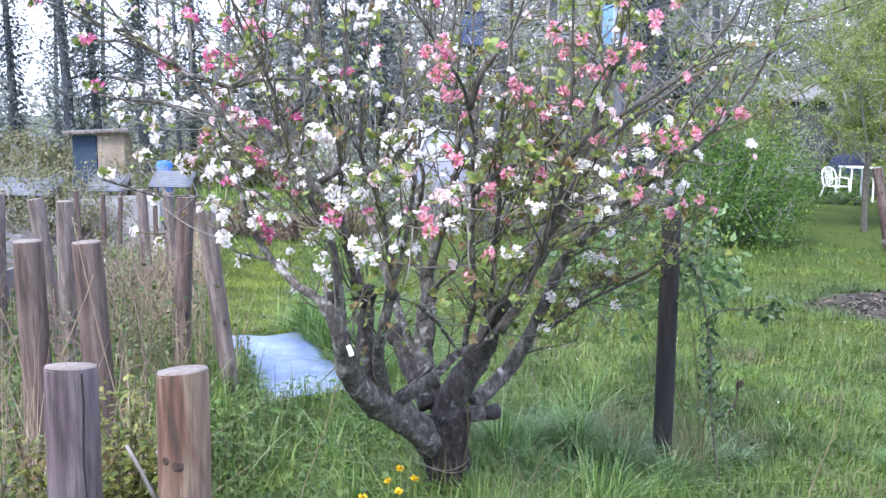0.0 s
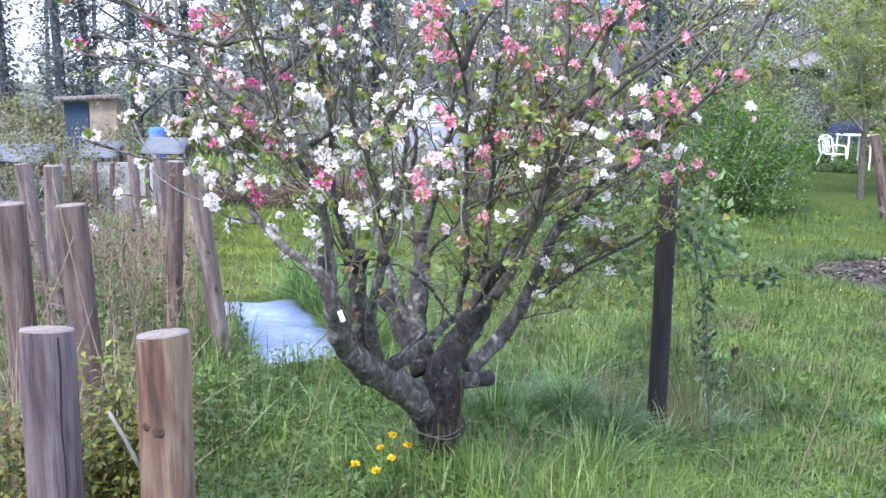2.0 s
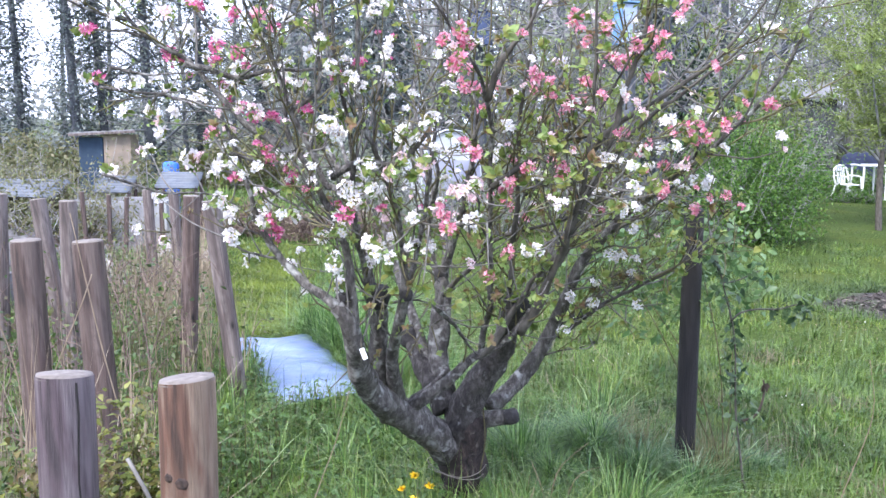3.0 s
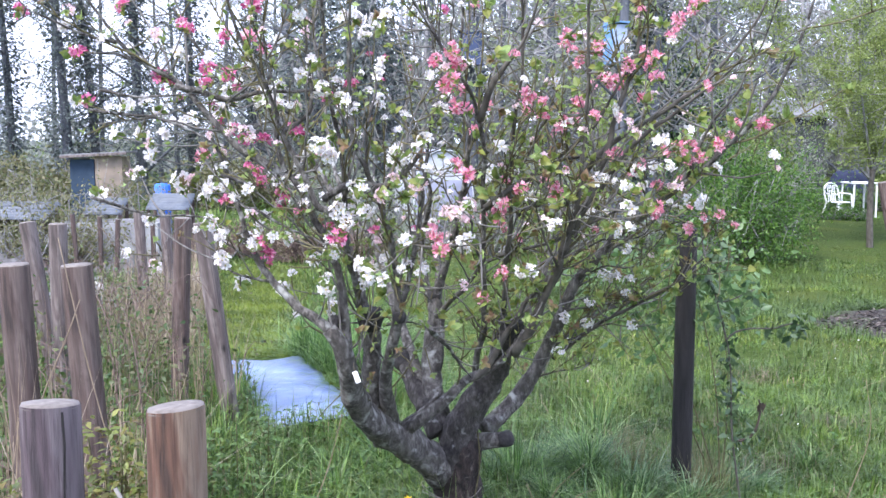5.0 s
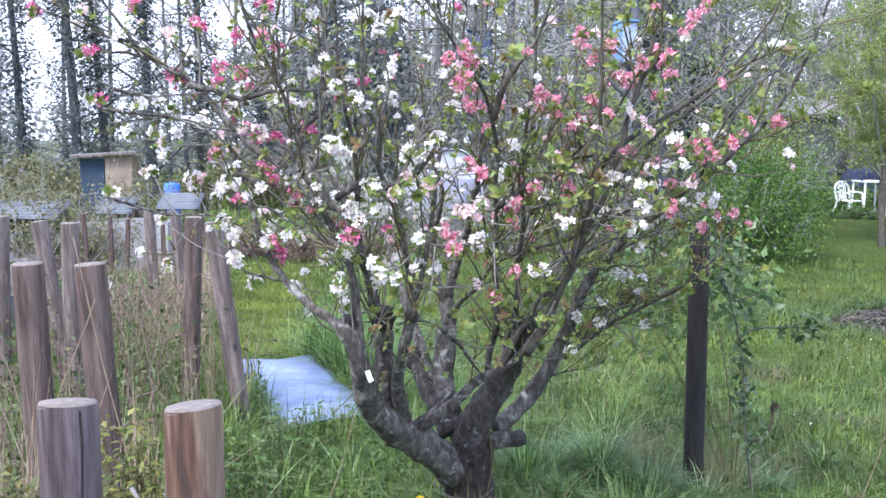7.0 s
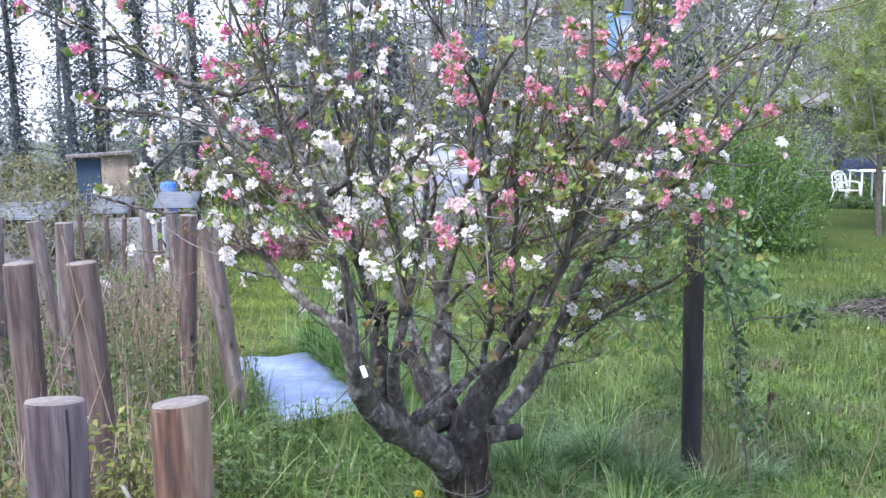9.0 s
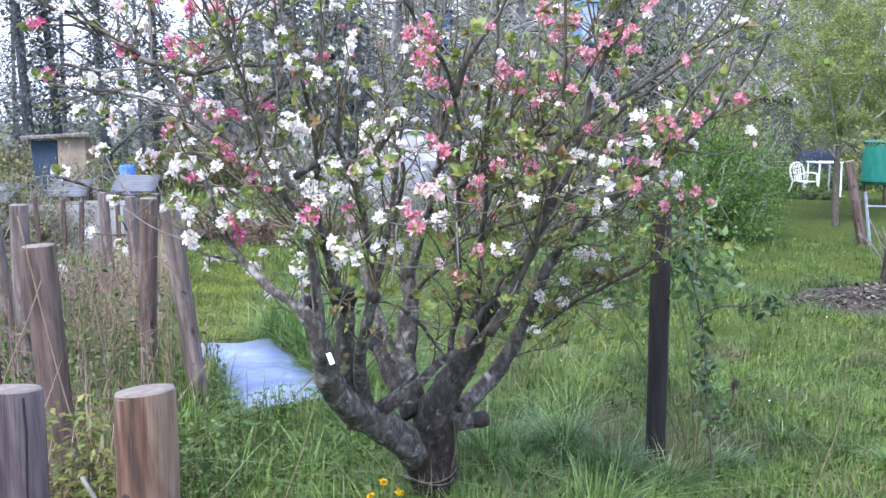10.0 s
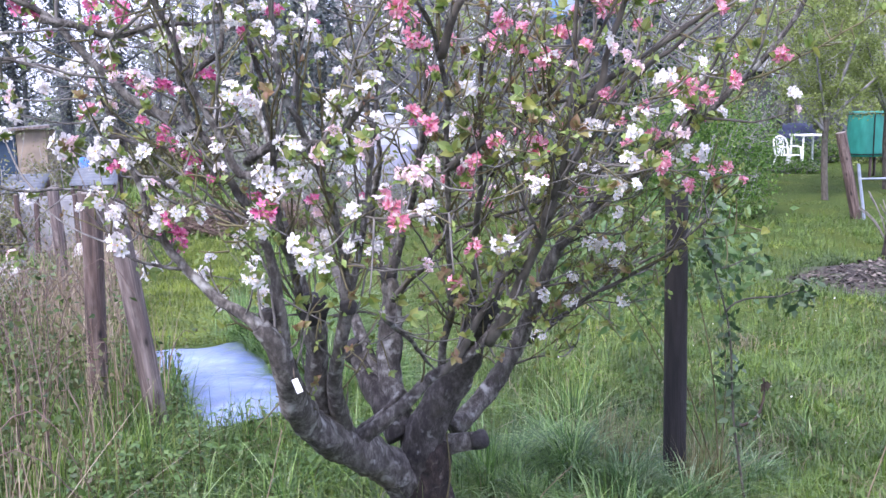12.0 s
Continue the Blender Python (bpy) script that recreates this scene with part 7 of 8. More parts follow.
def loose_stalks():
    g = np.random.default_rng(35)
    spots = (((-0.70, 2.2, 0.6), (-0.86, 2.3, 1.2), (-0.93, 2.35, 1.45)), ((-0.95, 2.1, 0.6), (-1.0, 2.2, 1.1), (-1.2, 2.25, 1.5)), ((-0.75, 1.95, 0.5), (-0.86, 2.0, 1.0), (-0.78, 2.1, 1.35)),
             ((1.62, 3.9, 0.1), (1.75, 3.95, 0.45), (1.72, 3.95, 0.7)), ((-0.52, 3.2, 0.3), (-0.44, 3.3, 0.55), (-0.40, 3.35, 0.72)), ((-1.2, 2.3, 0.5), (-1.24, 2.4, 1.0), (-1.3, 2.4, 1.28)),
             ((-0.42, 1.9, 0.5), (-0.575, 1.9, 0.885), (-0.645, 1.9, 1.03)), ((0.40, 3.9, 0.14), (0.44, 3.9, 0.24), (0.55, 3.92, 0.33)), ((0.36, 3.85, 0.1), (0.33, 3.85, 0.2), (0.30, 3.86, 0.27)),
             ((0.47, 3.9, 0.12), (0.52, 3.9, 0.2), (0.60, 3.92, 0.22)), ((-0.38, 1.95, 0.5), (-0.54, 1.95, 0.86), (-0.60, 1.95, 1.0)))
    for k, c in enumerate(spots):
        foot = (c[0][0] - 0.02, c[0][1], float(ground_z(c[0][0], c[0][1])) - 0.02)
        ln = curve_points([foot, *c], 0.06)
        v, t = tube(ln, np.linspace(0.0028, 0.0012, len(ln)) * (3.4 if k in (6, 10) else 1), 5)
        ob = big_mesh("dry_stalk", v, t, TWIG if k in (6, 10) else DRY)
        tagged(ob, "grey broken dead stick" if k in (6, 10) else "single long pale dry grass stalk", "stalk", "loose stalks")


loose_stalks()


def stake_sapling():
    g = np.random.default_rng(37)
    b = np.array([1.40, 4.32, 0.0])
    th = thing("young_sapling", tuple(b), "thin young sapling with drooping leaves beside the dark stake", "sapling")

    def stem(ctrl, r, nm="stem", mat=DARK_LIMB):
        ln = curve_points(ctrl, 0.04)
        v, t = tube(ln, np.linspace(r, r * 0.5, len(ln)), 6)
        big_mesh(nm, v, t, mat, th, smooth=True)
        return ln
    main = stem([(-0.045, 0.0, -0.05), (-0.098, 0.000, 0.268), (-0.115, -0.000, 0.430), (-0.125, 0.000, 0.617), (-0.144, 0.000, 0.749), (-0.180, -0.000, 0.880), (-0.226, -0.000, 1.036), (-0.262, 0.000, 1.165)], 0.006)
    a = stem([(-0.099, 0.000, 0.295), (-0.040, -0.000, 0.309), (0.002, -0.000, 0.355), (0.019, 0.000, 0.444), (0.011, -0.000, 0.498)], 0.008, "branch", WITHERED)
    b2 = stem([(-0.155, 0.000, 0.775), (-0.113, 0.000, 0.815), (-0.037, 0.000, 0.833), (0.065, 0.000, 0.834), (0.154, 0.000, 0.860), (0.193, 0.000, 0.829)], 0.005, "branch")
    c2 = stem([(-0.213, 0.000, 0.958), (-0.157, 0.000, 0.958), (-0.082, -0.000, 0.990), (-0.032, -0.000, 1.016)], 0.004, "branch")
    d2 = stem([(-0.209, 0.000, 0.984), (-0.251, 0.000, 1.088), (-0.228, 0.000, 1.152), (-0.189, 0.000, 1.114)], 0.004, "branch")
    places = []
    for ln, n, s in ((main[6:12], 14, 0.02), (main[12:18], 70, 0.026), (main[18:], 60, 0.03), (b2[5:], 26, 0.025), (b2[-4:], 40, 0.035), (c2[4:], 14, 0.02), (d2, 40, 0.035), (a[:4], 26, 0.025)):
        places.append(ln[g.integers(0, len(ln), n)] + g.normal(0, s, (n, 3)))
    v, t = leaf_spray(np.vstack(places), 0.042, g, down=0.8)
    big_mesh("leaves", v, t, SAPLING_LEAF, th, "stuff")
    v, t = leaf_spray(a[-1] + g.normal(0, 0.012, (9, 3)) - np.array([0, 0, 0.02]), 0.04, g, down=2.0)
    big_mesh("withered_leaf", v, t, WITHERED, th, label="withered reddish leaf")
    crown = []
    for at, wide, n in (((-0.20, 0.30, 1.06), (0.13, 0.06, 0.12), 260), ((-0.42, 0.42, 0.88), (0.17, 0.09, 0.14), 420), ((-0.06, 0.28, 0.90), (0.11, 0.05, 0.07), 130), ((-0.62, 0.5, 1.02), (0.12, 0.08, 0.11), 170)):
        crown.append(np.array(at) + g.normal(0, 1, (n, 3)) * np.array(wide))
        stem([(-0.1, 0.15, -0.03), (0.5 * at[0] - 0.05, 0.6 * at[1], 0.55 * at[2]), crown[-1][3]], 0.004, "branch", YOUNG_TWIG)
    crown = np.vstack(crown)
    v, t = leaf_spray(crown, 0.05, g)
    big_mesh("leaves", v, t, FRESH_LEAF, th, "stuff")


stake_sapling()


def dandelion(at, seed):
    g = np.random.default_rng(seed)
    th = thing("dandelion", (at[0], at[1], float(ground_z(at[0], at[1]))), "yellow dandelion in flower beside the trunk", "flower", "dandelions")
    h = at[2]
    ln = curve_points([(0, 0, -0.03), (0.01, 0.0, h * 0.5), (0.0, 0.0, h)], 0.05)
    v, t = tube(ln, np.full(len(ln), 0.0025), 5)
    big_mesh("stalk", v, t, APPLE_LEAF, th)
    m = 46
    f = g.normal(0, 1, (m, 3))
    f[:, 2] = np.abs(f[:, 2]) * 0.8 + 0.05
    v, t = spread(CHIP_V, CHIP_T, np.tile([0, 0, h], (m, 1)), turns(f, g.uniform(-0.3, 0.3, m)), g.uniform(0.018, 0.028, m))
    big_mesh("flower_head", v, t, YELLOW, th, label="yellow flower head")
    f = g.normal(0, 1, (7, 3))
    f[:, 2] = 0.45
    v, t = spread(LEAF_V, LEAF_T, np.zeros((7, 3)), turns(f, g.uniform(-0.2, 0.2, 7)), g.uniform(0.08, 0.14, 7))
    big_mesh("leaves", v, t, GRASS_TUFT, th)


for i, (x, y, h) in enumerate(((-0.24, 3.86, 0.16), (-0.19, 3.88, 0.21), (-0.12, 3.82, 0.19), (-0.19, 3.80, 0.14), (-0.34, 3.74, 0.14), (-0.25, 3.70, 0.13))):
    dandelion((x, y, h), 820 + i)


# ---------------------------------------------------------------- grass
def field(n, y0, y1, g, half=0.62):
    """Places over the stretch of meadow ahead, thicker where it is near."""
    u = g.uniform(0, 1, n)
    y = y0 + (y1 - y0) * u
    x = (g.uniform(-1, 1, n)) * (half * y + 0.6)
    return x, y


def keep_off(x, y):
    sheet = off_line(x, y, np.array([SHEET_A, SHEET_B])) > SHEET_W * 0.92
    return sheet & (in_soil(x, y) > 0.9 + 0.35 * np.sin(5 * x + 3 * y) * np.sin(4 * y - 2 * x))


def lawn_weight(x, y):
    """1 on the short grass: the lane and the lawn beyond."""
    lane = np.exp(-(off_line(x, y, LANE) / 0.55) ** 4)
    lawn = 1 / (1 + np.exp(-(y - 6.2 - 0.15 * np.abs(x)) * 1.6)) * (x > -0.6)
    return np.maximum(lane, lawn)


def height_map(x, y):
    clump = 0.5 + 0.5 * np.sin(2.6 * x + 1.1 * np.sin(1.9 * y)) * np.sin(2.2 * y + 0.6 * np.sin(2.7 * x))
    right = 1 / (1 + np.exp(-(x - 1.35) * 4))
    return (0.1 + 0.13 * clump ** 2) * (1 - 0.62 * right) * (1 - 0.7 * lawn_weight(x, y))


def meadow():
    g = np.random.default_rng(41)
    x, y = g.uniform(-6, 6, 26000), g.uniform(-5, 3.4, 26000)
    v, t = blades(x, y, ground_z(x, y) - 0.01, g.uniform(0.06, 0.2, 26000), g.uniform(0.006, 0.014, 26000), g, 0.7, 2)
    tagged(big_mesh("meadow_grass", v, t, GRASS), "trodden green meadow grass", "grass", kind="stuff")
    jobs = ((120000, 3.0, 6.2, 0.0025, 0.006), (90000, 6.0, 11.0, 0.005, 0.011), (95000, 11.0, 27.0, 0.012, 0.026))
    for k, (n, y0, y1, w0, w1) in enumerate(jobs):
        cx, cy = field(n // (9 if k < 1 else 4 if k < 2 else 1), y0, y1, g)
        pick = g.integers(0, len(cx), n)
        loose = (0.045 + 0.011 * y0) * np.where(g.uniform(0, 1, n) < 0.35, 4.0, 1.0)
        x, y = cx[pick] + g.normal(0, 1, n) * loose, cy[pick] + g.normal(0, 1, n) * loose
        ok = keep_off(x, y)
        x, y, pick = x[ok], y[ok], pick[ok]
        lw = lawn_weight(x, y)
        hgt = height_map(x, y) * g.uniform(0.5, 1.4, len(x)) * (0.55 + 1.3 * g.uniform(0, 1, len(cx)) ** 2)[pick]
        short = g.uniform(0, 1, len(x)) < lw
        for pick, mat, nm, lab in ((~short, GRASS, "meadow_grass", "long fresh green meadow grass"), (short, LAWN, "lawn_grass", "short yellow-green lawn grass")):
            if pick.sum() < 10:
                continue
            v, t = blades(x[pick], y[pick], ground_z(x[pick], y[pick]) - 0.01, hgt[pick], g.uniform(w0, w1, pick.sum()), g, 1.15, 3 if k < 2 else 2)
            ob = big_mesh(nm, v, t, mat)
            tagged(ob, lab, "grass", kind="stuff")


meadow()


def lane_turf():
    g = np.random.default_rng(42)
    n = 26000
    y = 6.0 + 6.0 * g.uniform(0, 1, n) ** 1.2
    x = np.interp(y, LANE[:, 1], LANE[:, 0]) + g.normal(0, 0.26, n)
    ok = keep_off(x, y)
    x, y = x[ok], y[ok]
    v, t = blades(x, y, ground_z(x, y) - 0.005, g.uniform(0.03, 0.085, len(x)), g.uniform(0.006, 0.014, len(x)), g, 1.1, 2)
    tagged(big_mesh("lane_grass", v, t, LANE_GRASS), "short bright yellow-green grass of the mown lane", "grass", kind="stuff")


lane_turf()


def lawn_tufts():
    """Uneven taller clumps that break up the lawn behind the stake."""
    g = np.random.default_rng(46)
    for mat, n, seed_h, label in ((TURF, 420, 0.12, "fresh green tufts in the uneven lawn"), (DARK_GRASS, 170, 0.13, "dark green tufts in the uneven lawn"), (LANE_GRASS, 240, 0.08, "pale yellow-green tufts in the uneven lawn")):
        cx, cy = g.uniform(0.4, 7.0, n), 5.2 + 7.5 * g.uniform(0, 1, n) ** 1.3
        pick = np.repeat(np.arange(n), 46)
        wide = g.uniform(0.05, 0.2, n)[pick]
        x, y = cx[pick] + g.normal(0, 1, len(pick)) * wide, cy[pick] + g.normal(0, 1, len(pick)) * wide
        ok = keep_off(x, y)
        x, y, tall = x[ok], y[ok], (g.uniform(0.5, 1.4, n) * seed_h)[pick][ok]
        v, t = blades(x, y, ground_z(x, y) - 0.01, tall * g.uniform(0.5, 1.2, len(x)), g.uniform(0.005, 0.012, len(x)), g, 1.2, 2)
        tagged(big_mesh("lawn_tufts", v, t, mat), label, "grass", kind="stuff")


lawn_tufts()


def short_turf():
    """Short, bright grass between the taller tufts, in uneven patches."""
    g = np.random.default_rng(44)
    n = 70000
    x, y = field(n, 3.2, 6.6, g)
    patch = np.sin(3.1 * x + 1.3 * np.sin(2.3 * y)) * np.sin(2.7 * y + 1.1 * np.sin(1.9 * x)) + 0.5 * np.sin(7 * x + 5 * y)
    ok = keep_off(x, y) & (patch + g.normal(0, 0.25, n) > 0.25 - 0.5 * (x > 1.2)) & (x > -1.1)
    x, y = x[ok], y[ok]
    v, t = blades(x, y, ground_z(x, y) - 0.005, g.uniform(0.04, 0.13, len(x)), g.uniform(0.004, 0.01, len(x)), g, 1.3, 3)
    tagged(big_mesh("short_grass", v, t, TURF), "patches of short fresh green grass", "grass", kind="stuff")


short_turf()


def tussocks():
    g = np.random.default_rng(43)
    spots = ((0.85, 5.3, 0.32, 160), (-0.80, 5.05, 0.3, 240), (-1.05, 5.25, 0.32, 240), (-0.55, 5.15, 0.28, 200), (-1.3, 5.7, 0.32, 200), (-0.45, 5.6, 0.3, 200), (-0.78, 7.1, 0.44, 1100), (-0.95, 7.5, 0.44, 1100), (-0.72, 6.7, 0.45, 420), (-1.17, 7.15, 0.4, 1000), (-0.98, 6.8, 0.4, 1000), (-0.84, 6.5, 0.42, 800), (-0.70, 6.22, 0.46, 620), (-0.55, 5.95, 0.42, 520), (-0.42, 5.65, 0.36, 380), (-0.3, 4.7, 0.3, 150), (-0.55, 4.4, 0.28, 120),
             (-0.9, 4.3, 0.3, 110), (0.3, 4.5, 0.34, 260), (1.3, 4.55, 0.26, 200), (-1.2, 4.8, 0.32, 120), (-1.1, 5.4, 0.36, 220), (-1.35, 6.0, 0.36, 220), (0.2, 3.75, 0.26, 160), (-0.4, 3.9, 0.24, 110),
             (0.7, 3.95, 0.3, 240), (0.1, 5.4, 0.3, 220), (-0.1, 6.0, 0.3, 220))
    vs, ts, n0 = [], [], 0
    for x0, y0, h, n in spots:
        a, r = g.uniform(0, 6.283, n), np.abs(g.normal(0, 0.09, n))
        x, y = x0 + r * np.cos(a), y0 + r * np.sin(a)
        ok = off_line(x, y, np.array([SHEET_A, SHEET_B])) > SHEET_W * 0.98
        x, y, a = x[ok], y[ok], a[ok]
        a = np.where((y0 > 5.6) & (x0 < -0.4) & (np.cos(a) < -0.3), 3.14 - a, a)
        m = len(x)
        v, t = blades(x, y, ground_z(x, y) - 0.01, h * g.uniform(0.45, 1.25, m), g.uniform(0.003, 0.0085, m), g, 1.25, 5, a + g.normal(0, 0.8, m))
        vs.append(v)
        ts.append(t + n0)
        n0 += len(v)
    ob = big_mesh("grass_tussocks", np.vstack(vs), np.vstack(ts), GRASS_TUFT)
    tagged(ob, "arching tussocks of long blue-green grass", "grass", kind="stuff")
    n = 4200
    x, y = field(n, 3.2, 9.0, g)
    ok = keep_off(x, y)
    x, y = x[ok], y[ok]
    v, t = blades(x, y, ground_z(x, y), height_map(x, y) * g.uniform(0.8, 1.6, len(x)), g.uniform(0.003, 0.007, len(x)), g, 1.3, 4)
    ob = big_mesh("dead_grass", v, t, DRY)
    px, py = np.array([2.0, 1.55, 1.75, 2.35, 2.9, 1.0, 2.2, 3.2, -0.75, -0.35]), np.array([4.25, 5.6, 4.9, 5.5, 4.7, 5.2, 6.6, 6.4, 4.05, 4.15])
    pick = g.integers(0, len(px), 1300)
    x, y = px[pick] + g.normal(0, 0.13, 1300), py[pick] + g.normal(0, 0.1, 1300)
    v, t = blades(x, y, ground_z(x, y), g.uniform(0.05, 0.14, 1300), g.uniform(0.003, 0.006, 1300), g, 1.6, 3)
    tagged(big_mesh("dead_grass", v, t, THATCH), "flattened brown patches of dead grass", "grass", kind="stuff")
    tagged(ob, "thin straw-coloured dead grass among the green", "grass", kind="stuff")


tussocks()


def drooping_tussocks():
    """Dense mounds whose long blades rise, bow over and hang down all round."""
    g = np.random.default_rng(48)
    spots = ((0.68, 4.62, 0.40, 1000, False), (0.72, 4.85, 0.34, 400, False), (0.50, 4.72, 0.30, 380, False), (0.30, 4.70, 0.28, 420, False), (0.88, 4.42, 0.34, 800, True), (1.10, 4.30, 0.30, 520, True), (1.52, 4.60, 0.2, 260, True),
             (0.45, 4.30, 0.28, 380, False), (1.9, 4.9, 0.16, 200, False), (2.3, 4.5, 0.2, 240, False), (1.75, 5.6, 0.18, 220, False))
    segs = 7
    for x0, y0, length, n, silver in spots:
        az = g.uniform(0, 6.283, n)
        r0 = np.abs(g.normal(0, 0.05, n))
        ln = length * g.uniform(0.6, 1.3, n)
        spread_out = g.uniform(0.15, 0.95, n)
        hang = g.uniform(0.25, 0.85, n)
        wide = g.uniform(0.004, 0.009, n)
        tx, ty = -np.sin(az), np.cos(az)
        turn = g.normal(0, 0.5, n)
        v = np.zeros((n, 2 * segs + 2, 3))
        for k in range(segs + 1):
            u = k / segs
            out = r0 + ln * spread_out * (0.35 * u + 0.65 * u ** 1.7)
            up = ln * (u - hang * u ** 2.6) * (1.05 - 0.35 * spread_out)
            a = az + turn * u * u
            px, py = x0 + out * np.cos(a), y0 + out * np.sin(a)
            pz = ground_z(px, py) + np.maximum(up, -0.01) - 0.01
            w = wide * 0.5 * (1 - 0.9 * u ** 1.5)
            v[:, 2 * k] = np.stack([px - tx * w, py - ty * w, pz], 1)
            v[:, 2 * k + 1] = np.stack([px + tx * w, py + ty * w, pz], 1)
        tri = []
        for k in range(segs):
            tri += [(2 * k, 2 * k + 1, 2 * k + 3), (2 * k, 2 * k + 3, 2 * k + 2)]
        tri = (np.array(tri)[None] + (np.arange(n) * (2 * segs + 2))[:, None, None]).reshape(-1, 3)
        ob = big_mesh("grass_tussock", v.reshape(-1, 3), tri, SILVER_GRASS if silver else GRASS_TUFT)
        tagged(ob, "silvery drooping tussock of long grass" if silver else "dense green drooping tussock of long grass", "grass", "drooping tussocks")
    m = 900
    px, py = np.array([0.90, 1.2, 1.24, 1.22, 0.95, 0.86]), np.array([4.95, 4.42, 4.5, 4.62, 4.7, 4.6])
    pick = g.integers(0, len(px), m)
    x, y = px[pick] + g.normal(0, 0.05, m), py[pick] + g.normal(0, 0.05, m)
    v, t = blades(x, y, ground_z(x, y) - 0.01, g.uniform(0.12, 0.36, m), g.uniform(0.0025, 0.006, m), g, 0.7, 4)
    tagged(big_mesh("dead_grass", v, t, STRAW), "straw-coloured dead grass standing round the stake foot", "grass", kind="stuff")


drooping_tussocks()


def broad_weeds():
    """Low broad-leaved weeds and white specks of flower among the grass."""
    g = np.random.default_rng(47)
    n = 1300
    x, y = field(n, 3.4, 11.0, g)
    x, y = np.concatenate([x, g.uniform(-1.3, 0.1, 520)]), np.concatenate([y, g.uniform(3.3, 5.1, 520)])
    ok = keep_off(x, y) & (lawn_weight(x, y) < 0.5)
    x, y = x[ok], y[ok]
    k = 8
    x, y = np.repeat(x, k), np.repeat(y, k)
    f = g.normal(0, 1, (len(x), 3))
    f[:, 2] = np.abs(f[:, 2]) * 0.6
    p = np.stack([x + g.normal(0, 0.03, len(x)), y + g.normal(0, 0.03, len(x)), ground_z(x, y) + height_map(x, y) * g.uniform(0.1, 0.75, len(x))], 1)
    v, t = spread(LEAF_V, LEAF_T, p, turns(f, g.uniform(-0.6, 0.6, len(x))), g.uniform(0.02, 0.06, len(x)))
    ob = big_mesh("broad_weeds", v, t, WEED_LEAF)
    tagged(ob, "broad-leaved green weeds low in the grass", "weeds", kind="stuff")
    m = 200
    x, y = field(m, 4.2, 11.0, g)
    ok = keep_off(x, y)
    x, y = x[ok], y[ok]
    p = np.stack([x, y, ground_z(x, y) + height_map(x, y) * g.uniform(0.7, 1.05, len(x))], 1)
    v, t = leaf_spray(p, 0.016, g)
    ob = big_mesh("white_flower_specks", v, t, WHITE_PETAL)
    tagged(ob, "tiny white flowers scattered in the grass", "flowers", kind="stuff")


broad_weeds()


def rough_strip():
    """A strip of darker, unmown grass along the mulch."""
    g = np.random.default_rng(48)
    n = 9000
    x = g.uniform(0.8, 7.5, n)
    y = 9.75 - 0.12 * x + 0.25 * np.sin(1.7 * x) + g.normal(0, 0.22, n)
    ok = in_soil(x, y) > 0.95
    x, y = x[ok], y[ok]
    v, t = blades(x, y, ground_z(x, y) - 0.01, g.uniform(0.04, 0.11, len(x)), g.uniform(0.007, 0.013, len(x)), g, 1.5, 3)
    tagged(big_mesh("rough_grass", v, t, DARK_GRASS), "strip of darker unmown grass beside the mulch", "grass", kind="stuff")


rough_strip()


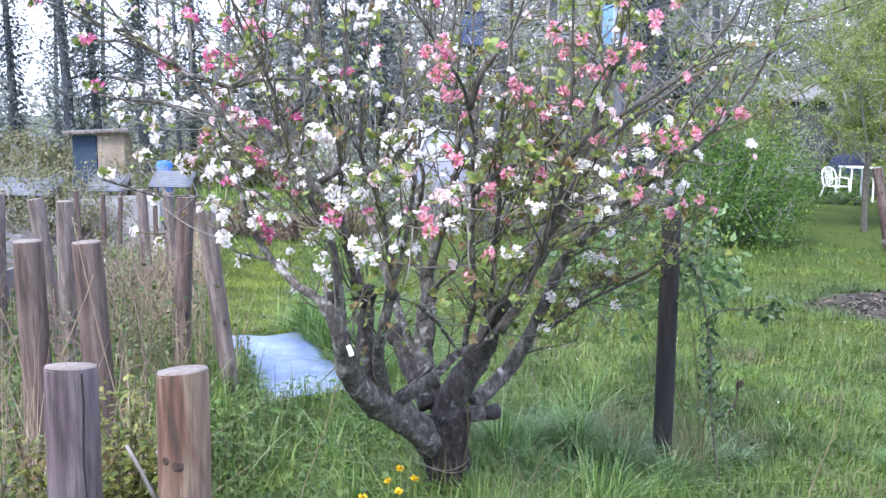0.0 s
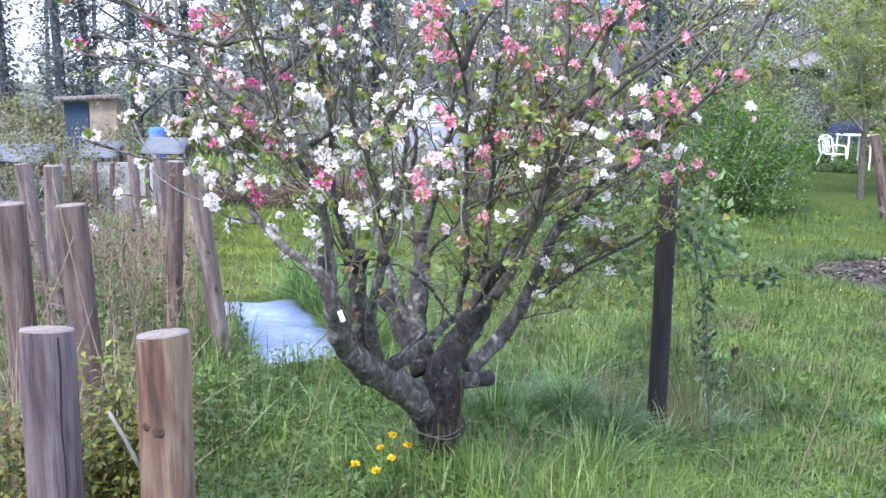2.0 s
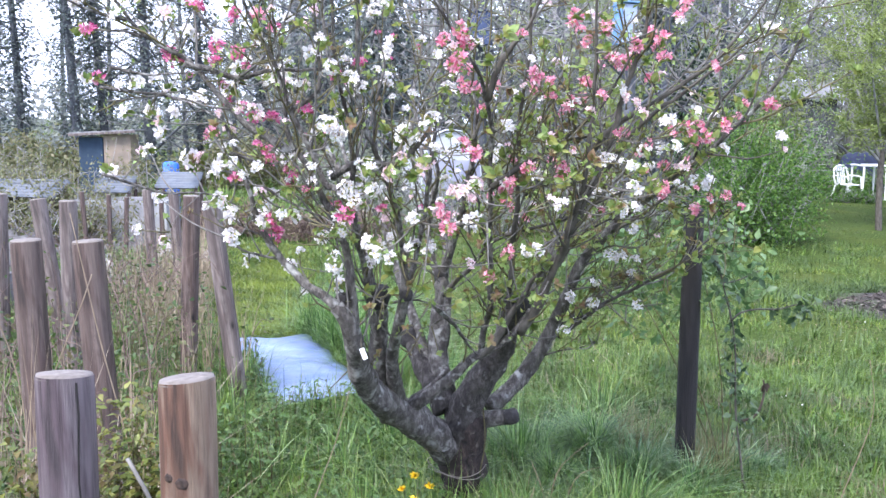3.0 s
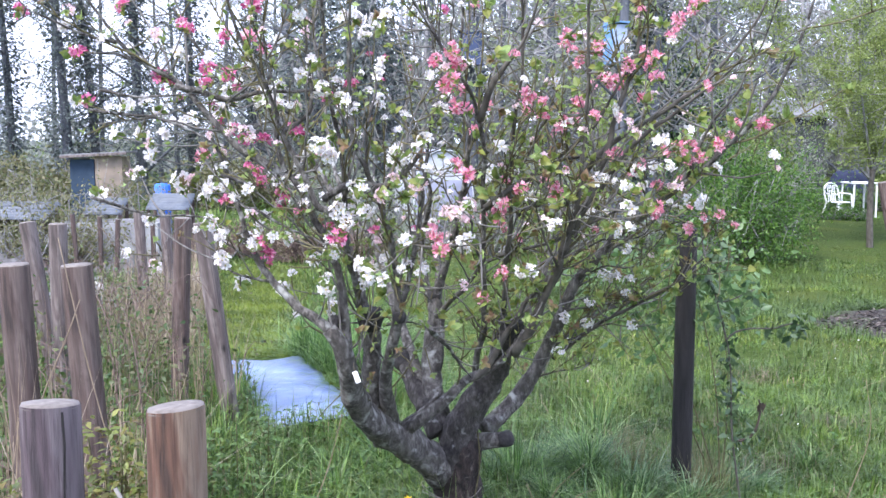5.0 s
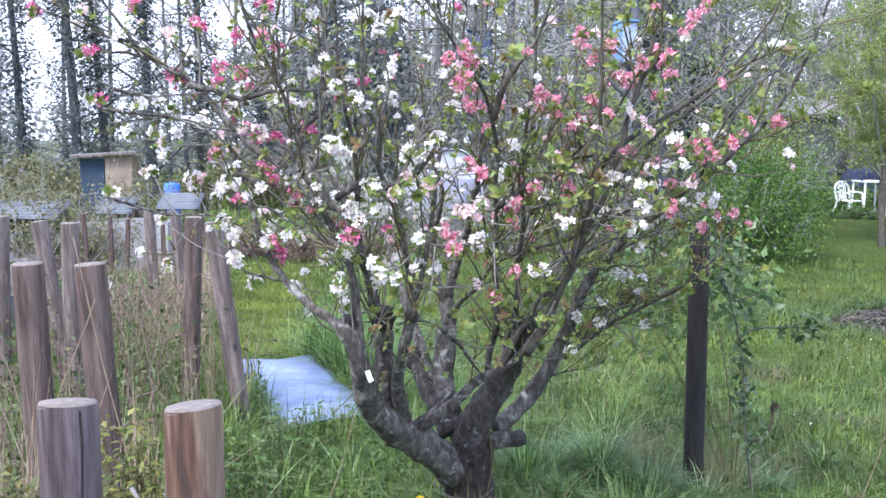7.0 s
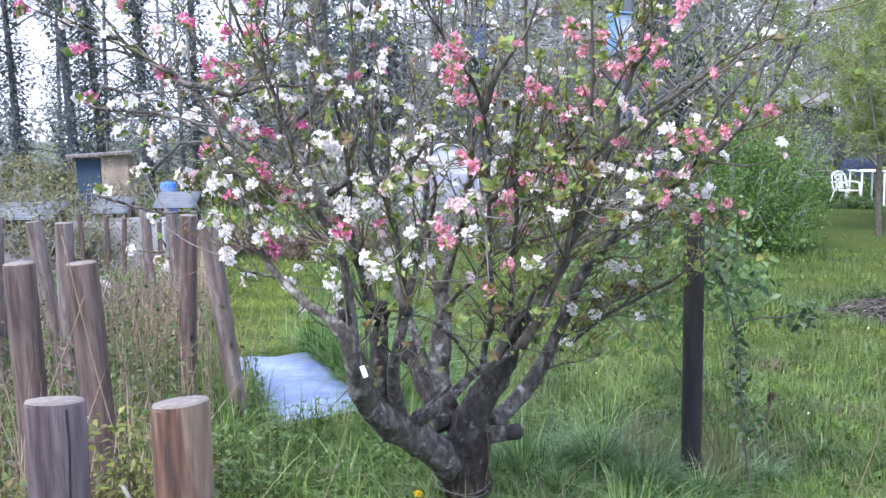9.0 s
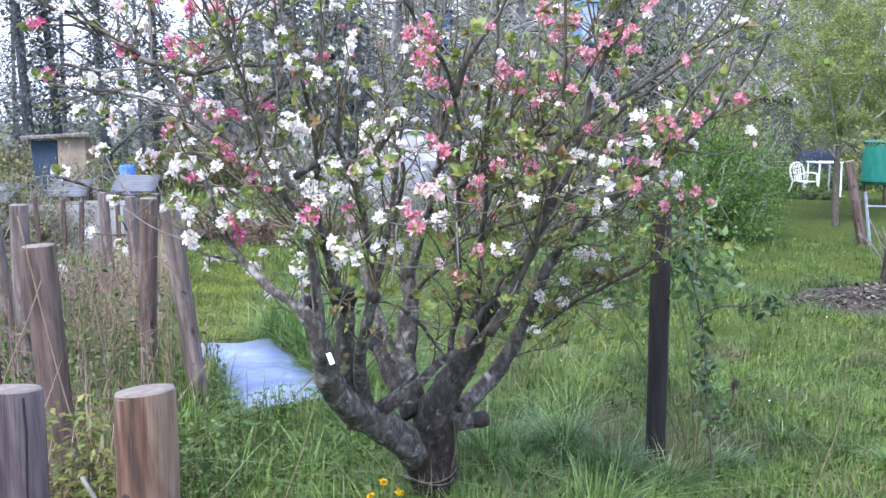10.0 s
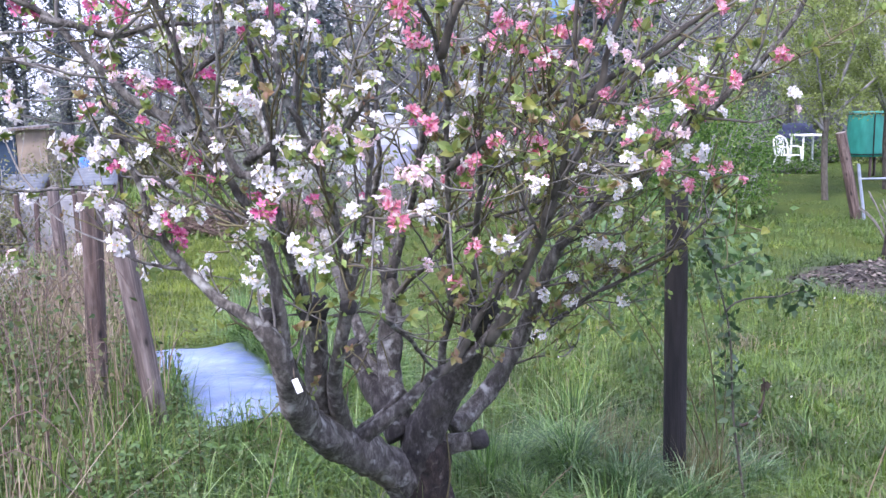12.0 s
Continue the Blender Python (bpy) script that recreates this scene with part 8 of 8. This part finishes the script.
def nettles():
    """Upright leafy weeds along the near edge of the sheet and under the brambles."""
    g = np.random.default_rng(49)
    h, places = Heap(), []
    spots = [(-0.62, 4.95), (-0.78, 4.95), (-0.9, 5.0), (-1.02, 5.1), (-0.7, 4.8), (-0.95, 4.9), (-1.3, 5.2), (-1.25, 4.7)]
    for k in range(46):
        u = g.uniform(0, 1)
        spots.append((-1.08 - 0.42 * u + g.normal(0, 0.06), 4.95 + 0.95 * u + g.normal(0, 0.08)))
    for k in range(26):
        u = g.uniform(0, 1)
        spots.append((-1.08 + 0.62 * u + g.normal(0, 0.05), 4.92 + 0.24 * u + g.normal(0, 0.06)))
    for k in range(170):
        spots.append((g.uniform(-1.9, -0.85), g.uniform(2.7, 4.8)))
    for k in range(60):
        spots.append((g.uniform(-2.4, -1.4), g.uniform(3.2, 7.0)))
    for x, y in spots:
        z, H = float(ground_z(x, y)), g.uniform(0.12, 0.26) if x > -1.55 and y > 4.6 else g.uniform(0.2, 0.45)
        tip = np.array([x + g.normal(0, 0.03), y + g.normal(0, 0.03), z + H])
        ln = curve_points([(x, y, z - 0.02), (x, y, z + H * 0.5), tip], 0.04)
        v, t = tube(ln, np.linspace(0.003, 0.0015, len(ln)), 4)
        h.add(v, t)
        for q in range(1, len(ln)):
            for s in range(4):
                places.append(ln[q])
    ob = h.build("weed_stalks", YOUNG_TWIG)
    tagged(ob, "thin green upright weed stalks", "weeds", kind="stuff")
    places = np.array(places)
    f = g.normal(0, 1, (len(places), 3))
    f[:, 2] = f[:, 2] * 0.3 - 0.2
    v, t = spread(LEAF_V, LEAF_T, places, turns(f, g.uniform(-0.5, 0.5, len(places))), g.uniform(0.02, 0.042, len(places)))
    ob = big_mesh("nettle_leaves", v, t, WEED_LEAF)
    tagged(ob, "fresh green nettle leaves along the sheet edge", "weeds", kind="stuff")


nettles()


def bank_grass():
    g = np.random.default_rng(51)
    n = 9000
    y = g.uniform(3.0, 8.5, n)
    x = -1.05 - np.abs(g.normal(0, 0.7, n)) - 0.08 * (y - 3)
    ok = keep_off(x, y) & (off_line(x, y, LANE) > 0.55)
    x, y = x[ok], y[ok]
    v, t = blades(x, y, ground_z(x, y) - 0.01, g.uniform(0.15, 0.42, len(x)), g.uniform(0.005, 0.012, len(x)), g, 0.6, 3)
    ob = big_mesh("bank_grass", v, t, GRASS)
    tagged(ob, "long green grass growing through the brambles", "grass", kind="stuff")


bank_grass()
